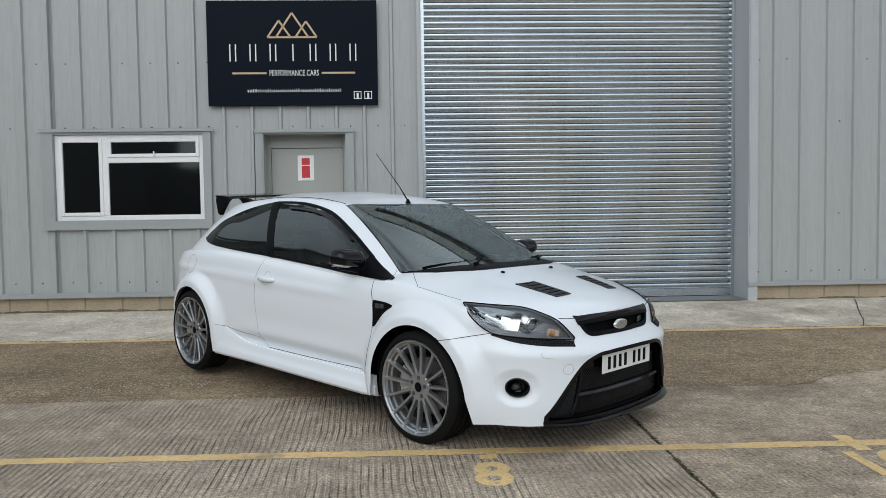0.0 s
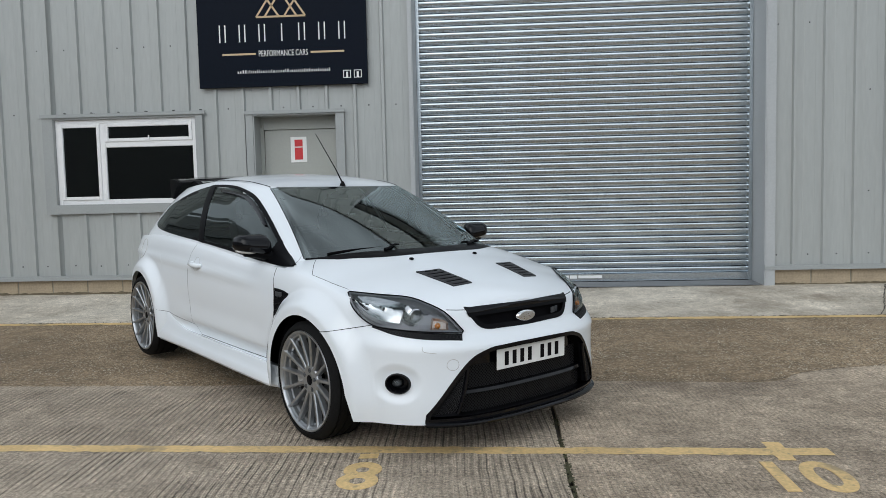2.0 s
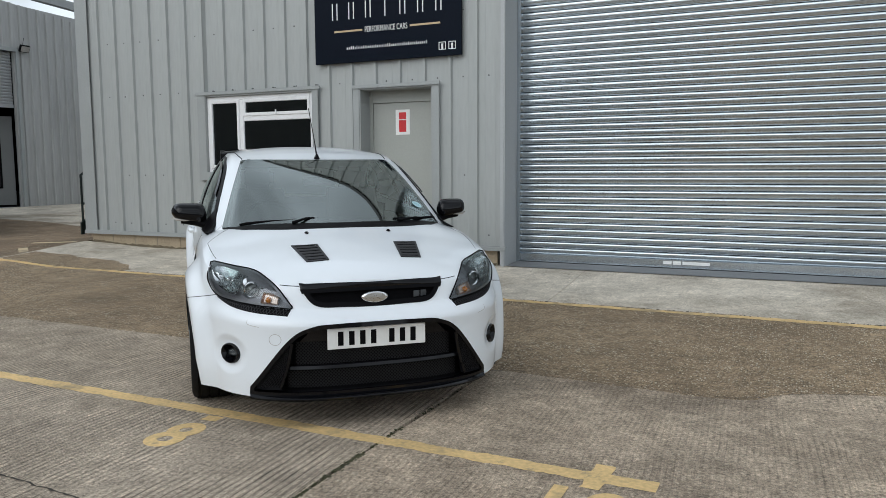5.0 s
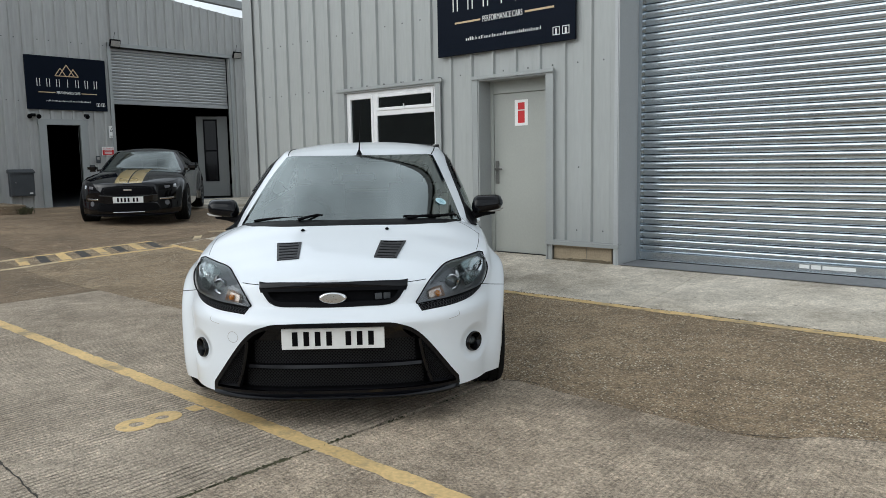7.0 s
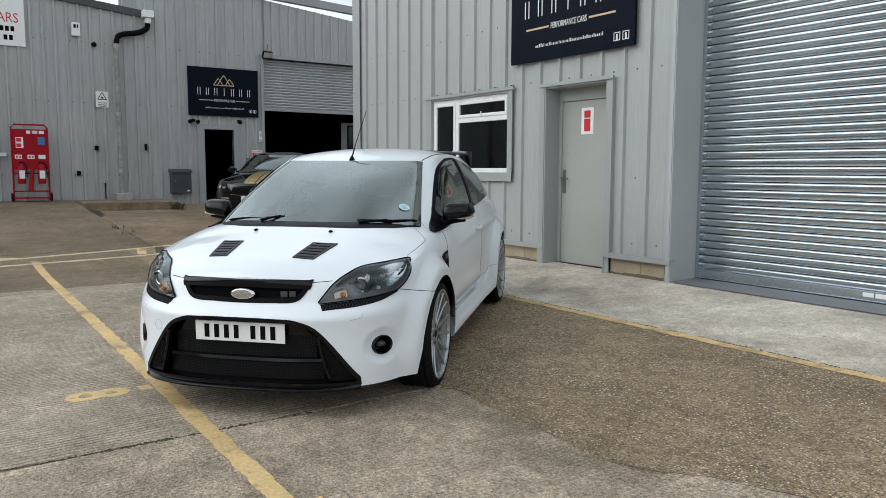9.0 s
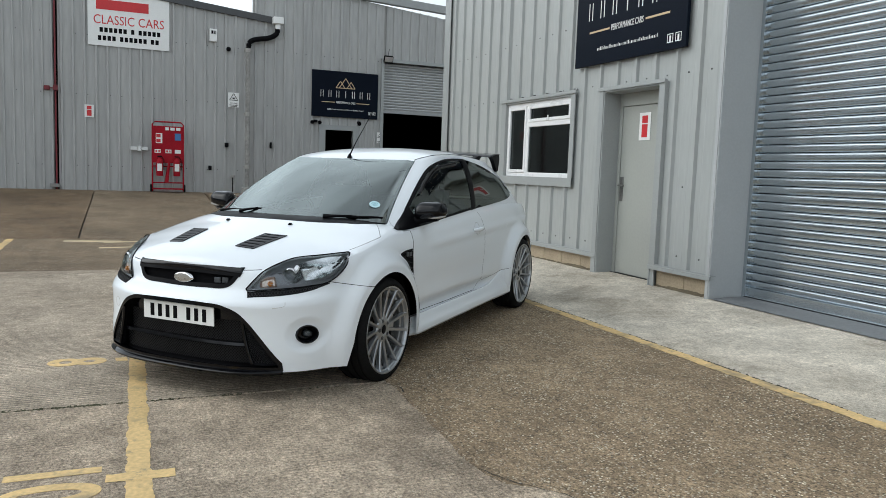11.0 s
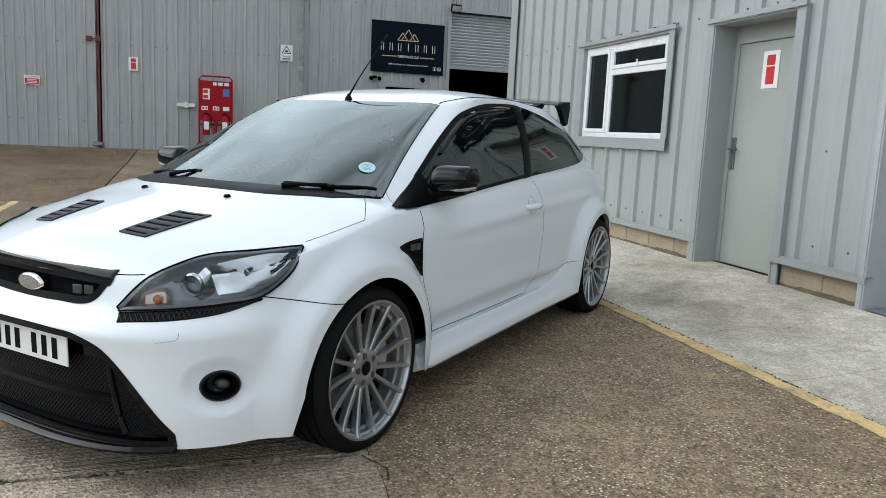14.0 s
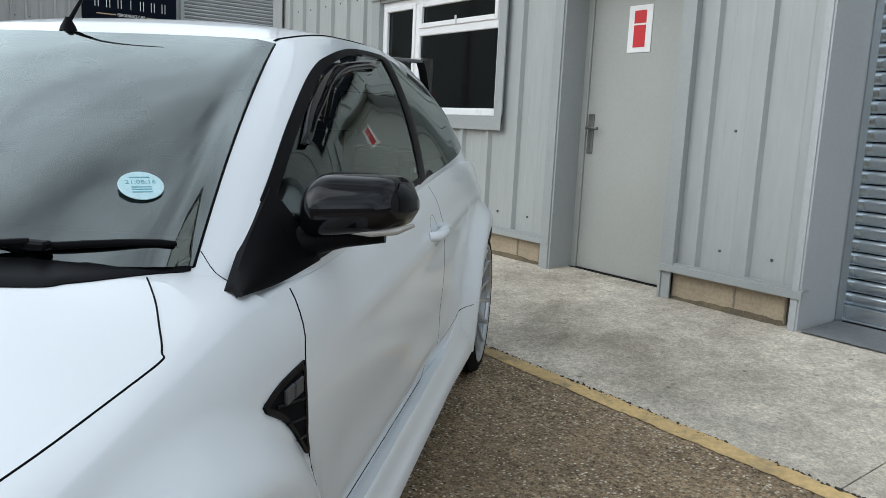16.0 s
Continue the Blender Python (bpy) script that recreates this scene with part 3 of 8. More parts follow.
crack(((-3.4, 3.3), (-3.9, 4.4), (-4.3, 5.0), (-4.55, 5.5), (-4.9, 6.3), (-5.1, 7.0)), 0.016, 10)
crack(((-6.9, 4.9), (-5.6, 5.3), (-4.6, 5.6), (-3.9, 6.3)), 0.012, 11)
crack(((-4.25, 8.05), (-4.15, 7.75), (-4.6, 7.45), (-5.2, 7.2)), 0.012, 6)


crack(((4.83, 8.02), (5.0, 8.3), (5.15, 8.62), (5.2, 8.72), (5.55, 9.4)), 0.016, 7)
crack(((-2.62, 8.03), (-2.5, 8.2), (-2.32, 8.38)), 0.012, 8)
crack(((3.5, 8.35), (3.8, 8.41), (4.1, 8.38)), 0.006, 9)


def ground_number(text, x, y, rz, size, squeeze):
    cu = bpy.data.curves.new("bay_number", "FONT")
    cu.body, cu.size, cu.align_x, cu.align_y, cu.extrude, cu.offset = text, size, "CENTER", "CENTER", 0.001, 0.012
    tmp = new("bay_number_curve", cu)
    me = bpy.data.meshes.new_from_object(tmp.evaluated_get(bpy.context.evaluated_depsgraph_get()))
    bpy.data.objects.remove(tmp)
    me.materials.clear()
    me.materials.append(M_LINE)
    ob = new("bay_number", me)
    ob.matrix_basis = pose(x, y, ground_z(x, y) + 0.0015, 0, 0, rz) @ Matrix.Diagonal((squeeze, 1, 1, 1))
    return tagged(ob, "worn yellow painted bay number on grooved concrete", "road marking", "bay markings", "structure")


ground_number("8", 0.535, 4.035, 0, 0.46, 0.86)
ground_number("10", 2.56, 4.04, 0, 0.5, 0.85)

# ---------- main building ----------
RIB0, RIB = -4.057, 0.3315


def clad_profile(x0, x1, step, phase, rib_w, rib_h):
    """(along, out) pairs of a ribbed sheet between two ends."""
    pts = [(x0, 0.0)]
    k = math.ceil((x0 - phase - rib_w) / step)
    while True:
        c = phase + k * step
        for dx, o in ((-rib_w, 0), (-rib_w * 0.55, rib_h), (rib_w * 0.55, rib_h), (rib_w, 0), (step * 0.30, 0), (step * 0.32, 0.0025), (step * 0.68, 0.0025), (step * 0.70, 0)):
            a = c + dx
            if x0 < a < x1:
                pts.append((a, o))
        k += 1
        if c > x1 + step:
            break
    pts.append((x1, 0.0))
    return pts


def clad(bm, x0, x1, z0, z1, put, step=RIB, phase=RIB0, rib_w=0.027, rib_h=0.034, thick=0.08):
    """One ribbed panel with a flat back; put maps (along, out, z) to a point."""
    pts = clad_profile(x0, x1, step, phase, rib_w, rib_h)
    a = [bm.verts.new(put(u, o, z0)) for u, o in pts]
    top = z1 if callable(z1) else (lambda u: z1)
    b = [bm.verts.new(put(u, o, top(u))) for u, o in pts]
    c = [bm.verts.new(put(u, -thick, z0)) for u in (x0, x1)]
    d = [bm.verts.new(put(u, -thick, top(u))) for u in (x0, x1)]
    for k in range(len(a) - 1):
        bm.faces.new((a[k], a[k + 1], b[k + 1], b[k]))
    bm.faces.new((c[0], c[1], d[1], d[0]))
    bm.faces.new((a[0], b[0], d[0], c[0]))
    bm.faces.new((a[-1], b[-1], d[1], c[1]))
    bm.faces.new(a + [c[1], c[0]])
    bm.faces.new(b + [d[1], d[0]])


front = lambda u, o, z: (u, WALL_Y - o, z)
TOP = 5.7
DRIP = 0.40
bm = bmesh.new()
WIN = (-4.06, -2.31, 1.255, 2.29)
DOOR = (-1.61, -0.64, 0.19, 2.27)
SHUT = (0.275, 4.235, 0.19, 4.7)
clad(bm, CORNER_X + 0.02, WIN[0], DRIP, TOP, front)
clad(bm, WIN[0], WIN[1], DRIP, WIN[2], front)
clad(bm, WIN[0], WIN[1], WIN[3], TOP, front)
clad(bm, WIN[1], DOOR[0], DRIP, TOP, front)
clad(bm, DOOR[0], DOOR[1], DOOR[3], TOP, front)
clad(bm, DOOR[1], SHUT[0] - 0.04, DRIP, TOP, front)
clad(bm, SHUT[0] - 0.04, SHUT[1] + 0.04, SHUT[3], TOP, front)
clad(bm, SHUT[1] + 0.04, 12.0, DRIP, TOP, front)
thing("wall_main_unit", bm, M_CLAD, "light grey ribbed metal cladding wall of the industrial unit", "wall", "", "structure")
# side wall, back and roof close the unit
side = lambda u, o, z: (CORNER_X + 0.02 - o, u, z)
bm = bmesh.new()
clad(bm, WALL_Y + 0.1, 24, DRIP, TOP, side, RIB, 0.1)
thing("wall_main_side", bm, M_CLAD, "light grey ribbed metal side wall", "wall", "", "structure")
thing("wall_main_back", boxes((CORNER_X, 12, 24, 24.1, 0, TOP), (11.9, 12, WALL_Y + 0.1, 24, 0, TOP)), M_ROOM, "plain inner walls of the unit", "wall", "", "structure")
thing("roof_main", boxes((CORNER_X - 0.1, 12.1, WALL_Y - 0.05, 24.1, TOP, TOP + 0.12)), M_ROOF, "grey roof edge of the industrial unit", "roof", "", "structure")
thing("floor_main", boxes((CORNER_X, 12, WALL_Y + 0.05, 24, 0.0, 0.185)), M_GREYPAINT, "grey painted concrete floor inside the unit", "floor", "", "structure")
thing("corner_flashing", boxes((CORNER_X - 0.045, CORNER_X + 0.20, WALL_Y - 0.04, WALL_Y - 0.033, 0.36, TOP), (CORNER_X - 0.045, CORNER_X - 0.038, WALL_Y - 0.033, WALL_Y + 0.2, 0.36, TOP)), M_TRIM, "smooth grey metal corner flashing", "trim", "", "structure")

# drip rail and blockwork plinth
bm = bmesh.new()
for a, b in ((CORNER_X - 0.05, DOOR[0] - 0.02), (DOOR[1], SHUT[0] + 0.01), (SHUT[1], 12)):
    prism(bm, ((0, 0.0), (0.075, -0.008), (0.075, -0.05), (0.06, -0.05), (0.06, -0.012), (0, -0.012)), b - a, lambda u, v, d, a=a: (a + d, WALL_Y - u + 0.02, DRIP + 0.012 + v))
    box(bm, a, b, WALL_Y - 0.043, WALL_Y - 0.036, DRIP - 0.03, DRIP + 0.022)
thing("drip_rail", bm, M_TRIM, "grey metal drip flashing above the block plinth", "trim", "", "structure")


def block_run(x0, x1, z0, z1, length=0.44):
    base = thing("plinth", boxes((x0, x1, WALL_Y + 0.022, WALL_Y + 0.10, z0 - 0.1, z1)), M_MORTAR, "buff concrete block plinth with mortar joints", "wall", "", "structure")
    bm = bmesh.new()
    box(bm, 0.006, length - 0.006, 0, 0.03, 0.006, (z1 - z0) - 0.004, 0.006)
    me = finish("block", bm, M_BLOCK)
    n = int((x1 - x0) / length)
    for k in range(n + 1):
        w = min(length, x1 - x0 - k * length)
        if w < 0.06:
            continue
        ob = new("block", me)
        ob.parent = base
        ob.matrix_basis = pose(x0 + k * length, WALL_Y + 0.012 + random.uniform(-0.003, 0.003), z0) @ Matrix.Diagonal((w / length, 1, 1, 1))


block_run(CORNER_X + 0.02, DOOR[0] - 0.16, 0.17, DRIP - 0.02)
block_run(DOOR[1] + 0.06, SHUT[0] - 0.10, 0.17, DRIP - 0.02)
block_run(SHUT[1] + 0.10, 12, 0.17, DRIP - 0.02)


def foot_dirt(x0, x1):
    """Brown silt and dry moss gathered at the foot of the plinth."""
    bm = bmesh.new()
    rows = []
    for x in span(x0, x1, 0.02):
        a = 0.5 + 0.5 * noise.noise((x * 2.3, 1.7, 0)) + 0.35 * noise.noise((x * 13, 4.1, 0))
        a = max(0.15, a)
        z = ground_z(x, WALL_Y - 0.01)
        rows.append([bm.verts.new((x, WALL_Y + 0.004 - 0.035 * a, z - 0.002)), bm.verts.new((x, WALL_Y + 0.004 - 0.012 * a, z + 0.012 * a)), bm.verts.new((x, WALL_Y + 0.0115, z + 0.042 * a))])
    grid_faces(bm, rows)
    thing("silt", bm, M_SILT, "brown silt gathered at the foot of the block plinth", "dirt", "silt along the plinth", "stuff", None, True)


foot_dirt(CORNER_X + 0.05, DOOR[0] - 0.17)
foot_dirt(DOOR[1] + 0.07, SHUT[0] - 0.11)
foot_dirt(SHUT[1] + 0.11, 9.5)

# window: folded surround, white frame, panes
sur = boxes((WIN[0] - 0.146, WIN[1] + 0.12, WALL_Y - 0.055, WALL_Y - 0.036, 2.33, 2.345), (WIN[0] - 0.146, WIN[1] + 0.12, WALL_Y - 0.065, WALL_Y - 0.052, 2.31, 2.352),
            (WIN[0] - 0.13, WIN[0] + 0.004, WALL_Y - 0.048, WALL_Y - 0.036, 1.175, 2.33), (WIN[1] - 0.004, WIN[1] + 0.085, WALL_Y - 0.048, WALL_Y - 0.036, 1.175, 2.33),
            (WIN[0] - 0.13, WIN[1] + 0.085, WALL_Y - 0.052, WALL_Y - 0.038, 1.165, 1.262), (WIN[0] - 0.13, WIN[1] + 0.085, WALL_Y - 0.052, WALL_Y - 0.036, 1.262, 1.275),
            (WIN[0] - 0.005, WIN[0] + 0.008, WALL_Y - 0.04, WALL_Y + 0.08, 1.25, 2.31), (WIN[1] - 0.008, WIN[1] + 0.005, WALL_Y - 0.04, WALL_Y + 0.08, 1.25, 2.31),
            (WIN[0], WIN[1], WALL_Y - 0.04, WALL_Y + 0.09, 2.285, 2.312), (WIN[0], WIN[1], WALL_Y - 0.04, WALL_Y + 0.09, 1.25, 1.272))
thing("window_surround", sur, M_TRIM, "folded grey metal flashing round the window", "trim", "", "structure")
win = holder("window_1", "white plastic framed three-pane office window", "window", pose(0, 0, 0), "", "structure")
X0, X1, Z0, Z1, Y0, Y1 = WIN[0] + 0.008, WIN[1] - 0.008, 1.273, 2.285, WALL_Y - 0.006, WALL_Y + 0.06
XM, ZT = -3.47, 1.985
part("window_frame", boxes((X0, X0 + 0.055, Y0, Y1, Z0, Z1), (X1 - 0.055, X1, Y0, Y1, Z0, Z1), (X0 + 0.055, X1 - 0.055, Y0, Y1, Z1 - 0.055, Z1), (X0 + 0.055, X1 - 0.055, Y0, Y1, Z0, Z0 + 0.06),
                           (XM - 0.035, XM + 0.035, Y0, Y1, Z0 + 0.06, Z1 - 0.055), (XM + 0.035, X1 - 0.055, Y0, Y1, ZT - 0.035, ZT + 0.035), bevel=0.006), M_UPVC, win)


def sash(x0, x1, z0, z1, y):
    w = 0.042
    return boxes((x0, x0 + w, y, y + 0.03, z0, z1), (x1 - w, x1, y, y + 0.03, z0, z1), (x0 + w, x1 - w, y, y + 0.03, z1 - w, z1), (x0 + w, x1 - w, y, y + 0.03, z0, z0 + w), bevel=0.005)


for nm, (a, b, c, d) in (("casement", (X0 + 0.05, XM - 0.03, Z0 + 0.055, Z1 - 0.05)), ("fanlight", (XM + 0.03, X1 - 0.05, ZT + 0.03, Z1 - 0.05))):
    part(nm, sash(a, b, c, d, Y0 - 0.012), M_UPVC, win)
for a, b, c, d in ((X0 + 0.09, XM - 0.06, Z0 + 0.09, Z1 - 0.085), (XM + 0.06, X1 - 0.085, ZT + 0.06, Z1 - 0.085), (XM + 0.033, X1 - 0.053, Z0 + 0.058, ZT - 0.033)):
    part("pane", boxes((a, b, Y0 + 0.02, Y0 + 0.028, c, d)), M_GLASS_WIN, win)
part("handle", boxes((-2.9, -2.888, Y0 - 0.03, Y0 - 0.012, ZT + 0.03, ZT + 0.10), bevel=0.003), M_UPVC, win, "small white window latch")
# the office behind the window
thing("office_room", boxes((-5.2, -1.7, 12.0, 12.08, 0.18, 3), (-5.28, -5.2, WALL_Y + 0.1, 12, 0.18, 3), (-1.74, -1.66, WALL_Y + 0.1, 12, 0.18, 3), (-5.2, -1.74, WALL_Y + 0.1, 12, 3, 3.06)), M_ROOM, "plain office walls behind the window, dimness put into their colour", "wall", "", "structure")

# entrance door in its deep reveal
DY = 9.668
rev = boxes((DOOR[0] - 0.012, DOOR[0] + 0.004, WALL_Y - 0.04, DY + 0.06, 0.17, 2.275), (DOOR[1] - 0.004, DOOR[1] + 0.012, WALL_Y - 0.04, DY + 0.06, 0.17, 2.275), (DOOR[0] + 0.004, DOOR[1] - 0.004, WALL_Y - 0.04, DY + 0.06, 2.266, 2.282),
            (DOOR[0] - 0.095, DOOR[0] - 0.012, WALL_Y - 0.05, WALL_Y - 0.036, 0.17, 2.30), (DOOR[1] + 0.012, DOOR[1] + 0.10, WALL_Y - 0.05, WALL_Y - 0.036, 0.40, 2.30), (DOOR[1] + 0.012, DOOR[1] + 0.075, WALL_Y - 0.03, WALL_Y - 0.016, 0.15, 0.40),
            (DOOR[1] + 0.088, DOOR[1] + 0.10, WALL_Y - 0.036, WALL_Y, 0.42, 2.30),
            (DOOR[0] - 0.10, DOOR[1] + 0.115, WALL_Y - 0.06, WALL_Y - 0.036, 2.30, 2.318), (DOOR[0] - 0.10, DOOR[1] + 0.115, WALL_Y - 0.068, WALL_Y - 0.058, 2.285, 2.325))
thing("door_surround", rev, M_TRIM, "folded grey metal flashing lining the door reveal", "trim", "", "structure")
dr = holder("door_1", "closed grey-green steel entrance door in a deep reveal", "door", pose(0, 0, 0), "", "structure")
part("door_frame", boxes((DOOR[0], DOOR[0] + 0.05, DY - 0.01, DY + 0.06, 0.185, 2.27), (DOOR[1] - 0.05, DOOR[1], DY - 0.01, DY + 0.06, 0.185, 2.27), (DOOR[0] + 0.05, DOOR[1] - 0.05, DY - 0.01, DY + 0.06, 2.12, 2.27), bevel=0.004), M_DOOR, dr)
part("leaf", boxes((DOOR[0] + 0.053, DOOR[1] - 0.053, DY + 0.002, DY + 0.05, 0.2, 2.115), bevel=0.003), M_DOOR, dr)
part("threshold", boxes((DOOR[0], DOOR[1], DY - 0.03, DY + 0.06, 0.17, 0.198)), M_BLACK, dr)
part("lock_plate", boxes((-1.535, -1.485, DY - 0.012, DY + 0.003, 1.035, 1.315), bevel=0.004), M_LOCK, dr, "worn brushed metal lock plate")
bm = bmesh.new()
tube(bm, ((-1.51, DY - 0.01, 1.215), (-1.51, DY - 0.055, 1.215), (-1.495, DY - 0.06, 1.215), (-1.40, DY - 0.06, 1.212)), 0.011, 10)
tube(bm, ((-1.51, DY - 0.008, 1.10), (-1.51, DY - 0.02, 1.10)), 0.012, 12)
part("lever_handle", bm, M_LOCK, dr, "brushed metal lever handle", None, 40)


def number_sign(m, w, h, label):
    """White plate with a plain red bar in place of the unit number."""
    s = holder("unit_sign", label, "sign", m)
    part("plate", boxes((-w / 2, w / 2, -0.004, 0, -h / 2, h / 2), bevel=0.001), M_WHITE, s)
    bm = boxes((-w * 0.25, w * 0.25, -0.0065, -0.004, -h * 0.39, h * 0.08), (-w * 0.25, w * 0.25, -0.0065, -0.004, h * 0.12, h * 0.39))
    part("bar", bm, M_RED, s, "plain red bars")
    return s


number_sign(pose(-1.145, DY + 0.0, 1.878), 0.195, 0.305, "white plate with red bars on the grey door")

# roller shutter in its reveal
rv = holder("shutter_trim", "grey folded metal lining of the shutter opening", "trim", None, "", "structure")
for nm, q in (("jamb_lining", (SHUT[0] - 0.012, SHUT[0], WALL_Y - 0.04, 9.86, 0.17, 4.7)), ("jamb_lining", (SHUT[1], SHUT[1] + 0.012, WALL_Y - 0.04, 9.86, 0.17, 4.7)), ("head_lining", (SHUT[0], SHUT[1], WALL_Y - 0.04, 9.87, 4.7, 4.712)),
              ("edge_flashing", (SHUT[0] - 0.05, SHUT[0] - 0.012, WALL_Y - 0.048, WALL_Y - 0.036, 0.17, 4.75)), ("edge_flashing", (SHUT[1] + 0.012, SHUT[1] + 0.115, WALL_Y - 0.048, WALL_Y - 0.036, 0.17, 4.75)),
              ("guide_cover", (SHUT[0] - 0.02, SHUT[0], 9.86, 10.1, 0.17, 4.7)), ("guide_cover", (SHUT[1], SHUT[1] + 0.02, 9.86, 10.1, 0.17, 4.7))):
    part(nm, boxes(q), M_REVEAL, rv)
sh = holder("roller_shutter", "closed galvanised steel roller shutter with curved slats", "roller shutter", pose(0, 0, 0))
SY = 9.885
SLAT = 0.0755
bm = bmesh.new()
prof = [(0.012, -0.004), (0.001, -0.001), (-0.004, 0.004), (-0.0075, 0.011), (-0.0105, 0.020), (-0.0128, 0.030), (-0.0143, 0.040), (-0.0148, 0.049), (-0.0138, 0.0555), (-0.0105, 0.0610), (-0.005, 0.0648), (0.001, 0.0668), (0.012, 0.0685)]
rows = []
for u, v in prof:
    rows.append([bm.verts.new((x, u, v)) for x in (0.0, SHUT[1] - SHUT[0] - 0.04)])
grid_faces(bm, rows)
slat_me = finish("slat", bm, M_STEEL, 60)
z = 0.302
while z < 4.66:
    ob = new("slat", slat_me)
    ob.parent = sh
    ob.matrix_basis = pose(SHUT[0] + 0.02, SY, z)
    z += SLAT
part("bottom_rail", boxes((SHUT[0] + 0.02, SHUT[1] - 0.02, SY - 0.03, SY + 0.02, 0.222, 0.30), (SHUT[0] + 0.02, SHUT[1] - 0.02, SY - 0.045, SY + 0.02, 0.210, 0.224), bevel=0.004), M_STEEL, sh)
part("rubber_seal", boxes((SHUT[0] + 0.02, SHUT[1] - 0.02, SY - 0.050, SY + 0.01, 0.186, 0.210), bevel=0.004), M_BLACK, sh, "black rubber bottom seal")
part("pale_tape", boxes((1.98, 2.07, SY - 0.0335, SY - 0.0305, 0.250, 0.285), (2.085, 2.17, SY - 0.0335, SY - 0.0305, 0.248, 0.286), (2.185, 2.47, SY - 0.0335, SY - 0.0305, 0.250, 0.284)), M_WHITE, sh, "worn pale tape on the bottom rail")
for x in (SHUT[0] + 0.004, SHUT[1] - 0.045):
    part("guide_rail", boxes((x, x + 0.04, SY - 0.05, SY + 0.05, 0.188, 4.69)), M_STEEL, sh)
part("curtain_back", boxes((SHUT[0], SHUT[1], SY + 0.022, SY + 0.03, 0.19, 4.7)), M_DARK, sh)
strip("threshold_paint", 0.29, 9.655, 4.22, 9.655, 0.45, M_GREYPAINT, "grey painted strip at the shutter threshold", None, 0.004, 0.008)

# screw heads on the cladding, one to a pan along the rails, some missing
bm = bmesh.new()
rs = random.Random(12)
for k in range(-7, 47):
    x0 = RIB0 + (k + 0.5) * RIB
    for zr in (0.535, 1.235, 2.362, 3.112, 4.2, 5.2):
        x, z = x0 + rs.gauss(-0.012, 0.008), zr + rs.gauss(0, 0.004)
        if rs.random() < 0.28 and zr > 0.6:
            continue
        inside = any(a - 0.20 < x < b + 0.13 and c - 0.15 < z < d + 0.03 for a, b, c, d in (WIN, DOOR, SHUT))
        if not inside and x > CORNER_X + 0.25:
            box(bm, x - 0.0075, x + 0.0075, WALL_Y - 0.010, WALL_Y + 0.001, z - 0.0075, z + 0.0075, 0.003)
for k in range(6):
    x = WIN[0] + 0.16 + 0.3315 * k
    box(bm, x - 0.007, x + 0.007, WALL_Y - 0.062, WALL_Y - 0.03, 2.352, 2.366, 0.002)
thing("cladding_screws", bm, M_SCREW, "small dark screw heads in rows on grey cladding", "screws", "", "stuff")


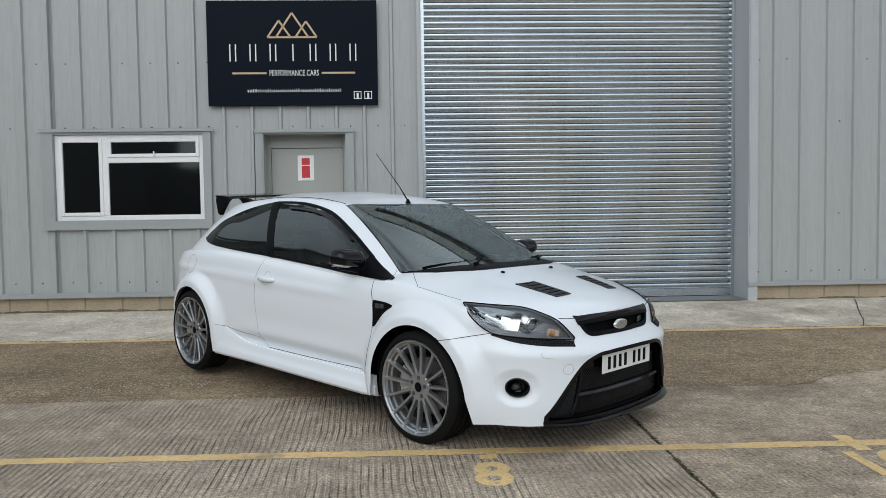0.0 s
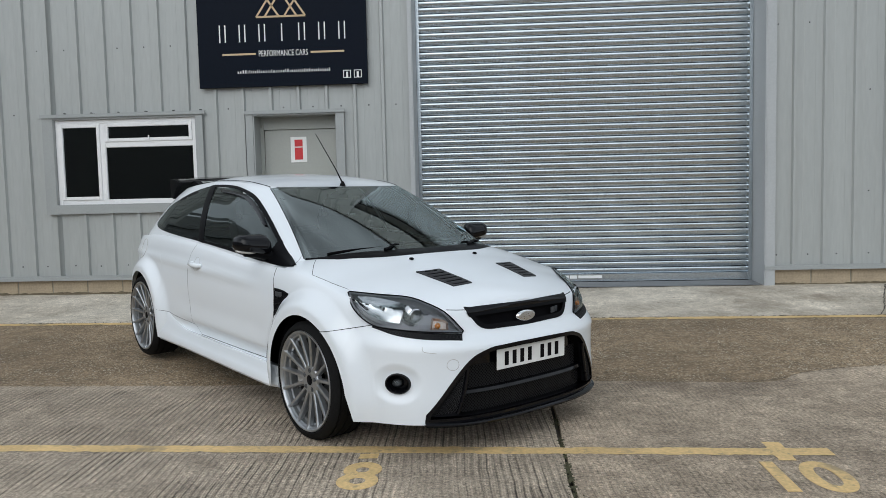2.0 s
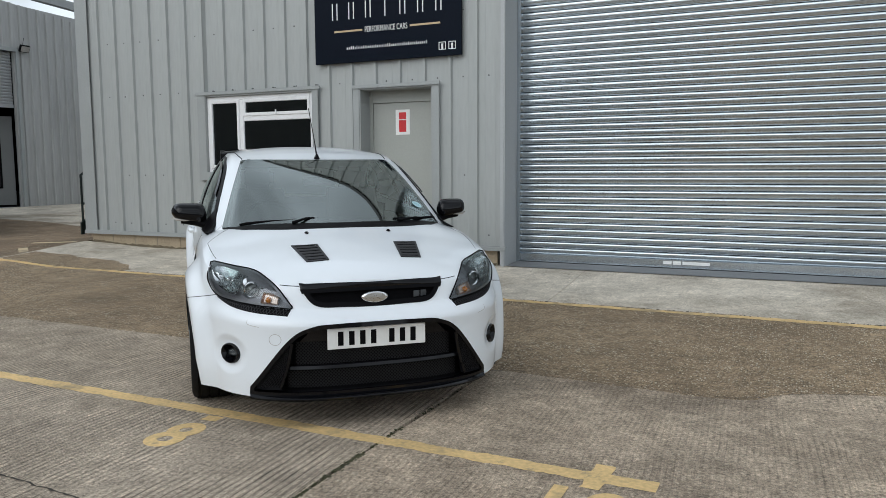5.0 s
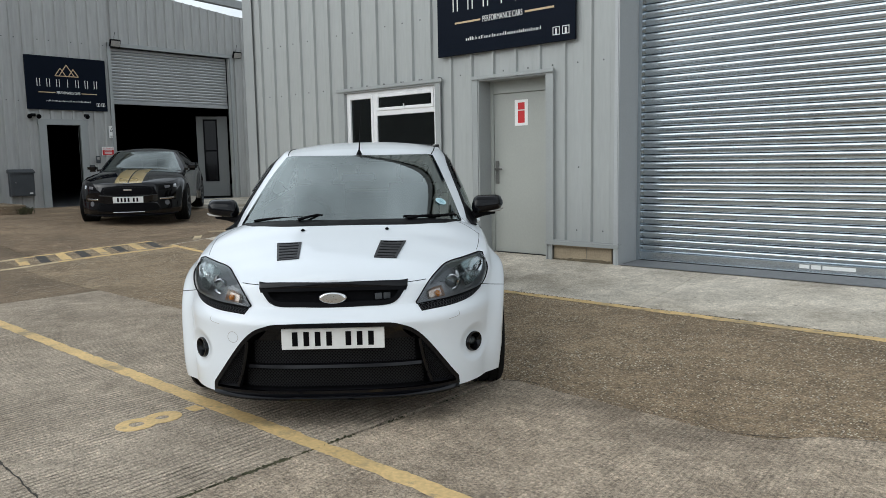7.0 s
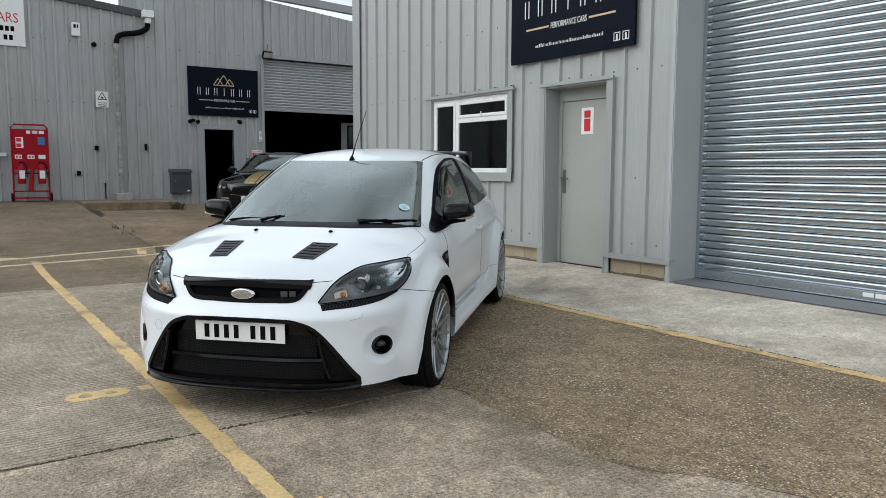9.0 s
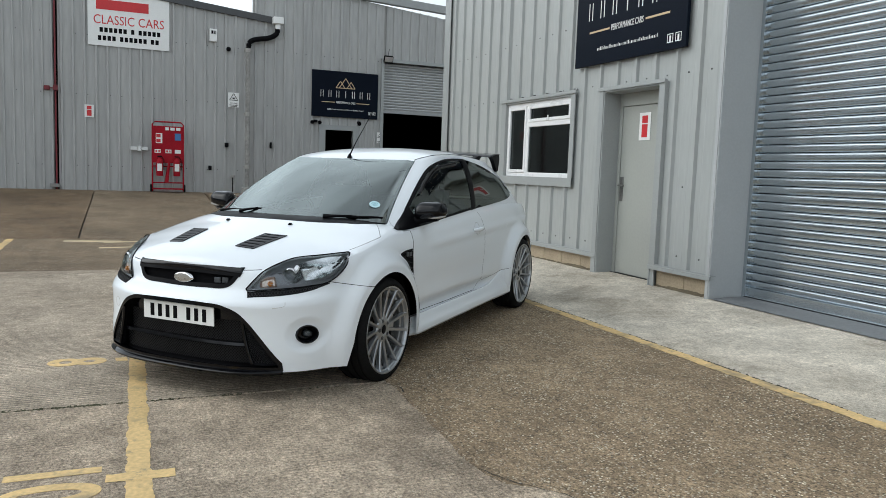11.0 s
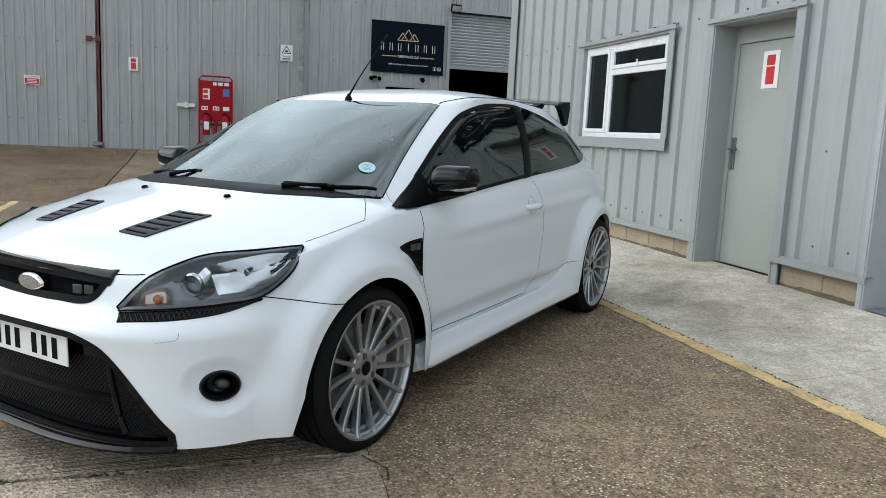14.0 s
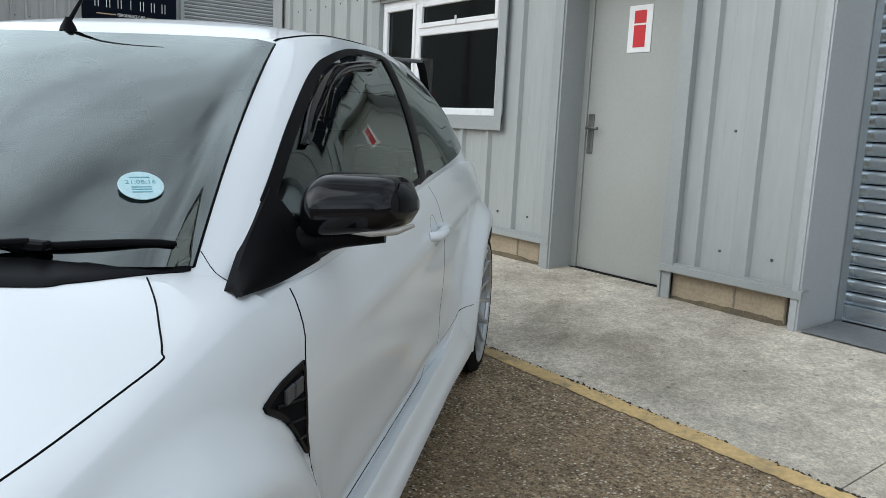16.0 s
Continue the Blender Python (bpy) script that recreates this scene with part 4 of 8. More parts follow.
def company_sign(m, w, h, label):
    """Dark board with a gold triple peak, spaced white bars, a legible line and a web line as a bar."""
    s = holder("company_sign", label, "sign", m)
    part("board", boxes((-w / 2, w / 2, 0.0, 0.035, -h / 2, h / 2), bevel=0.003), M_SIGN, s)
    u = w / 2.0

    def ink(name, bm, material):
        return part(name, bm, material, s)

    def line(a, b, wd, name="rule"):
        bm = bmesh.new()
        d = Vector((b[0] - a[0], 0, b[1] - a[1])).normalized()
        n_ = Vector((-d.z, 0, d.x)) * wd / 2
        A, B = Vector((a[0], -0.002, a[1])), Vector((b[0], -0.002, b[1]))
        q = [A - n_, B - n_, B + n_, A + n_]
        bm.faces.new([bm.verts.new(p) for p in q])
        ink(name, bm, M_GOLD)

    zb = 0.185 * u
    for cx, hw, hh in ((0.0, 0.19, 0.285), (-0.155, 0.135, 0.195), (0.165, 0.125, 0.185)):
        line(((cx - hw) * u, zb), (cx * u, zb + hh * u), 0.022 * u, "peak_stroke")
        line((cx * u, zb + hh * u), ((cx + hw) * u, zb), 0.022 * u, "peak_stroke")
    line((-0.29 * u, zb), (0.29 * u, zb), 0.022 * u, "peak_stroke")
    line((-0.71 * u, -0.235 * u), (-0.31 * u, -0.235 * u), 0.022 * u)
    line((0.34 * u, -0.235 * u), (0.735 * u, -0.235 * u), 0.022 * u)
    for k in range(7):
        cx = (-0.70 + k * 0.2355) * u
        for dx in (-0.033, 0.033):
            if k == 3 and dx > 0:
                continue
            bm = bmesh.new()
            box(bm, cx + (dx if k != 3 else 0) * u - 0.007 * u, cx + (dx if k != 3 else 0) * u + 0.007 * u, -0.003, -0.0005, -0.095 * u, 0.105 * u)
            ink("name_bar", bm, M_WHITE)
    letters("PERFORMANCE CARS", 0.098 * u, M_WHITE, s, pose(0.015 * u, -0.002, -0.237 * u, 90), "lettering", 0.001, "CENTER", 0.62)
    bm = bmesh.new()
    x = -0.535 * u
    rnd = random.Random(5)
    while x < 0.56 * u:
        lw = rnd.choice((0.006, 0.010, 0.014)) * u
        box(bm, x, x + lw, -0.003, -0.0005, -0.458 * u, (-0.432 + rnd.choice((0, 0, 0.014))) * u)
        x += lw + 0.016 * u
    ink("web_line", bm, M_WHITE)
    bm = bmesh.new()
    for cx in (0.76, 0.885):
        for b in ((-0.045, -0.037, -0.045, 0.045), (0.037, 0.045, -0.045, 0.045), (-0.037, 0.037, 0.037, 0.045), (-0.037, 0.037, -0.045, -0.037), (-0.012, 0.012, -0.037, 0.025)):
            box(bm, (cx + b[0]) * u, (cx + b[1]) * u, -0.003, -0.0005, (-0.50 + b[2]) * u, (-0.50 + b[3]) * u)
    ink("icons", bm, M_WHITE)
    return s


company_sign(pose(-1.235, WALL_Y - 0.072, 3.21), 1.985, 1.22, "large dark navy company sign board above the door")

# ---------- far building across the yard ----------
far = lambda u, o, z: (FAR_X + o, u, z)
GAR = (11.0, 14.3, 0.38, 4.25)
FD = (9.36, 10.13, 0.38, 2.32)
bm = bmesh.new()
R2, P2 = 0.25, 0.0
verge_l = lambda u: 5.10 + 0.115 * (7.8 - max(u, -4))
verge_r = lambda u: 5.70 - 0.10 * (u - 11.57)
clad(bm, -30, 0.25, 0.5, verge_l, far, R2, P2, 0.034, 0.045)
clad(bm, 0.29, 2.88, 0.53, verge_l, far, 0.2, P2, 0.026, 0.035)
clad(bm, 2.92, 7.42, 0.5, verge_l, far, R2, P2, 0.034, 0.045)
clad(bm, 7.42, FD[0], 0.3, verge_r, far, R2, P2, 0.034, 0.045)
clad(bm, FD[0], FD[1], FD[3], verge_r, far, R2, P2, 0.034, 0.045)
clad(bm, FD[1], GAR[0], 0.3, verge_r, far, R2, P2, 0.034, 0.045)
clad(bm, GAR[0], GAR[1], GAR[3], verge_r, far, R2, P2, 0.034, 0.045)
clad(bm, GAR[1], 40, 0.3, lambda u: max(verge_r(u), 4.6), far, R2, P2, 0.034, 0.045)
thing("wall_far_unit", bm, M_CLAD_FAR, "weathered grey ribbed metal wall of the units across the yard", "wall", "", "structure")
company_sign(pose(FAR_X + 0.075, 9.885, 3.275, 0, 0, 90), 1.84, 1.22, "dark navy company sign board on the far unit")
# opposite side of the yard, behind the camera
thing("wall_opposite", boxes((-40, 40, -24.3, -24, 0, 4.0)), M_CLAD_FAR, "plain grey wall closing the yard", "wall", "", "structure")


# ---------- cars ----------
from mathutils.bvhtree import BVHTree


def spline(pts, n):
    """n + 1 points along a smooth curve through the given points."""
    pts = [Vector(p) for p in pts]
    if len(pts) == 2:
        return [pts[0].lerp(pts[1], i / n) for i in range(n + 1)]
    out = []
    m = len(pts) - 1
    for i in range(n + 1):
        s = i / n * m
        k = min(int(s), m - 1)
        t = s - k
        p1, p2 = pts[k], pts[k + 1]
        p0 = pts[k - 1] if k else p1 * 2 - p2
        p3 = pts[k + 2] if k + 2 <= m else p2 * 2 - p1
        out.append(0.5 * ((2 * p1) + (p2 - p0) * t + (2 * p0 - 5 * p1 + 4 * p2 - p3) * t * t + (3 * p1 - p0 - 3 * p2 + p3) * t ** 3))
    return out


class Shell:
    """The outer skin of a car, on which lamps, glass, gaps and grilles are laid."""

    def __init__(self, bms):
        self.trees = [BVHTree.FromBMesh(b) for b in bms]

    def on(self, p, out, lift=0.0):
        """The skin's point seen along -out at p, raised by lift."""
        p, d = Vector(p), Vector(out).normalized()
        best = None
        for t in self.trees:
            q, nrm, _, dist = t.ray_cast(p + d * 1.2, -d)
            if q is not None and (best is None or dist < best[2]):
                best = (q, nrm, dist)
        if best is None:
            for t in self.trees:
                q, nrm, _, dist = t.find_nearest(p)
                if best is None or dist < best[2]:
                    best = (q, nrm, dist)
        q, nrm = best[0], best[1]
        if nrm.dot(d) < 0:
            nrm = -nrm
        return q + nrm * lift, nrm

    def patch(self, low, high, out, nu=24, nv=8, lift=0.004, thick=0.006, dish=True):
        """A panel between two curves, laid on the skin, with its own thickness and edge."""
        a, b = spline(low, nu), spline(high, nu)
        bm = bmesh.new()
        top, bot = [], []
        for j in range(nv + 1):
            rt, rb = [], []
            for i in range(nu + 1):
                p = a[i].lerp(b[i], j / nv)
                edge = i in (0, nu) or j in (0, nv)
                q, nrm = self.on(p, out, 0)
                rt.append(bm.verts.new(q + nrm * (lift - (min(lift, 0.0025) if edge and (dish or lift > 0) else 0))))
                rb.append(bm.verts.new(q + nrm * (lift - thick)) if edge else None)
            top.append(rt)
            bot.append(rb)
        grid_faces(bm, top)
        loop_t = top[0] + [r[-1] for r in top[1:]] + top[-1][-2::-1] + [r[0] for r in top[-2:0:-1]]
        loop_b = bot[0] + [r[-1] for r in bot[1:]] + bot[-1][-2::-1] + [r[0] for r in bot[-2:0:-1]]
        n = len(loop_t)
        for k in range(n):
            bm.faces.new((loop_t[k], loop_t[(k + 1) % n], loop_b[(k + 1) % n], loop_b[k]))
        return bm

    def sheet(self, low, high, out, nu=30, nv=14, lift=0.004, thick=0.006):
        """A pane between two curves that follows the skin's broad curve, with none of its ripples."""
        a, b = spline(low, nu), spline(high, nu)
        d = Vector(out).normalized()
        uv, hs = [], []
        for j in range(nv + 1):
            for i in range(nu + 1):
                p = a[i].lerp(b[i], j / nv)
                h = (self.on(p, out, 0)[0] - p).dot(d)
                if abs(h) < 0.15:
                    uv.append((2 * i / nu - 1, 2 * j / nv - 1, 3.0 if i in (0, nu) or j in (0, nv) else 1.0))
                    hs.append(h)
        terms = lambda u, v: [u ** i * v ** j for i in range(5) for j in range(4) if i + 2 * j < 7]
        fit = np.linalg.lstsq(np.array([[w * q for q in terms(u, v)] for u, v, w in uv]), np.array([h * c[2] for h, c in zip(hs, uv)]), rcond=None)[0]
        bm = bmesh.new()
        top = []
        for j in range(nv + 1):
            row = []
            for i in range(nu + 1):
                h = float(np.dot(fit, terms(2 * i / nu - 1, 2 * j / nv - 1)))
                row.append(bm.verts.new(a[i].lerp(b[i], j / nv) + d * (h + lift)))
            top.append(row)
        grid_faces(bm, top)
        rim = top[0] + [r[-1] for r in top[1:]] + top[-1][-2::-1] + [r[0] for r in top[-2:0:-1]]
        under = [bm.verts.new(v.co - d * thick) for v in rim]
        for k in range(len(rim)):
            bm.faces.new((rim[k], rim[(k + 1) % len(rim)], under[(k + 1) % len(rim)], under[k]))
        return bm

    def band(self, low, high, out, width, nu=40, nv=10, lift=0.003, thick=0.01):
        """A flat band of some width along the inside of a panel's outline."""
        a, b = spline(low, nu), spline(high, nu)
        side0, side1 = [a[0].lerp(b[0], t / nv) for t in range(nv + 1)], [a[-1].lerp(b[-1], t / nv) for t in range(nv + 1)]
        ring = a + side1[1:-1] + b[::-1] + side0[-2:0:-1]
        mid = sum(ring, Vector()) / len(ring)
        d = Vector(out).normalized()
        bm = bmesh.new()
        rows = [[], [], []]
        n = len(ring)
        for k, p in enumerate(ring):
            t = (ring[(k + 1) % n] - ring[k - 1]).normalized()
            s = d.cross(t)
            if s.dot(mid - p) < 0:
                s = -s
            q0, n0 = self.on(p, out, 0)
            q1, n1 = self.on(p + s * width, out, 0)
            rows[0].append(bm.verts.new(q0 - n0 * thick))
            rows[1].append(bm.verts.new(q0 + n0 * lift))
            rows[2].append(bm.verts.new(q1 + n1 * lift))
        grid_faces(bm, rows, True)
        return bm

    def gap(self, pts, out, r=0.003, n=40, bm=None):
        """A shut line: a thin dark bead half sunk in the skin."""
        bm = bm or bmesh.new()
        tube(bm, [self.on(p, out, -0.0008)[0] for p in spline(pts, n)], r, 6)
        return bm


def inside2(pt, poly):
    x, y = pt
    c = False
    for k in range(len(poly)):
        (x1, y1), (x2, y2) = poly[k - 1], poly[k]
        if (y1 > y) != (y2 > y) and x < (x2 - x1) * (y - y1) / (y2 - y1) + x1:
            c = not c
    return c


def cut_hole(bm, low, high, out, shrink=0.95, facing=0.15, fine=0):
    """Opens the skin under a panel, a little inside its outline."""
    d = Vector(out).normalized()
    a = d.cross(Vector((0, 0, 1))).normalized()
    b = d.cross(a)
    poly = spline(low, 30) + spline(high, 30)[::-1]
    mid = sum(poly, Vector()) / len(poly)
    flat = [((mid + (p - mid) * shrink).dot(a), (mid + (p - mid) * shrink).dot(b)) for p in poly]
    wide = [((mid + (p - mid) * 1.12).dot(a), (mid + (p - mid) * 1.12).dot(b)) for p in poly]
    near = []
    for f in bm.faces:
        c = f.calc_center_median()
        if f.normal.dot(d) > facing and (c - mid).dot(d) > -0.6 and inside2((c.dot(a), c.dot(b)), wide):
            near.append(f)
    if fine:
        bmesh.ops.subdivide_edges(bm, edges=list({e for f in near for e in f.edges}), cuts=fine, use_grid_fill=True)
        bm.normal_update()
    dead = []
    for f in bm.faces:
        c = f.calc_center_median()
        if f.normal.dot(d) > facing and (c - mid).dot(d) > -0.6 and inside2((c.dot(a), c.dot(b)), flat):
            dead.append(f)
    bmesh.ops.delete(bm, geom=dead, context="FACES")


def plate(lo, hi, out, bow, thick, nv=8):
    """A smooth plate ruled between two edges, slightly bowed, with a rim."""
    d = Vector(out).normalized()
    bm = bmesh.new()
    top = [[bm.verts.new(a.lerp(b, j / nv) + d * bow * 4 * (j / nv) * (1 - j / nv)) for a, b in zip(lo, hi)] for j in range(nv + 1)]
    grid_faces(bm, top)
    rim = top[0] + [r[-1] for r in top[1:]] + top[-1][-2::-1] + [r[0] for r in top[-2:0:-1]]
    low = [bm.verts.new(v.co - d * thick) for v in rim]
    n = len(rim)
    for k in range(n):
        bm.faces.new((rim[k], rim[(k + 1) % n], low[(k + 1) % n], low[k]))
    return bm


def flip(pts):
    return [(p[0], -p[1], p[2]) for p in pts]


def lower_body(P):
    """The lower body from nose to tail: side ring with wheel arches, and the bonnet."""
    bm = bmesh.new()
    c, a, n, W = P["nose_c"], P["nose_a"], P["nose_n"], P["half"]
    rc, ra, rn = P["tail_c"], P["tail_a"], P["tail_n"]
    wb, R, hub = P["wheelbase"], P["arch"], P["hub"]

    def base(X):
        if X > c:
            return W * max(0.0, 1 - ((X - c) / a) ** n) ** (1 / n)
        if X < rc:
            return W * max(0.0, 1 - ((rc - X) / ra) ** rn) ** (1 / rn)
        return W

    xs = []
    lim = math.acos(min(1, ((R + 0.012 - c) / a) ** (n / 2)))
    xs += [c + a * max(0.0, math.cos(lim * i / 46)) ** (2 / n) for i in range(46)]
    xs += [R * math.cos(math.pi * i / 36) for i in range(37)]
    xs += span(-wb + R + 0.015, -R - 0.015, 0.04)[::-1]
    xs += [-wb + R * math.cos(math.pi * i / 36) for i in range(37)]
    lim = math.acos(min(1, ((rc + wb + R + 0.012) / ra) ** (rn / 2)))
    xs += [rc - ra * max(0.0, math.cos(lim * i / 26)) ** (2 / rn) for i in range(25, -1, -1)]
    nv, nt = 34, 18
    left_rows = []
    for X in xs:
        zl = P["low"](X)
        for hx in (0.0, -wb):
            if abs(X - hx) <= R + 1e-6:
                zl = max(zl, hub + math.sqrt(max(0, R * R - (X - hx) ** 2)))
        zs = P["shoulder"](X)
        y0 = base(X)
        row = []
        for k in range(nv + 1):
            v = k / nv
            z = zl + (zs - zl) * v
            y = y0 * P["tuck"](z) - P["round"] * math.exp(-(zs - z) / 0.05) * (y0 / W)
            for hx, f in ((0.0, P["flare_f"]), (-wb, P["flare_r"])):
                r = math.hypot(X - hx, z - hub)
                y += f * (1 - smooth01((r - R - 0.035) / P["flare_w"])) * smooth01(y0 / W * 3 - 1.2) * (1 if z > hub - 0.14 else 0.6)
            if P.get("crease"):
                y += P["crease"](X, z)
            w = max(0.0, min(1.0, (X - 0.2) / (P["nose_x"] - 0.2)))
            xx = X + P["nose_set"](z) * w ** 1.3 + P["chin"] * smooth01((0.46 - z) / 0.2) * w * (1 - w) * 4
            row.append(Vector((xx, max(y, 0.0), z)))
        ys, xe = row[-1].y, row[-1].x
        if P["hood_from"] < X or X < P["deck_from"]:
            zc = P["centre"](xe)
            for k in range(1, nt + 1):
                t = k / nt
                row.append(Vector((xe, ys * (1 - t), zs + (max(zc, zs) - zs) * (1 - (1 - t) ** (P["crown"] + P.get("crown_rear", 0.0) * smooth01((0.15 - X) / 0.3))))))
        elif X > -0.8 or X < -2.2:
            for k in range(1, 4):
                t = P["shelf"] * k / 3
                row.append(Vector((xe, ys * (1 - t), zs + 0.002)))
        left_rows.append(row)
    for sgn in (1, -1):
        prev = None
        for row in left_rows:
            cur = [bm.verts.new((p.x, p.y * sgn, p.z)) for p in row]
            if prev:
                m = min(len(prev), len(cur))
                grid_faces(bm, [prev[:m], cur[:m]])
            prev = cur
    bmesh.ops.remove_doubles(bm, verts=bm.verts[:], dist=0.0008)
    bmesh.ops.dissolve_degenerate(bm, edges=bm.edges[:], dist=0.0004)
    bmesh.ops.recalc_face_normals(bm, faces=bm.faces[:])
    up = sum((f.normal.z * f.calc_area() for f in bm.faces), 0.0)
    if up < 0:
        bmesh.ops.reverse_faces(bm, faces=bm.faces[:])
    return bm


def greenhouse(P):
    """Pillars, roof and glass area above the belt line."""
    bm = bmesh.new()

    def ring(c, a, b, n, rc, ra, rn, s):
        """A point of a plan outline, s from 0 (front centre) to 1 (rear centre)."""
        if s < 0.42:
            f = s / 0.42 * math.pi / 2
            return c + a * max(0, math.cos(f)) ** (2 / n), b * max(0, math.sin(f)) ** (2 / n)
        if s < 0.72:
            t = (s - 0.42) / 0.3
            return c + (rc - c) * t, b
        f = (s - 0.72) / 0.28 * math.pi / 2
        return rc - ra * max(0, math.sin(f)) ** (2 / rn), b * max(0, math.cos(f)) ** (2 / rn)

    nv, nt = 22, 16
    rows = []
    ss = [i / 150 for i in range(151)]
    for s in ss:
        bx, by = ring(*P["g_base"], s)
        tx, ty = ring(*P["g_top"], s)
        by *= P["g_plan"](bx)
        ty *= P["g_roofplan"](tx)
        bz, tz = P["g_belt"](bx), P["g_rail"](tx)
        row = []
        for k in range(nv + 1):
            v = k / nv
            bulge = P["g_bulge"] * math.sin(math.pi * v)
            x, y, z = bx + (tx - bx) * v, by + (ty - by) * v, bz + (tz - bz) * v
            w = by / P["g_base"][2]
            side_w = smooth01((w - 0.75) * 4)
            curl = smooth01((v - 0.86) / 0.14)
            row.append(Vector((x + (P["g_front"] * math.sin(math.pi * v) if s < 0.4 else -bulge if s > 0.75 else 0) * (1 - side_w), y + bulge * side_w - 0.012 * curl, z)))
        zc = P["g_roof"](tx)
        y1, z1, x1 = row[-1].y, row[-1].z, row[-1].x
        for k in range(1, nt + 1):
            t = k / nt
            row.append(Vector((x1, y1 * (1 - t), z1 + max(0.0, zc - z1) * (1 - (1 - t) ** 2.6))))
        rows.append(row)
    for sgn in (1, -1):
        vr = [[bm.verts.new((p.x, p.y * sgn, p.z)) for p in row] for row in rows]
        grid_faces(bm, vr)
    bmesh.ops.remove_doubles(bm, verts=bm.verts[:], dist=0.0008)
    bmesh.ops.dissolve_degenerate(bm, edges=bm.edges[:], dist=0.0004)
    bmesh.ops.recalc_face_normals(bm, faces=bm.faces[:])
    up = sum((f.normal.z * f.calc_area() for f in bm.faces), 0.0)
    if up < 0:
        bmesh.ops.reverse_faces(bm, faces=bm.faces[:])
    return bm


def wheel(name, parent, m, R, rim_r, width, spokes, rim_mat, side):
    """A road wheel about its own y axis; side is +1 for the car's left. Outer face towards side."""
    w = holder(name, "", "")
    w.parent, w.matrix_basis = parent, m
    s = side
    hw = width / 2
    bm = bmesh.new()
    prof = [(rim_r - 0.005, -hw * 0.86), (rim_r + 0.02, -hw * 0.98), (R - 0.04, -hw), (R - 0.014, -hw * 0.92), (R - 0.003, -hw * 0.76)]
    for g in (-0.5, -0.17, 0.17, 0.5):
        prof += [(R, (g - 0.05) * hw * 1.3), (R - 0.008, (g - 0.04) * hw * 1.3), (R - 0.008, (g + 0.04) * hw * 1.3), (R, (g + 0.05) * hw * 1.3)]
    prof += [(R - 0.003, hw * 0.76), (R - 0.014, hw * 0.92), (R - 0.04, hw), (rim_r + 0.022, hw * 1.0), (rim_r + 0.012, hw * 0.99), (rim_r - 0.004, hw * 0.9)]
    lathe(bm, prof, 72, "y", True)
    part("tyre", bm, M_RUBBER, w, "", None, 40)
    o = hw * s
    bm = bmesh.new()
    lathe(bm, [(rim_r + 0.009, o * 0.93), (rim_r + 0.006, o * 0.985), (rim_r - 0.001, o * 0.98), (rim_r - 0.006, o * 0.93), (rim_r - 0.008, o * 0.84), (rim_r - 0.017, o * 0.80), (rim_r - 0.019, o * 0.62), (rim_r - 0.031, o * 0.58), (rim_r - 0.034, o * 0.30)], 72)
    part("rim", bm, rim_mat, w, "", None, 30)
    # inner barrel gets a darker colour than the rim for the shade behind the spokes
    bm = bmesh.new()
    lathe(bm, [(rim_r - 0.034, o * 0.30), (rim_r - 0.045, o * 0.2), (rim_r - 0.045, -o * 0.6), (rim_r + 0.006, -o * 0.95)], 72)
    part("barrel", bm, M_BARREL, w, "inner barrel, coloured dark for the shade behind the spokes", None, 40)
    bm = bmesh.new()
    step = 2 * math.pi / spokes
    r0, r1 = 0.045, rim_r - 0.003
    sec = [(-1.15, 0), (-1.0, 0.78), (-0.72, 1), (0.72, 1), (1.0, 0.78), (1.15, 0)]
    rows = []
    ends = ((0.0, 0.66, 0.026, 1.2), (0.10, 0.67, 0.024, 1.05), (0.22, 0.68, 0.026, 0.95), (0.45, 0.73, 0.03, 0.93), (0.70, 0.80, 0.03, 0.95), (0.90, 0.87, 0.028, 1.0), (0.955, 0.915, 0.024, 1.05), (1.0, 0.965, 0.02, 1.12))
    half_w = 0.0098 if spokes > 10 else 0.02
    for t, face, deep, wide in ends:
        r = r0 + (r1 - r0) * t
        rows.append([bm.verts.new((u * half_w * wide, o * face - s * deep * (1 - q), r)) for u, q in sec])
    grid_faces(bm, rows, True)
    bm.faces.new(rows[0])
    bm.faces.new(rows[-1])
    me = finish("spoke", bm, rim_mat)
    for k in range(spokes):
        ob = new("spoke", me)
        ob.parent = w
        ob.matrix_basis = Matrix.Rotation(k * step + 0.1, 4, "Y")
    bm = bmesh.new()
    lathe(bm, [(0.0, o * 0.68), (0.030, o * 0.68), (0.034, o * 0.70), (0.060, o * 0.69), (0.078, o * 0.655), (0.082, o * 0.60), (0.078, o * 0.40)], 40)
    part("hub", bm, rim_mat, w, "", None, 35)
    bm = bmesh.new()
    lathe(bm, [(0.0, o * 0.715), (0.022, o * 0.712), (0.028, o * 0.69)], 28)
    part("centre_cap", bm, M_BLACK, w, "dark centre cap", None, 35)
    bm = bmesh.new()
    lathe(bm, [(0.0126, o * 0.672), (0.0126, o * 0.706), (0.0085, o * 0.706), (0.0085, o * 0.66)], 14)
    lathe(bm, [(0.0, o * 0.70), (0.0065, o * 0.70), (0.0075, o * 0.69), (0.0075, o * 0.66)], 6)
    me = finish("wheel_nut", bm, M_POST)
    for k in range(5):
        ob = new("wheel_nut", me)
        ob.parent = w
        f = k * 2 * math.pi / 5 + 0.3
        ob.matrix_basis = pose(0.054 * math.cos(f), 0, 0.054 * math.sin(f))
    bm = bmesh.new()
    lathe(bm, [(0.05, o * 0.1), (0.165, o * 0.1), (0.168, o * 0.06), (0.168, -o * 0.1), (0.05, -o * 0.1)], 48)
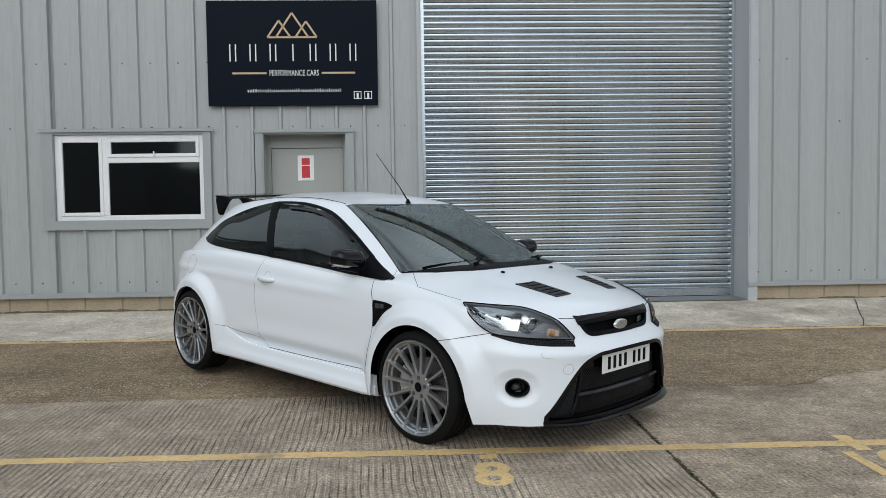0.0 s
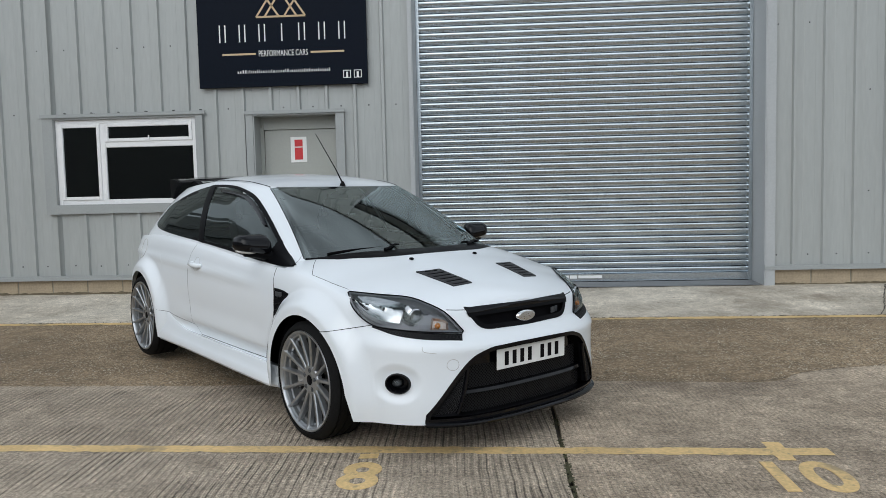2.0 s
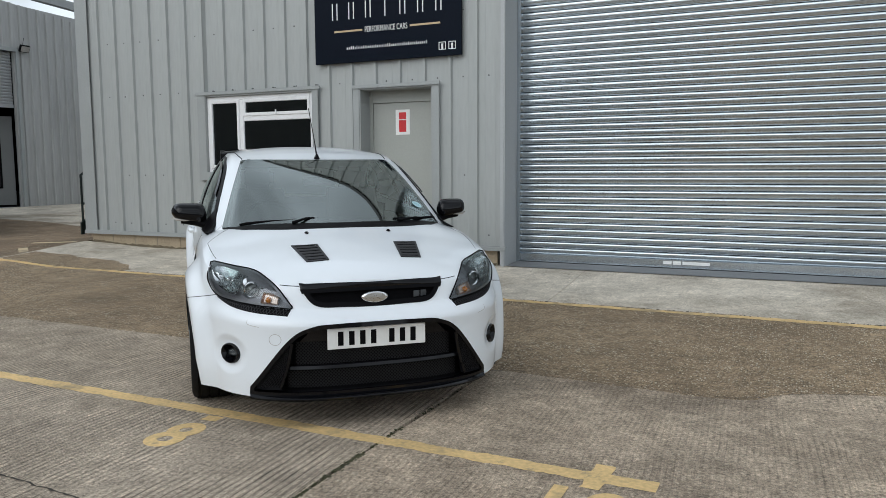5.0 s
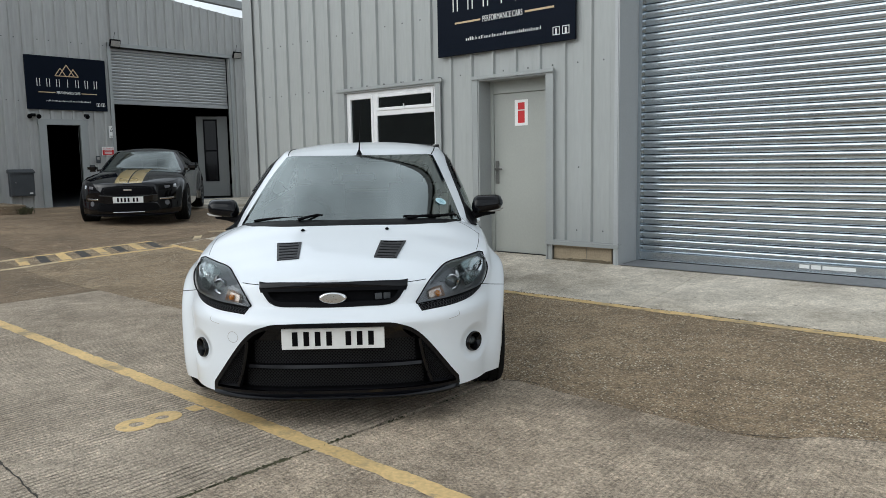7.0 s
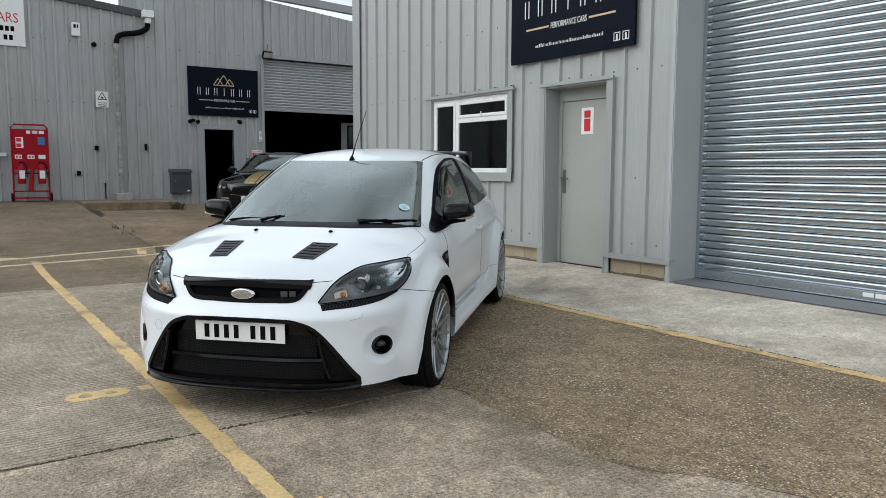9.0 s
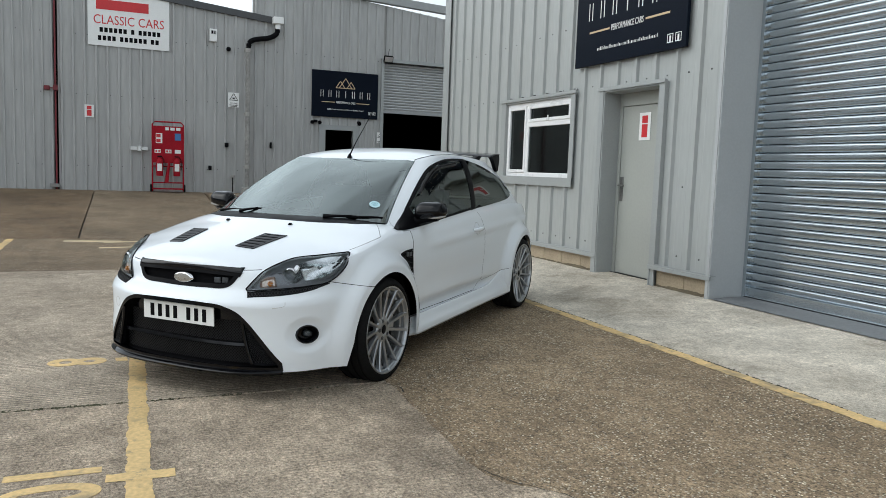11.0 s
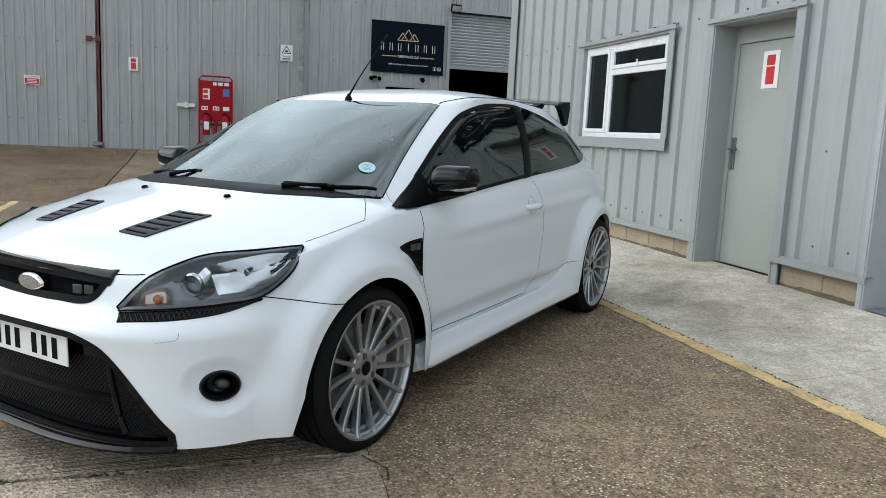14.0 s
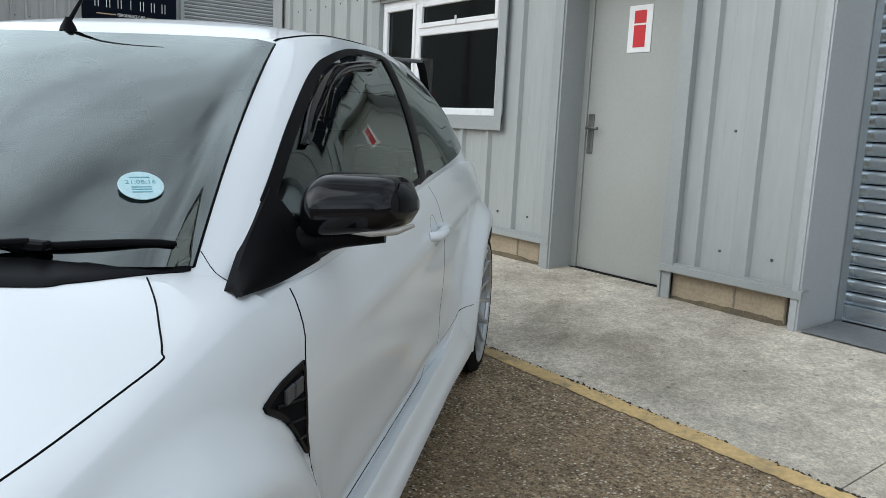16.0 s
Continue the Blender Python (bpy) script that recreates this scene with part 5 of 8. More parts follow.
    part("brake_disc", bm, M_DISC, w, "", None, 35)
    bm = bmesh.new()
    prism(bm, [(0.10 * math.cos(t), 0.10 * math.sin(t)) for t in (-0.5, -0.17, 0.17, 0.5)] + [(0.185 * math.cos(t), 0.185 * math.sin(t)) for t in (0.5, 0.17, -0.17, -0.5)], 0.06, lambda u, v, d: (-u, o * 0.1 + s * (d - 0.02), v))
    part("brake_caliper", bm, M_PIPE, w)
    bm = bmesh.new()
    lathe(bm, [(0.0, -o * 0.3), (rim_r - 0.02, -o * 0.3), (rim_r - 0.02, -o * 0.35), (0.0, -o * 0.35)], 32)
    part("dust_shield", bm, M_DARK, w)
    return w


def honeycomb(bm, x0, x1, z0, z1, cell, wall, put):
    """A field of slanted bars crossing like a woven mesh; put maps (y, z, d) to a point."""
    for sgn in (1, -1):
        k = x0 - (z1 - z0)
        while k < x1 + (z1 - z0):
            a, b = (k, z0) if sgn > 0 else (k, z1), (k + (z1 - z0), z1) if sgn > 0 else (k + (z1 - z0), z0)
            p0, p1 = Vector(a), Vector(b)
            d = p1 - p0
            t0 = max(0.0, (x0 - p0.x) / d.x)
            t1 = min(1.0, (x1 - p0.x) / d.x)
            if t1 > t0:
                q0, q1 = p0 + d * t0, p0 + d * t1
                n_ = Vector((-d.y, d.x)).normalized() * wall / 2
                vs = [bm.verts.new(put(q.x, q.y, dd)) for q, dd in ((q0 - n_, 0), (q1 - n_, 0), (q1 + n_, 0), (q0 + n_, 0))]
                bm.faces.new(vs)
            k += cell


# ----- the white hatchback -----
HATCH = dict(
    nose_c=-0.10, nose_a=0.95, nose_n=2.9, nose_x=0.85, half=0.872, tail_c=-2.3, tail_a=1.2, tail_n=3.0,
    wheelbase=2.64, arch=0.362, hub=0.322, flare_f=0.058, flare_r=0.062, flare_w=0.11, round=0.035, crown=2.1, crown_rear=1.1,
    low=mono((-3.6, 0.24), (-3.0, 0.22), (-2.2, 0.21), (-0.4, 0.21), (0.4, 0.19), (0.9, 0.20)),
    shoulder=mono((0.9, 0.725), (0.8, 0.735), (0.6, 0.762), (0.45, 0.782), (0.3, 0.806), (0.1, 0.842), (-0.05, 0.868), (-0.28, 0.898), (-0.55, 0.898), (-1.5, 0.955), (-2.3, 0.985), (-2.9, 0.955), (-3.55, 0.86)),
    centre=mono((0.9, 0.73), (0.78, 0.755), (0.72, 0.80), (0.6, 0.848), (0.4, 0.893), (0.126, 0.945), (-0.1, 0.985), (-0.3, 1.0), (-3.0, 1.0), (-3.6, 0.94)),
    chin=0.02, tuck=mono((0.1, 0.97), (0.22, 0.985), (0.36, 0.995), (0.5, 1.0), (0.66, 1.0), (0.78, 0.993), (0.88, 0.982), (1.0, 0.97)),
    nose_set=mono((0.15, 0.0), (0.24, 0.0), (0.4, 0.0), (0.5, 0.0), (0.56, 0.006), (0.60, -0.02), (0.64, -0.065), (0.70, -0.082), (0.76, -0.10), (0.9, -0.12)),
    crease=lambda X, z: -0.03 * smooth01((z - 0.57) / 0.12) * smooth01((X - 0.28) / 0.2) + 0.010 * math.exp(-((z - (0.80 + (X + 1.6) * -0.02)) / 0.028) ** 2) * smooth01((-0.5 - X) / 0.4) - 0.034 * smooth01((0.425 - z) / 0.075) * smooth01((-0.47 - X) / 0.1) * smooth01((X + 2.05) / 0.35) - 0.006 * math.exp(-((z - 0.52) / 0.07) ** 2) * smooth01((-0.47 - X) / 0.2) * smooth01((X + 2.0) / 0.3),
    hood_from=-0.36, deck_from=-3.1, shelf=0.16,
    g_base=(-0.60, 0.53, 0.822, 2.25, -2.3, 1.17, 3.0), g_top=(-1.42, 0.44, 0.60, 3.2, -2.0, 0.85, 3.3),
    g_plan=mono((-3.5, 1.0), (-2.6, 0.995), (-1.6, 1.0), (-0.7, 1.005), (0, 1.0)), g_roofplan=mono((-3.0, 1.0), (-2.3, 1.02), (-1.8, 1.0), (-0.8, 1.0)),
    g_belt=mono((0, 0.955), (-0.1, 0.95), (-0.35, 0.905), (-0.6, 0.87), (-1.5, 0.92), (-2.3, 0.94), (-2.9, 0.90), (-3.4, 0.83)),
    g_rail=mono((-0.85, 1.34), (-0.98, 1.35), (-1.1, 1.361), (-1.45, 1.392), (-1.75, 1.396), (-2.2, 1.366), (-2.9, 1.29)),
    g_roof=mono((-0.85, 1.34), (-0.98, 1.352), (-1.2, 1.405), (-1.45, 1.437), (-1.7, 1.449), (-2.0, 1.444), (-2.35, 1.412), (-2.9, 1.33)), g_bulge=0.028, g_front=0.060,
)
CAR_YAW = math.degrees(math.atan2(-0.728, 0.6856))
car = holder("hatchback_car", "white three-door sporty hatchback with black bonnet vents parked on the yard", "car", pose(0.799, 5.225, -0.006, 0, 0, CAR_YAW) @ pose(0, 0, 0, 0, math.degrees(math.atan2(0.068, 2.64)), 0))
body_bm, roof_bm = lower_body(HATCH), greenhouse(HATCH)
skin = Shell([body_bm, roof_bm])
L, R_, F, U = (0, 1, 0), (0, -1, 0), (1, 0, 0), (0, 0, 1)

# outlines of the glazing and lamps, each as a lower and an upper edge (car's left)
SCREEN_LOW = [(-0.34, -0.70, 0.95), (-0.25, -0.63, 0.96), (-0.115, -0.35, 0.98), (-0.08, 0, 0.985), (-0.115, 0.35, 0.98), (-0.25, 0.63, 0.96), (-0.34, 0.70, 0.95)]
SCREEN_HIGH = [(-1.09, -0.53, 1.345), (-1.05, -0.46, 1.347), (-1.005, -0.24, 1.349), (-0.99, 0, 1.35), (-1.005, 0.24, 1.349), (-1.05, 0.46, 1.347), (-1.09, 0.53, 1.345)]
SCREEN_OUT = (0.66, 0, 0.75)
DOORWIN_LOW = [(-0.54, 0.83, 0.911), (-0.75, 0.83, 0.92), (-1.05, 0.82, 0.941), (-1.64, 0.8, 0.977)]
DOORWIN_HIGH = [(-0.56, 0.76, 1.030), (-0.80, 0.7, 1.162), (-1.05, 0.65, 1.281), (-1.2, 0.63, 1.328), (-1.4, 0.62, 1.360), (-1.60, 0.61, 1.371), (-1.81, 0.61, 1.370)]
QTR_LOW = [(-1.60, 0.8, 0.974), (-2.0, 0.8, 0.993), (-2.35, 0.78, 1.012), (-2.53, 0.76, 1.03), (-2.63, 0.75, 1.055)]
QTR_HIGH = [(-1.76, 0.66, 1.372), (-1.95, 0.66, 1.352), (-2.2, 0.68, 1.300), (-2.45, 0.72, 1.217), (-2.6, 0.74, 1.125), (-2.655, 0.75, 1.07)]
LAMP_OUT = (0.75, 0.55, 0.35)
LAMP_LOW = [(0.741, 0.42, 0.632), (0.66, 0.575, 0.645), (0.56, 0.69, 0.66), (0.455, 0.77, 0.68), (0.34, 0.80, 0.745), (0.225, 0.757, 0.806)]
LAMP_HIGH = [(0.745, 0.413, 0.646), (0.66, 0.46, 0.725), (0.56, 0.505, 0.766), (0.465, 0.553, 0.79), (0.34, 0.65, 0.80), (0.225, 0.748, 0.813)]
INTAKE_LOW = [(0.83, -0.632, 0.205), (0.9, -0.3, 0.205), (0.9, 0, 0.205), (0.9, 0.3, 0.205), (0.83, 0.632, 0.205)]
INTAKE_HIGH = [(0.83, -0.628, 0.248), (0.87, -0.45, 0.485), (0.88, -0.335, 0.555), (0.89, -0.2, 0.568), (0.89, 0, 0.57), (0.89, 0.2, 0.568), (0.88, 0.335, 0.555), (0.87, 0.45, 0.485), (0.83, 0.628, 0.248)]
GRILLE_LOW = [(0.82, -0.37, 0.725), (0.82, -0.30, 0.648), (0.83, -0.15, 0.638), (0.84, 0, 0.635), (0.83, 0.15, 0.638), (0.82, 0.30, 0.648), (0.82, 0.37, 0.725)]
GRILLE_HIGH = [(0.8, -0.375, 0.73), (0.79, -0.3, 0.735), (0.79, -0.15, 0.738), (0.79, 0, 0.739), (0.79, 0.15, 0.738), (0.79, 0.3, 0.735), (0.8, 0.375, 0.73)]

FOG = {sd: skin.on((0.61, 0.73 * sd, 0.397), (0.8, 0.6 * sd, 0)) for sd in (1, -1)}
FOG_OVAL = (1, 0.82, 0.64, 1)
FOG_DEPTH = 0.015
holes_body, holes_roof = body_bm.copy(), roof_bm.copy()
for sd in (1, -1):
    q, nrm = FOG[sd]
    inv = (Matrix.Translation(q) @ nrm.to_track_quat("X", "Z").to_matrix().to_4x4() @ Matrix.Diagonal(FOG_OVAL)).inverted()
    near = [f for f in holes_body.faces if (f.calc_center_median() - q).length < 0.17]
    bmesh.ops.subdivide_edges(holes_body, edges=list({e for f in near for e in f.edges}), cuts=3, use_grid_fill=True)
    holes_body.normal_update()
    dead = []
    for f in holes_body.faces:
        c = inv @ f.calc_center_median()
        if abs(c.x) < 0.1 and math.hypot(c.y, c.z) < 0.074:
            dead.append(f)
    bmesh.ops.delete(holes_body, geom=dead, context="FACES")
    # shallow dish round the fog lamp
    for v in holes_body.verts:
        c = inv @ v.co
        if abs(c.x) < 0.1 and math.hypot(c.y, c.z) < 0.17:
            w = min(1.0, (0.17 - math.hypot(c.y, c.z)) / 0.085)
            v.co -= nrm * FOG_DEPTH * w * w * (3 - 2 * w)
cut_hole(holes_roof, SCREEN_LOW, SCREEN_HIGH, SCREEN_OUT, 0.985)
for f in (lambda p: p, flip):
    o = f([L])[0]
    cut_hole(holes_roof, f(DOORWIN_LOW), f(DOORWIN_HIGH), o, 0.93)
    cut_hole(holes_roof, f(QTR_LOW), f(QTR_HIGH), o, 0.9)
    cut_hole(holes_body, f(LAMP_LOW), f(LAMP_HIGH), f([LAMP_OUT])[0], 0.965, 0.15, 3)
cut_hole(holes_body, INTAKE_LOW, INTAKE_HIGH, F, 0.98, 0.15, 2)
cut_hole(holes_body, GRILLE_LOW, GRILLE_HIGH, F, 0.97, 0.15, 3)
cowl_x = mono((0.0, 0.03), (0.35, 0.0), (0.567, -0.115), (0.61, -0.162), (0.643, -0.215), (0.70, -0.33))
bmesh.ops.delete(holes_body, geom=[f for f in holes_body.faces if f.calc_center_median().z > 0.88 and abs(f.calc_center_median().y) < 0.68 and -0.7 < f.calc_center_median().x < cowl_x(abs(f.calc_center_median().y)) - 0.05], context="FACES")
part("body", holes_body, M_PAINT, car, "glossy white lower body with flared wheel arches", None, 38)
part("roof", holes_roof, M_PAINT, car, "glossy white roof and pillars", None, 38)

# glass with dark borders
glass_bm = skin.sheet(SCREEN_LOW, SCREEN_HIGH, SCREEN_OUT, 40, 24, 0.006, 0.008)
part("windscreen", glass_bm, M_GLASS_SCREEN, car, "reflective windscreen glass", None, 38)
part("windscreen_border", skin.band(SCREEN_LOW, SCREEN_HIGH, SCREEN_OUT, 0.018, 60, 20, 0.0015), M_BLACK, car, "black edge of the windscreen", None, 38)
bm = bmesh.new()
for g in (SCREEN_LOW, SCREEN_HIGH):
    skin.gap(g, SCREEN_OUT, 0.0026, 50, bm)
for k in (0, -1):
    skin.gap([SCREEN_LOW[k], [(a + b) / 2 for a, b in zip(SCREEN_LOW[k], SCREEN_HIGH[k])], SCREEN_HIGH[k]], SCREEN_OUT, 0.003, 30, bm)
part("windscreen_seal", bm, M_BLACK, car)
for f, sd in ((lambda p: p, 1), (flip, -1)):
    o = f([L])[0]
    part("door_window", skin.sheet(f(DOORWIN_LOW), f(DOORWIN_HIGH), o, 36, 18, 0.002, 0.006), M_GLASS_DOOR, car, "green tinted door glass", None, 38)
    part("door_window_frame", skin.band(f(DOORWIN_LOW), f(DOORWIN_HIGH), o, 0.017, 60, 20, 0.005), M_BLACK, car, "matt black door window frame", None, 38)
    part("quarter_window", skin.sheet(f(QTR_LOW), f(QTR_HIGH), o, 36, 14, 0.003, 0.006), M_GLASS_TINT, car, "dark privacy glass", None, 38)
    part("quarter_window_frame", skin.band(f(QTR_LOW), f(QTR_HIGH), o, 0.026, 60, 12, 0.0015), M_BLACK, car, "", None, 38)
    # wind deflector, centre post, mirror triangle
    part("wind_deflector", skin.patch(f([(-0.80, 0.72, 1.118), (-0.96, 0.7, 1.196), (-1.2, 0.66, 1.280), (-1.6, 0.66, 1.318)]), f([(-0.77, 0.715, 1.118), (-0.94, 0.69, 1.210), (-1.2, 0.655, 1.302), (-1.6, 0.66, 1.338)]), o, 24, 4, 0.014, 0.008), M_GLOSSBLACK, car, "smoked plastic wind deflector", None, 38)
    part("door_post", skin.patch(f([(-1.565, 0.8, 0.968), (-1.61, 0.8, 0.972), (-1.655, 0.8, 0.976)]), f([(-1.77, 0.6, 1.368), (-1.815, 0.6, 1.368), (-1.86, 0.6, 1.364)]), o, 4, 14, 0.007, 0.008), M_BLACK, car, "satin black door post", None, 38)
    edge_lo = [skin.on(p, (0.1, sd, 0.25), 0.010)[0] for p in f([(-0.305, 0.812, 0.909), (-0.45, 0.84, 0.91), (-0.605, 0.83, 0.916)])]
    edge_hi = [skin.on(p, (0.25, 0.85 * sd, 0.45), 0.008)[0] for p in f([(-0.312, 0.79, 0.922), (-0.45, 0.745, 0.968), (-0.595, 0.73, 1.050)])]
    part("mirror_triangle", plate(spline(edge_lo, 16), spline(edge_hi, 16), (0, sd, 0.3), 0.006, 0.014), M_BLACK, car, "black plastic mirror triangle", None, 38)
    # mirror
    mir = holder("door_mirror", "", "")
    mir.parent = car
    mir.matrix_basis = pose(-0.655, 0.896 * sd, 1.014, 0, 0, -8 * sd)
    bm = bmesh.new()
    rows = []
    for i in range(15):
        u = -1 + 2 * i / 14
        k = max(0.06, 1 - abs(u) ** 6) ** 0.5
        yy = u * 0.104
        top_h, low_h = 0.070 * k * (1 - 0.16 * u), 0.046 * k * (1 - 0.12 * u)
        sect = []
        for j in range(28):
            t = 2 * math.pi * j / 28
            c_, s_ = math.cos(t), math.sin(t)
            dx = (0.088 if c_ > 0 else 0.036) * k * math.copysign(abs(c_) ** 0.85, c_)
            dz = top_h * s_ ** 0.85 if s_ > 0 else -low_h * (-s_) ** 0.45
            sect.append(bm.verts.new((0.012 + dx - 0.022 * u, yy * sd, dz + 0.012 * u)))
        rows.append(sect)
    grid_faces(bm, rows, True)
    bm.faces.new(rows[0])
    bm.faces.new(rows[-1])
    part("mirror_housing", bm, M_GLOSSBLACK, mir, "gloss black mirror cap", None, 50)
    bm = bmesh.new()
    tube(bm, [(0.085, -0.125 * sd, -0.074), (0.065, -0.09 * sd, -0.062), (0.04, -0.03 * sd, -0.048), (0.02, 0.05 * sd, -0.042)], [0.034, 0.031, 0.026, 0.018], 12)
    part("mirror_arm", bm, M_BLACK, mir, "", None, 50)
    bm = bmesh.new()
    tube(bm, [(0.074, -0.005 * sd, -0.036), (0.068, 0.04 * sd, -0.035), (0.05, 0.085 * sd, -0.030), (0.016, 0.106 * sd, -0.022)], [0.003, 0.0075, 0.0075, 0.004], 8)
    part("indicator", bm, M_INDICATOR, mir, "clear indicator strip", None, 50)
    bm = bmesh.new()
    box(bm, -0.032, -0.028, -0.072, 0.072, -0.040, 0.040, 0.002)
    part("mirror_glass", bm, M_CHROME, mir)

# headlamps
for f, sd in ((lambda p: p, 1), (flip, -1)):
    o = f([LAMP_OUT])[0]
    lamp = holder("headlamp", "", "")
    lamp.parent = car
    lens_bm = skin.sheet(f(LAMP_LOW), f(LAMP_HIGH), o, 30, 12, 0.007, 0.008)
    lens_bm.verts.ensure_lookup_table()
    grid = [[lens_bm.verts[j * 31 + i].co.copy() for i in range(31)] for j in range(13)]
    edge = grid[0] + [r[-1] for r in grid[1:]] + grid[-1][-2::-1] + [r[0] for r in grid[-2:0:-1]]
    part("lens", lens_bm, M_GLASS_LAMP, lamp, "clear headlamp lens", None, 38)
    bm = bmesh.new()
    tube(bm, edge + [edge[0]], 0.0034, 6, False)
    part("seal", bm, M_BLACK, lamp, "thin black seal round the lens", None, 60)
    part("bezel", skin.band(f(LAMP_LOW), f(LAMP_HIGH), o, 0.014, 50, 8, 0.001), M_BOWL, lamp, "", None, 38)
    part("bowl", skin.patch(f(LAMP_LOW), f(LAMP_HIGH), o, 30, 12, -0.032, 0.036), M_BOWL, lamp, "grey lamp bowl", None, 38)
    # deep fluted dish of the main beam
    lo_, hi_ = spline(f([(0.545, 0.665, 0.682), (0.47, 0.725, 0.695), (0.38, 0.765, 0.735), (0.30, 0.765, 0.775)]), 16), spline(f([(0.50, 0.585, 0.765), (0.42, 0.635, 0.785), (0.35, 0.68, 0.796), (0.28, 0.73, 0.803)]), 16)
    bm = bmesh.new()
    dish = []
    for j in range(11):
        v = 2 * j / 10 - 1
        row = []
        for i in range(17):
            u = 2 * i / 16 - 1
            q, nrm = skin.on(lo_[i].lerp(hi_[i], j / 10), o)
            row.append(bm.verts.new(q - nrm * (0.006 + 0.020 * (1 - u * u) * (1 - v * v) + (0.0008 if i % 2 else 0.0))))
        dish.append(row)
    grid_faces(bm, dish)
    part("reflector", bm, M_REFLECTOR, lamp, "fluted silver reflector", None, 40)
    base_q, nrm = skin.on(f([(0.60, 0.595, 0.71)])[0], o)
    q2, nrm2 = skin.on(f([(0.43, 0.69, 0.745)])[0], o)
    look_dir = Vector((0.93, 0.32 * sd, 0.0)).normalized()
    turn4 = look_dir.to_track_quat("X", "Z").to_matrix().to_4x4()
    m4 = Matrix.Translation(base_q - Vector((0.012, 0.006 * sd, 0))) @ turn4
    bm = bmesh.new()
    lathe(bm, [(0.036, 0.004), (0.040, 0.0), (0.042, -0.008), (0.036, -0.012), (0.033, -0.03)], 28, "x")
    part("projector", bm, M_REFLECTOR, lamp, "chromed projector ring", m4, 40)
    bm = bmesh.new()
    fan = []
    for k in range(15):
        t = -1.25 + 2.3 * k / 14
        fan.append([bm.verts.new((dx, r * math.cos(t) * sd, r * math.sin(t))) for r, dx in ((0.043, -0.004), (0.055, -0.016), (0.066, -0.034))])
    grid_faces(bm, fan)
    part("shroud", bm, M_REFLECTOR, lamp, "polished collar beside the projector", m4, 30)
    bm = bmesh.new()
    lathe(bm, [(0.0, 0.006), (0.015, 0.003), (0.026, -0.006), (0.034, -0.02)], 24, "x")
    part("projector_lens", bm, M_GLASS_LAMP, lamp, "glass projector lens", m4, 60)
    bm = bmesh.new()
    lathe(bm, [(0.0, -0.024), (0.034, -0.026)], 20, "x")
    part("projector_disc", bm, M_PIPE, lamp, "", m4)
    bm = bmesh.new()
    lathe(bm, [(0.0, 0.004), (0.008, 0.002), (0.010, -0.006), (0.010, -0.04)], 14, "x")
    part("bulb_cap", bm, M_REFLECTOR, lamp, "", Matrix.Translation(q2 - nrm2 * 0.014) @ turn4, 50)
    part("indicator", skin.patch(f([(0.70, 0.475, 0.645), (0.68, 0.515, 0.648), (0.655, 0.555, 0.652)]), f([(0.685, 0.465, 0.685), (0.665, 0.495, 0.70), (0.64, 0.53, 0.705)]), o, 10, 5, -0.014, 0.012), M_AMBER, lamp, "amber indicator reflector", None, 38)
    for k in range(3):
        bm = bmesh.new()
        tube(bm, [skin.on(p, o, -0.012)[0] for p in spline(f([(0.38 - 0.03 * k, 0.745 + 0.006 * k, 0.745 + 0.016 * k), (0.31 - 0.02 * k, 0.765 + 0.002 * k, 0.767 + 0.012 * k)]), 6)], 0.004, 6)
        part("reflector_slot", bm, M_BLACK, lamp)
    lowline = [(p[0] + 0.004, p[1] + 0.002, p[2] - 0.012) for p in LAMP_LOW[:4]]
    lowline2 = [(p[0] + 0.006, p[1] + 0.004, p[2] - d) for p, d in zip(LAMP_LOW, (0.040, 0.040, 0.032, 0.010))]
    part("lamp_skirt", skin.patch(f(lowline2), f([(p[0], p[1], p[2] + 0.010) for p in lowline]), o, 26, 3, 0.0035, 0.006), M_BLACK, lamp, "black mesh strip below the lamp", None, 38)
    bm = bmesh.new()
    ga, gb = spline(f(lowline2), 60), spline(f([(p[0], p[1], p[2] + 0.006) for p in lowline]), 60)
    for k in range(0, 58, 2):
        for p0, p1 in ((ga[k], gb[k + 2]), (gb[k], ga[k + 2])):
            tube(bm, [skin.on(p0.lerp(p1, t), o, 0.0046)[0] for t in (0.06, 0.5, 0.94)], 0.0013, 4, False)
    part("skirt_mesh", bm, M_VENT, lamp, "raised diamond mesh below the lamp")
    bulb_q = skin.on(f([(0.672, 0.52, 0.672)])[0], o, -0.006)[0]
    bm = bmesh.new()
    bmesh.ops.create_uvsphere(bm, u_segments=14, v_segments=10, radius=0.015)
    part("bulb", bm, M_BULB, lamp, "amber indicator bulb", Matrix.Translation(bulb_q), True)

# upper grille with bonnet strip, badge shapes
gr = holder("upper_grille", "", "")
gr.parent = car
part("surround", skin.band(GRILLE_LOW, GRILLE_HIGH, F, 0.024, 60, 3, 0.0035, 0.03), M_BLACK, gr, "", None, 38)
# near-black sheet carries the shaded depth behind the mesh in its colour
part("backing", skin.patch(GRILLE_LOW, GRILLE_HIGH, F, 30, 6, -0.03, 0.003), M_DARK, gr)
bm = bmesh.new()
honeycomb(bm, -0.335, 0.335, 0.645, 0.735, 0.018, 0.004, lambda y, z, d: skin.on((0.85, y, z), F, -0.02)[0])
part("mesh", bm, M_DARK, gr, "black woven mesh")
STRIP_LOW = [(0.742, -0.372, 0.738), (0.755, -0.3, 0.738), (0.762, 0, 0.733), (0.755, 0.3, 0.738), (0.742, 0.372, 0.738)]
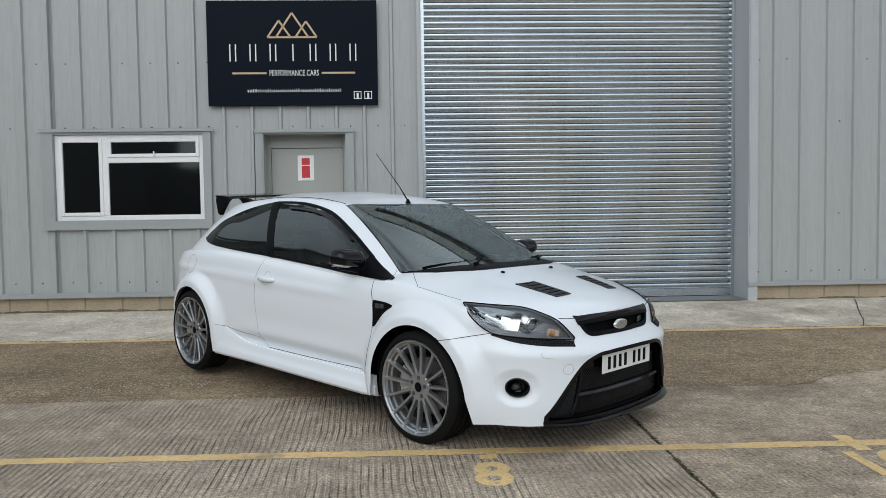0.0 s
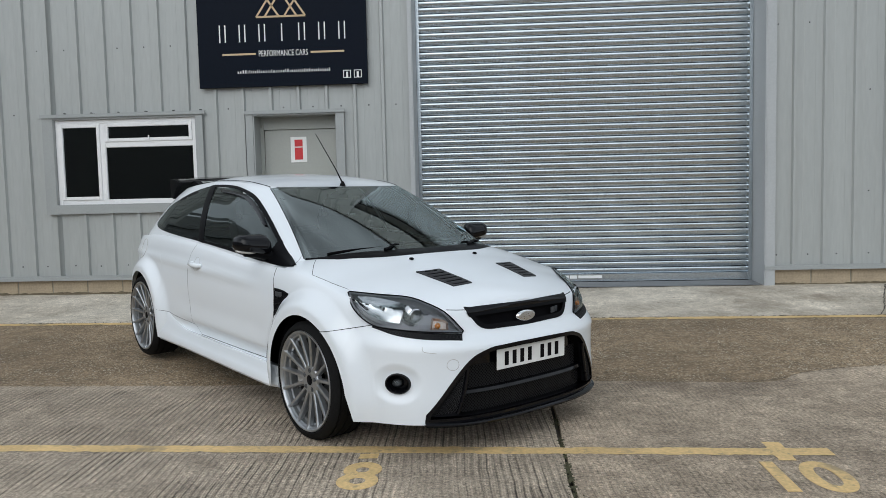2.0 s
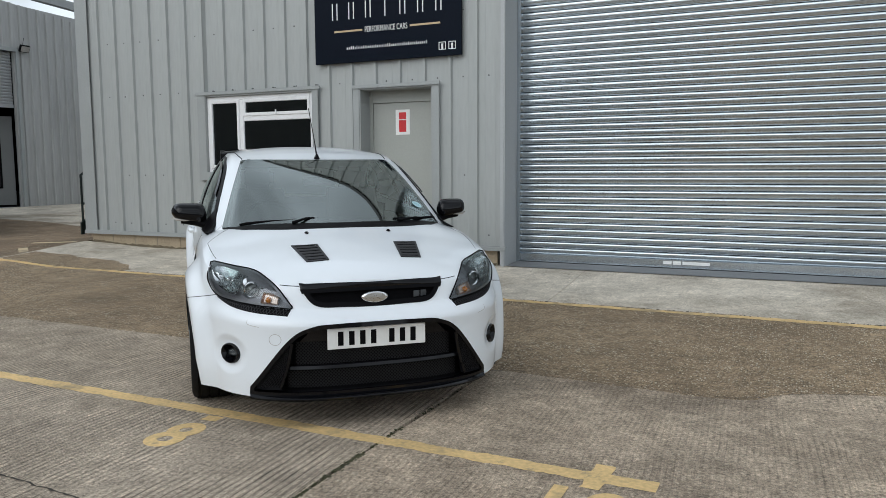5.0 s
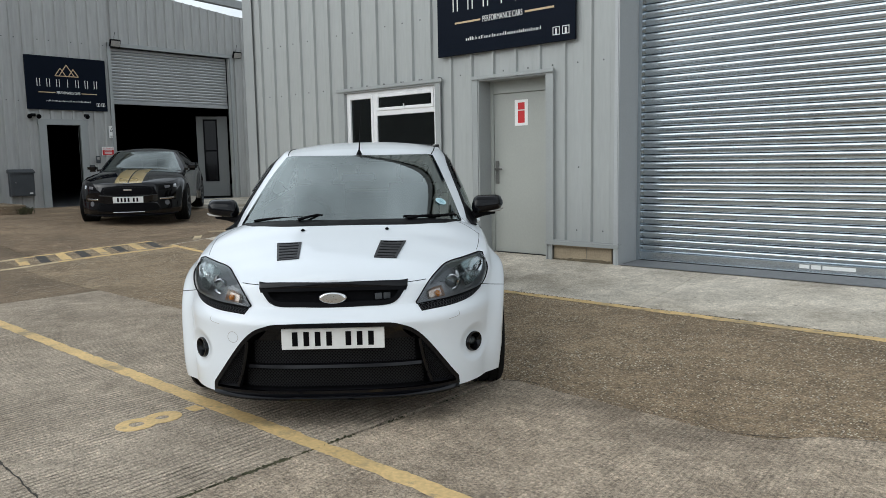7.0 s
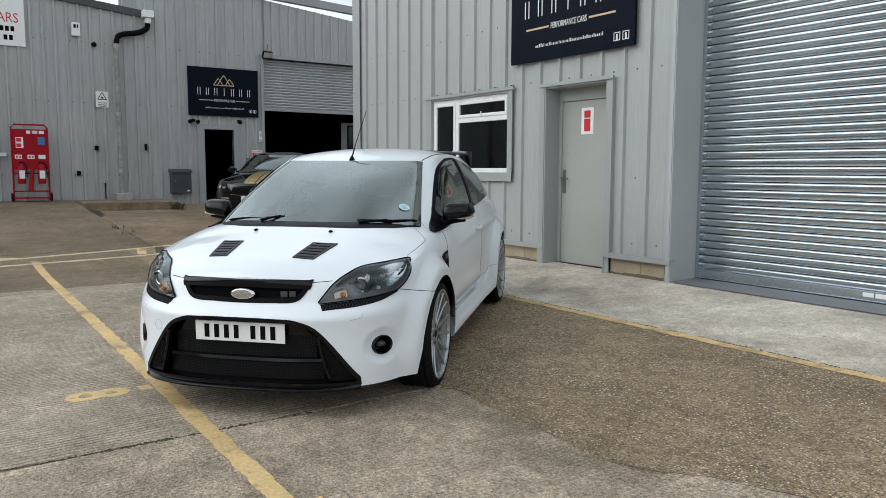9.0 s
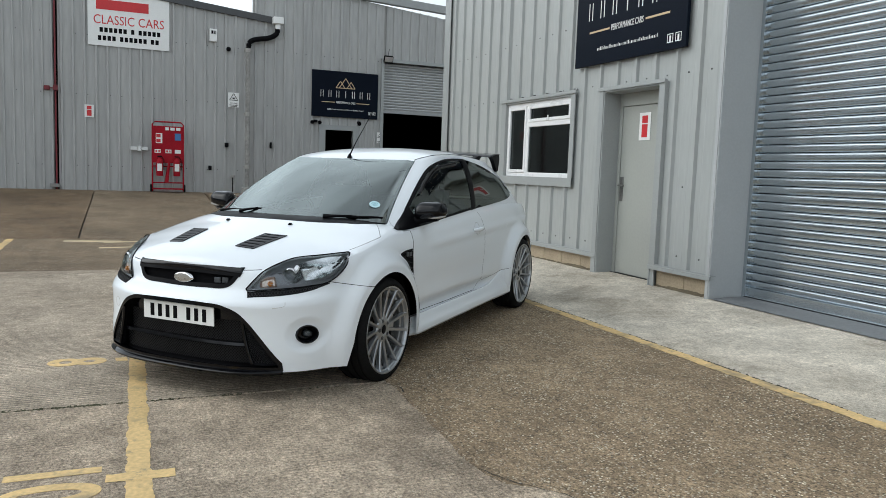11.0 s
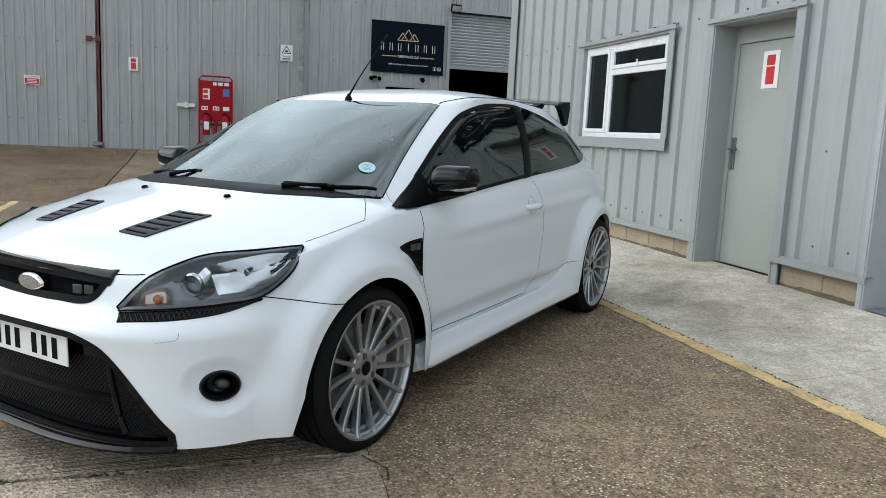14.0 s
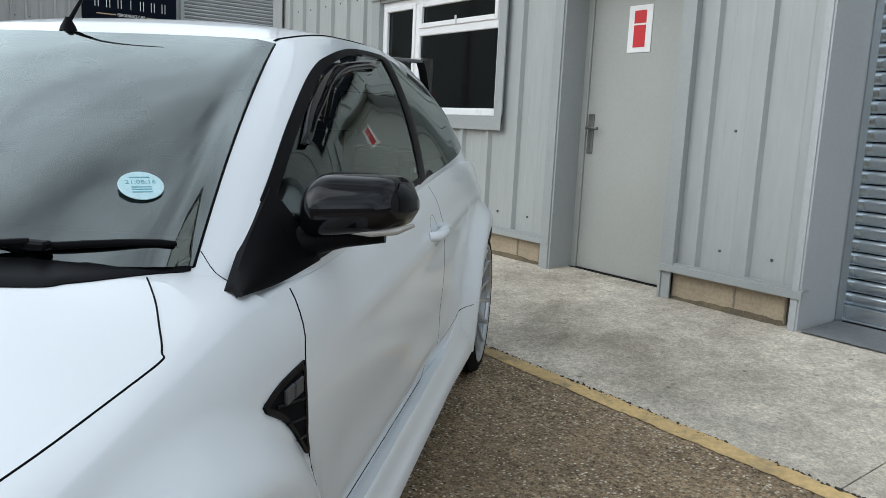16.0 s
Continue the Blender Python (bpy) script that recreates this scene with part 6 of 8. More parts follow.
STRIP_HIGH = [(0.710, -0.376, 0.762), (0.729, -0.3, 0.758), (0.746, 0, 0.749), (0.729, 0.3, 0.758), (0.710, 0.376, 0.762)]
part("bonnet_strip", skin.patch(STRIP_LOW, STRIP_HIGH, (0.8, 0, 0.6), 36, 5, 0.007, 0.012), M_GLOSSBLACK, car, "black strip along the bonnet edge", None, 38)
badge_q, _ = skin.on((0.85, 0, 0.68), F, 0.004)
bm = bmesh.new()
for r, dx in ((1.0, 0.0),):
    lathe(bm, [(0.0, 0.012), (0.75, 0.011), (0.93, 0.008), (1.0, 0.0), (0.98, -0.012)], 40, "x")
part("badge", bm, M_CHROME, car, "plain oval chrome badge", Matrix.Translation(badge_q) @ Matrix.Diagonal((1, 0.072, 0.032, 1)), 40)
bm = bmesh.new()
lathe(bm, [(0.0, 0.0135), (0.8, 0.0115)], 40, "x")
part("badge_field", bm, M_ALU, car, "pale oval badge field", Matrix.Translation(badge_q) @ Matrix.Diagonal((1, 0.069, 0.0305, 1)))
rsq, _ = skin.on((0.84, 0.25, 0.685), F, -0.010)
part("letter_badge", boxes((-0.003, 0.003, -0.04, -0.004, -0.016, 0.016), (-0.003, 0.003, 0.004, 0.04, -0.016, 0.016), bevel=0.002), M_POST, car, "plain dark badge blocks", Matrix.Translation(rsq) @ pose(0, 0, 0, 0, 0, 18))

# lower intake with splitter
ink = holder("lower_intake", "", "")
ink.parent = car
part("surround", skin.band(INTAKE_LOW, INTAKE_HIGH, F, 0.02, 90, 4, 0.003, 0.06), M_GLOSSBLACK, ink, "black intake surround", None, 38)
part("backing", skin.patch(INTAKE_LOW, INTAKE_HIGH, F, 50, 14, -0.12, 0.004), M_DARK, ink, "", None, 38)
UP_LOW = [(0.88, -0.40, 0.47), (0.89, -0.2, 0.472), (0.89, 0, 0.472), (0.89, 0.2, 0.472), (0.88, 0.40, 0.47)]
UP_HIGH = [(0.88, -0.315, 0.548), (0.89, -0.2, 0.56), (0.89, 0, 0.564), (0.89, 0.2, 0.56), (0.88, 0.315, 0.548)]
part("plate_panel", skin.patch(UP_LOW, UP_HIGH, F, 30, 6, -0.05, 0.01, False), M_GLOSSBLACK, ink, "gloss black panel behind the plate", None, 38)
bm = bmesh.new()
honeycomb(bm, -0.42, 0.42, 0.355, 0.47, 0.017, 0.0045, lambda y, z, d: skin.on((0.88, y, z), F, -0.05)[0])
part("mesh", bm, M_MESHGRILLE, ink, "black woven mesh of the middle opening")
bm = bmesh.new()
honeycomb(bm, -0.46, 0.46, 0.235, 0.325, 0.017, 0.0045, lambda y, z, d: skin.on((0.88, y, z), F, -0.045)[0])
part("mesh", bm, M_MESHGRILLE, ink, "black woven mesh of the low opening")
bm = bmesh.new()
rows = []
for i in range(31):
    y = -0.45 + 0.90 * i / 30
    q, nrm = skin.on((0.88, y, 0.34), F, 0)
    rows.append([bm.verts.new((q.x + dx, y, 0.34 + dz)) for dx, dz in ((-0.06, 0.014), (-0.022, 0.012), (-0.018, -0.004), (-0.06, -0.012))])
grid_faces(bm, rows, True)
part("cross_bar", bm, M_GLOSSBLACK, ink, "black bar across the intake", None, 40)
for sd in (1, -1):
    low = [(0.87, 0.485 * sd, 0.238), (0.86, 0.55 * sd, 0.236), (0.84, 0.612 * sd, 0.236)]
    high = [(0.88, 0.435 * sd, 0.475), (0.87, 0.475 * sd, 0.435), (0.84, 0.612 * sd, 0.25)]
    part("side_mesh", skin.patch(low, high, F, 14, 12, -0.02, 0.01), M_BLACK, ink, "black mesh side panel", None, 38)
    pa, pb = spline(low, 9), spline(high, 9)
    bm = bmesh.new()
    for i in range(9):
        for j in range(9):
            corner = lambda di, dj: skin.on(pa[i + di].lerp(pb[i + di], (j + dj) / 9), F, -0.012)[0]
            tube(bm, [corner(0, 0), corner(1, 1)], 0.0016, 4, False)
            tube(bm, [corner(0, 1), corner(1, 0)], 0.0016, 4, False)
    part("side_lattice", bm, M_MESHGRILLE, ink, "black diamond lattice of the side panel")
    bm = bmesh.new()
    tube(bm, [skin.on(p, F, -0.004)[0] for p in spline([(0.88, 0.432 * sd, 0.475), (0.88, 0.44 * sd, 0.42), (0.88, 0.46 * sd, 0.33), (0.87, 0.488 * sd, 0.244)], 16)], 0.010, 8)
    part("side_bar", bm, M_GLOSSBLACK, ink, "", None, 50)
bm = bmesh.new()
rows = []
for i in range(41):
    y = -0.63 + 1.26 * i / 40
    q, nrm = skin.on((0.88, y, 0.235), F, 0)
    e = abs(y / 0.63)
    out_ = 0.018 * (1 - e ** 6)
    rows.append([bm.verts.new((q.x + dx, y * (1 + dx * 0.2), z)) for dx, z in ((-0.25, 0.195), (-0.02, 0.190), (out_ + 0.012, 0.186), (out_ + 0.016, 0.196), (out_ + 0.006, 0.204), (-0.006, 0.214), (-0.25, 0.216))])
grid_faces(bm, rows, True)
bm.faces.new(rows[0])
bm.faces.new(rows[-1])
part("splitter", bm, M_GLOSSBLACK, car, "gloss black front splitter", None, 40)
# plate with plain bars
pl = holder("number_plate", "", "")
pl.parent = car
pl.matrix_basis = pose(0.826, 0, 0.486, 0, 0, 0)
part("plate", boxes((-0.006, 0.0, -0.256, 0.256, -0.0535, 0.0535), bevel=0.002), M_PLATE, pl, "white plate with plain dark bars")
for y in [-0.205 + 0.0565 * k for k in range(4)] + [0.06 + 0.0565 * k for k in range(3)]:
    part("bar", boxes((0.0002, 0.0015, y + 0.002, y + 0.030, -0.036, 0.036)), M_BLACK, pl)

# fog lamps
for sd in (1, -1):
    q, nrm = FOG[sd]
    m4 = Matrix.Translation(q - nrm * (FOG_DEPTH - 0.003)) @ nrm.to_track_quat("X", "Z").to_matrix().to_4x4() @ Matrix.Diagonal(FOG_OVAL)
    fog = holder("fog_lamp", "", "")
    fog.parent, fog.matrix_basis = car, m4
    bm = bmesh.new()
    lathe(bm, [(0.082, -0.03), (0.082, 0.004), (0.077, 0.010), (0.070, 0.009), (0.056, -0.012), (0.046, -0.035), (0.0, -0.04)], 36, "x")
    part("ring", bm, M_GLOSSBLACK, fog, "gloss black fog lamp ring", None, 40)
    bm = bmesh.new()
    lathe(bm, [(0.0, -0.012), (0.02, -0.014), (0.033, -0.02), (0.034, -0.03)], 28, "x")
    part("glass", bm, M_GLASS_LAMP, fog, "", pose(0, 0, 0, 0, 0, -22 * sd), 60)
    bm = bmesh.new()
    lathe(bm, [(0.0, -0.034), (0.02, -0.032), (0.034, -0.024)], 28, "x")
    part("reflector", bm, M_POST, fog, "", pose(0, 0, 0, 0, 0, -22 * sd), 60)

# bonnet: vents, washer jets, wipers
HOOD_OUT = (0.15, 0, 1)
for sd in (1, -1):
    vt = holder("bonnet_vent", "", "")
    vt.parent = car
    lo = [(0.565, 0.196 * sd, 0.85), (0.561, 0.252 * sd, 0.85), (0.552, 0.313 * sd, 0.85)]
    hi = [(0.315, 0.219 * sd, 0.9), (0.307, 0.289 * sd, 0.9), (0.287, 0.360 * sd, 0.9)]
    part("frame", skin.band(lo, hi, HOOD_OUT, 0.012, 20, 10, 0.006, 0.012), M_VENT, vt, "satin black vent frame", None, 38)
    part("backing", skin.patch(lo, hi, HOOD_OUT, 8, 8, 0.0025, 0.003), M_DARK, vt)
    for k in range(5):
        t0, t1 = 0.10 + k * 0.175, 0.10 + k * 0.175 + 0.11
        mixp = lambda t: [tuple(Vector(a).lerp(Vector(b), t)) for a, b in zip(lo, hi)]
        part("slat", skin.patch(mixp(t0), mixp(t1), HOOD_OUT, 8, 2, 0.0075, 0.007), M_VENT, vt, "", None, 38)
    q, nrm = skin.on((0.095, 0.245 * sd, 0.95), U, 0)
    bm = bmesh.new()
    box(bm, -0.014, 0.014, -0.011, 0.011, -0.004, 0.012, 0.005, 2)
    part("washer_jet", bm, M_BLACK, car, "", Matrix.Translation(q))
COWL_HALF = [(0.0, 0.35, 0.965), (-0.115, 0.567, 0.953), (-0.162, 0.609, 0.951), (-0.215, 0.643, 0.949), (-0.33, 0.70, 0.95)]
COWL_LOW = flip(COWL_HALF)[::-1] + [(0.03, 0, 0.97)] + COWL_HALF
COWL_HIGH = [(p[0] - 0.055 - 0.115 * (1 - (p[1] / 0.7) ** 2), p[1] * 0.97, p[2] + 0.045) for p in COWL_LOW]
part("scuttle", skin.patch(COWL_LOW, COWL_HIGH, (0.4, 0, 0.9), 60, 6, 0.0045, 0.02), M_BLACK, car, "black plastic scuttle panel", None, 38)
for root, pts in (((-0.09, -0.30, 0.97), [(-0.24, -0.60, 0.97), (-0.165, -0.336, 0.99), (-0.158, -0.03, 1.0), (-0.153, 0.30, 0.99)]), ((-0.10, 0.36, 0.97), [(-0.138, 0.335, 0.985), (-0.212, 0.51, 0.985), (-0.334, 0.665, 0.985)])):
    arm = holder("wiper", "", "")
    arm.parent = car
    line = [skin.on(p, SCREEN_OUT, 0.014)[0] for p in spline(pts, 20)]
    bm = bmesh.new()
    tube(bm, line, [0.0045] + [0.0062] * 19 + [0.0045], 8)
    tube(bm, [p - Vector((0.004, 0, 0.008)) for p in line], 0.003, 6)
    part("blade", bm, M_BLACK, arm, "", None, 50)
    mid = line[len(line) // 2]
    bm = bmesh.new()
    box(bm, mid.x - 0.010, mid.x + 0.012, mid.y - 0.03, mid.y + 0.03, mid.z - 0.004, mid.z + 0.010, 0.004)
    part("clip", bm, M_BLACK, arm)
    bm = bmesh.new()
    rt = skin.on(root, U, 0.012)[0]
    tube(bm, [rt, rt.lerp(mid, 0.5) + Vector((0.010, 0, 0.006)), mid + Vector((0.004, 0, 0.008))], [0.011, 0.0075, 0.006], 8)
    part("arm", bm, M_BLACK, arm, "", None, 50)

# shut lines
def shut_line(name, pts, out, r, n):
    part(name, skin.gap(pts, out, r, n), M_DARK, car, "thin dark panel gap")


for f, sd in ((lambda p: p, 1), (flip, -1)):
    o = f([L])[0]
    shut_line("door_gap", f([(-0.45, 0.83, 0.896), (-0.442, 0.86, 0.86), (-0.435, 0.875, 0.82), (-0.42, 0.88, 0.785), (-0.405, 0.88, 0.70), (-0.405, 0.88, 0.6), (-0.41, 0.88, 0.45), (-0.425, 0.88, 0.335)]), o, 0.0024, 60)
    shut_line("sill_gap", f([(-0.425, 0.88, 0.335), (-1.0, 0.88, 0.325), (-1.6, 0.88, 0.32)]), o, 0.0022, 40)
    shut_line("door_gap", f([(-1.66, 0.85, 0.955), (-1.72, 0.87, 0.85), (-1.735, 0.88, 0.7), (-1.71, 0.88, 0.5), (-1.66, 0.88, 0.37), (-1.6, 0.88, 0.32)]), o, 0.0015, 40)
    shut_line("bumper_gap", f([(0.452, 0.78, 0.678), (0.36, 0.86, 0.657), (0.26, 0.9, 0.635), (0.17, 0.92, 0.62)]), o, 0.0022, 20)
    shut_line("skirt_gap", f([(-1.67, 0.88, 0.385), (-1.95, 0.88, 0.40), (-2.25, 0.88, 0.425)]), o, 0.0016, 20)
    shut_line("bonnet_gap", f([(0.225, 0.752, 0.813), (0.1, 0.775, 0.845), (-0.07, 0.795, 0.885), (-0.10, 0.786, 0.893), (-0.15, 0.752, 0.91), (-0.20, 0.718, 0.93), (-0.255, 0.672, 0.945)]), (0, 0.35 * sd, 1), 0.0019, 60)
    shut_line("pillar_gap", f([(-0.375, 0.70, 0.97), (-0.36, 0.735, 0.945), (-0.365, 0.765, 0.93)]), (0.3, 0.6 * sd, 0.6), 0.0014, 14)
    shut_line("bonnet_gap", f([(0.66, 0.468, 0.722), (0.69, 0.425, 0.735), (0.715, 0.375, 0.744)]), (0.5, 0, 0.8), 0.0026, 14)
    shut_line("roof_channel", f([(-1.10, 0.525, 1.37), (-1.3, 0.545, 1.4), (-1.8, 0.55, 1.4), (-2.4, 0.54, 1.36)]), (0, 0.2 * sd, 1), 0.004, 30)
# fuel flap, tow cover, washer covers
bm = bmesh.new()
lp = [skin.on((-2.72 + 0.075 * math.cos(t), -0.8, 0.86 + 0.075 * math.sin(t)), R_, 0.0)[0] for t in [2 * math.pi * k / 40 for k in range(41)]]
tube(bm, lp, 0.0022, 6)
part("fuel_flap_gap", bm, M_PIPE, car)
bm = bmesh.new()
lp = [skin.on((0.84, -0.508 + 0.028 * math.cos(t), 0.492 + 0.028 * math.sin(t)), F, 0.0)[0] for t in [2 * math.pi * k / 30 for k in range(31)]]
tube(bm, lp, 0.0012, 6)
part("tow_eye_gap", bm, M_PIPE, car)
for sd in (1, -1):
    bm = bmesh.new()
    tube(bm, [skin.on(p, (0.8, 0.5 * sd, 0), 0.0)[0] for p in spline([(0.66, 0.615 * sd, 0.585), (0.65, 0.60 * sd, 0.563), (0.68, 0.545 * sd, 0.553)], 12)], 0.0012, 6)
    part("washer_cover_gap", bm, M_PIPE, car)

# door handles, side vents, skirts
for sd in (1, -1):
    o = (0, sd, 0)
    q, _ = skin.on((-1.575, 0.88 * sd, 0.825), o, 0)
    hd = holder("door_handle", "", "")
    hd.parent = car
    bm = bmesh.new()
    tube(bm, [(q.x - 0.085, q.y - 0.002 * sd, q.z), (q.x - 0.07, q.y + 0.022 * sd, q.z), (q.x, q.y + 0.03 * sd, q.z - 0.002), (q.x + 0.07, q.y + 0.022 * sd, q.z - 0.006), (q.x + 0.09, q.y - 0.002 * sd, q.z - 0.006)], [0.014, 0.017, 0.018, 0.017, 0.014], 10)
    part("grip", bm, M_PAINT, hd, "", None, 60)
    bm = bmesh.new()
    tube(bm, [skin.on((q.x + 0.048 * math.cos(t), 0.9 * sd, q.z + 0.048 * math.sin(t)), o, -0.0004)[0] for t in [2 * math.pi * k / 36 for k in range(37)]], 0.0013, 6)
    part("recess_gap", bm, M_PIPE, hd)
    bm = bmesh.new()
    box(bm, q.x - 0.088, q.x - 0.072, q.y + 0.012 * sd - 0.006, q.y + 0.012 * sd + 0.006, q.z - 0.008, q.z + 0.008, 0.002)
    part("lock_cap", bm, M_BLACK, hd)
    sv = holder("side_vent", "", "")
    sv.parent = car
    lo = [(-0.398, 0.9 * sd, 0.628), (-0.378, 0.9 * sd, 0.632), (-0.31, 0.9 * sd, 0.71), (-0.238, 0.9 * sd, 0.757)]
    hi = [(-0.408, 0.9 * sd, 0.784), (-0.35, 0.9 * sd, 0.783), (-0.29, 0.9 * sd, 0.779), (-0.234, 0.9 * sd, 0.768)]
    part("frame", skin.band(lo, hi, o, 0.010, 24, 10, 0.004), M_BLACK, sv, "black vent frame", None, 38)
    part("backing", skin.patch(lo, hi, o, 12, 8, 0.002, 0.004), M_DARK, sv, "", None, 38)
    for k in range(3):
        z = 0.655 + 0.033 * k
        pts = [skin.on((x, 0.9 * sd, z + (x + 0.4) * 0.25), o, 0.004)[0] for x in (-0.385, -0.36, -0.335 + 0.03 * k)]
        bm = bmesh.new()
        tube(bm, pts, 0.003, 6)
        part("slat", bm, M_BLACK, sv)
    q, _ = skin.on((-0.345, 0.9 * sd, 0.752), o, 0.005)
    part("badge_block", boxes((-0.038, -0.003, -0.003, 0.003, -0.014, 0.014), (0.003, 0.038, -0.003, 0.003, -0.012, 0.016), bevel=0.002), M_POST, sv, "plain dark badge blocks", Matrix.Translation(q))
    # side skirt
    bm = bmesh.new()
    rows = []
    for i in range(41):
        x = -0.385 - (2.255 - 0.385) * i / 40
        e = smooth01((x + 2.26) / 0.5)
        k = smooth01((-0.37 - x) / 0.12)
        kick = 0.11 * (1 - smooth01((x + 2.26) / 0.55)) ** 1.4
        ytop, yout = 0.866, 0.868 + (0.035 + 0.012 * (1 - e)) * k
        zt = 0.325 + kick
        rows.append([bm.verts.new((x, y * sd, z)) for y, z in ((0.80, zt - 0.02), (ytop + 0.002, zt), (ytop + 0.010, zt - 0.012), (ytop + 0.012, 0.285 + kick * 0.6), (yout - 0.008, 0.258 + kick * 0.25), (yout, 0.243), (yout, 0.212), (yout - 0.012, 0.196), (0.80, 0.19))])
    grid_faces(bm, rows)
    bm.faces.new(rows[0])
    bm.faces.new(rows[-1])
    part("side_skirt", bm, M_PAINT, car, "white moulded side skirt", None, 35)

# rear: spoiler, rear screen, lamps, bumper diffuser
sp = holder("rear_spoiler", "", "")
sp.parent, sp.matrix_basis = car, pose(0.15, 0, 0)
bm = bmesh.new()
rows = []
for i in range(31):
    y = -0.60 + 1.2 * i / 30
    arch_ = 0.02 * (1 - (y / 0.6) ** 2)
    rows.append([bm.verts.new((-2.80 + dx - 0.03 * (1 - (y / 0.6) ** 2), y, 1.395 + arch_ + dz)) for dx, dz in ((0.12, -0.008), (0.1, 0.006), (0.0, 0.014), (-0.1, 0.024), (-0.12, 0.02), (-0.1, 0.006), (0.0, -0.006))])
grid_faces(bm, rows, True)
bm.faces.new(rows[0])
bm.faces.new(rows[-1])
part("blade", bm, M_GLOSSBLACK, sp, "black spoiler blade", None, 40)
for sd in (1, -1):
    bm = bmesh.new()
    prism(bm, ((-2.68, 1.39), (-2.79, 1.415), (-2.875, 1.418), (-2.89, 1.375), (-2.86, 1.27), (-2.83, 1.255), (-2.78, 1.31), (-2.73, 1.36)), 0.035, lambda u, v, d: (u, sd * (0.575 + d), v))
    part("end_plate", bm, M_BLACK, sp, "black spoiler end plate")
    bm = bmesh.new()
    prism(bm, ((-2.50, 1.36), (-2.66, 1.40), (-2.74, 1.40), (-2.66, 1.35), (-2.58, 1.32)), 0.05, lambda u, v, d: (u, sd * (0.44 + d), v))
    part("strut", bm, M_BLACK, sp, "black spoiler strut")
    part("tail_lamp", skin.patch([(-3.42, 0.50 * sd, 0.8), (-3.38, 0.58 * sd, 0.8), (-3.3, 0.65 * sd, 0.82)], [(-3.3, 0.48 * sd, 0.95), (-3.3, 0.54 * sd, 0.95), (-3.25, 0.6 * sd, 0.94)], (-1, 0.2 * sd, 0), 8, 10, 0.004, 0.01), M_RED, car, "red tail lamp", None, 40)
part("rear_screen", skin.patch([(-3.3, -0.6, 1.0), (-3.35, 0, 1.0), (-3.3, 0.6, 1.0)], [(-2.9, -0.5, 1.27), (-2.92, 0, 1.28), (-2.9, 0.5, 1.27)], (-0.8, 0, 0.6), 20, 8, 0.004, 0.01), M_GLOSSBLACK, car, "dark rear screen", None, 40)
# aerial
bm = bmesh.new()
aq, _ = skin.on((-1.03, 0.0, 1.4), U, 0)
lathe(bm, [(0.022, 0.0), (0.018, 0.012), (0.008, 0.03), (0.006, 0.035)], 16, "z")
ad = Vector((-0.36, 0.0, 0.36))
tube(bm, [(0, 0, 0.02), (ad.x * 0.25, 0, 0.02 + ad.z * 0.28), (ad.x, 0, 0.02 + ad.z)], [0.0062, 0.0035, 0.0024], 8)
part("aerial", bm, M_BLACK, car, "black whip aerial", Matrix.Translation(aq), 50)

# wheels
for nm, x, sd in (("front_wheel", 0.0, 1), ("front_wheel", 0.0, -1), ("rear_wheel", -2.64, 1), ("rear_wheel", -2.64, -1)):
    wheel(nm, car, pose(x, 0.795 * sd, 0.322, 0, 13 if sd > 0 else 4, 0), 0.3235, 0.266, 0.235, 15, M_RIM, sd)
# wheel wells and floor
for x in (0.0, -2.64):
    for sd in (1, -1):
        bm = bmesh.new()
        rows = []
        for k in range(25):
            t = math.pi * (k / 24 * 1.2 - 0.1)
            rows.append([bm.verts.new((x + 0.375 * math.cos(t), y * sd, 0.322 + 0.375 * math.sin(t))) for y in (0.50, 0.70, 0.865)])
        grid_faces(bm, rows)
        bm.faces.new([r[0] for r in rows])
        part("wheel_liner", bm, M_DARK, car, "black wheel arch liner")
bm = bmesh.new()
rows = []
for X in span(-3.1, 0.70, 0.1):
    y = 0.80 * min(1, max(0.05, 1 - max(0, (X + 0.1) / 0.95)) ** 0.5) if X > -0.1 else 0.80
    if abs(X) < 0.40 or X < -2.2:
        y = min(y, 0.50)
    rows.append([bm.verts.new((X, s * y, 0.20)) for s in (-1, -0.5, 0, 0.5, 1)])
grid_faces(bm, rows)
part("underbody", bm, M_DARK, car)

# inside of the car
cab = holder("cabin", "", "")
cab.parent = car
part("cabin_floor", boxes((-2.9, -0.2, -0.70, 0.70, 0.28, 0.34)), M_DARK, cab)
bm = bmesh.new()
for sd in (1, -1):
    box(bm, -2.0, -0.42, 0.76 * sd - 0.03, 0.76 * sd + 0.03, 0.34, 0.90)
    box(bm, -2.9, -2.0, 0.72 * sd - 0.03, 0.72 * sd + 0.03, 0.34, 0.96)
part("door_trim", bm, M_BLACK, cab)
bm = bmesh.new()
rows = []
for i in range(25):
    y = -0.72 + 1.44 * i / 24
    hump = 0.03 * math.exp(-((y + 0.37) / 0.2) ** 2)
    q = -0.16 - 0.30 * (abs(y) / 0.72) ** 2.4
    rows.append([bm.verts.new((x, y, z)) for x, z in ((q - 0.02, 0.86), (q - 0.05, 0.925), (-0.55, 0.945 + hump), (-0.66, 0.93 + hump), (-0.70, 0.84), (-0.66, 0.62), (-0.58, 0.5))])
grid_faces(bm, rows)
part("dashboard", bm, M_BLACK, cab, "dark grey dashboard", None, 45)
bm = bmesh.new()
rg = []
for k in range(37):
    t = 2 * math.pi * k / 36
    rg.append((0.0, 0.185 * math.cos(t), 0.185 * math.sin(t)))
tube(bm, rg, 0.015, 8, False)
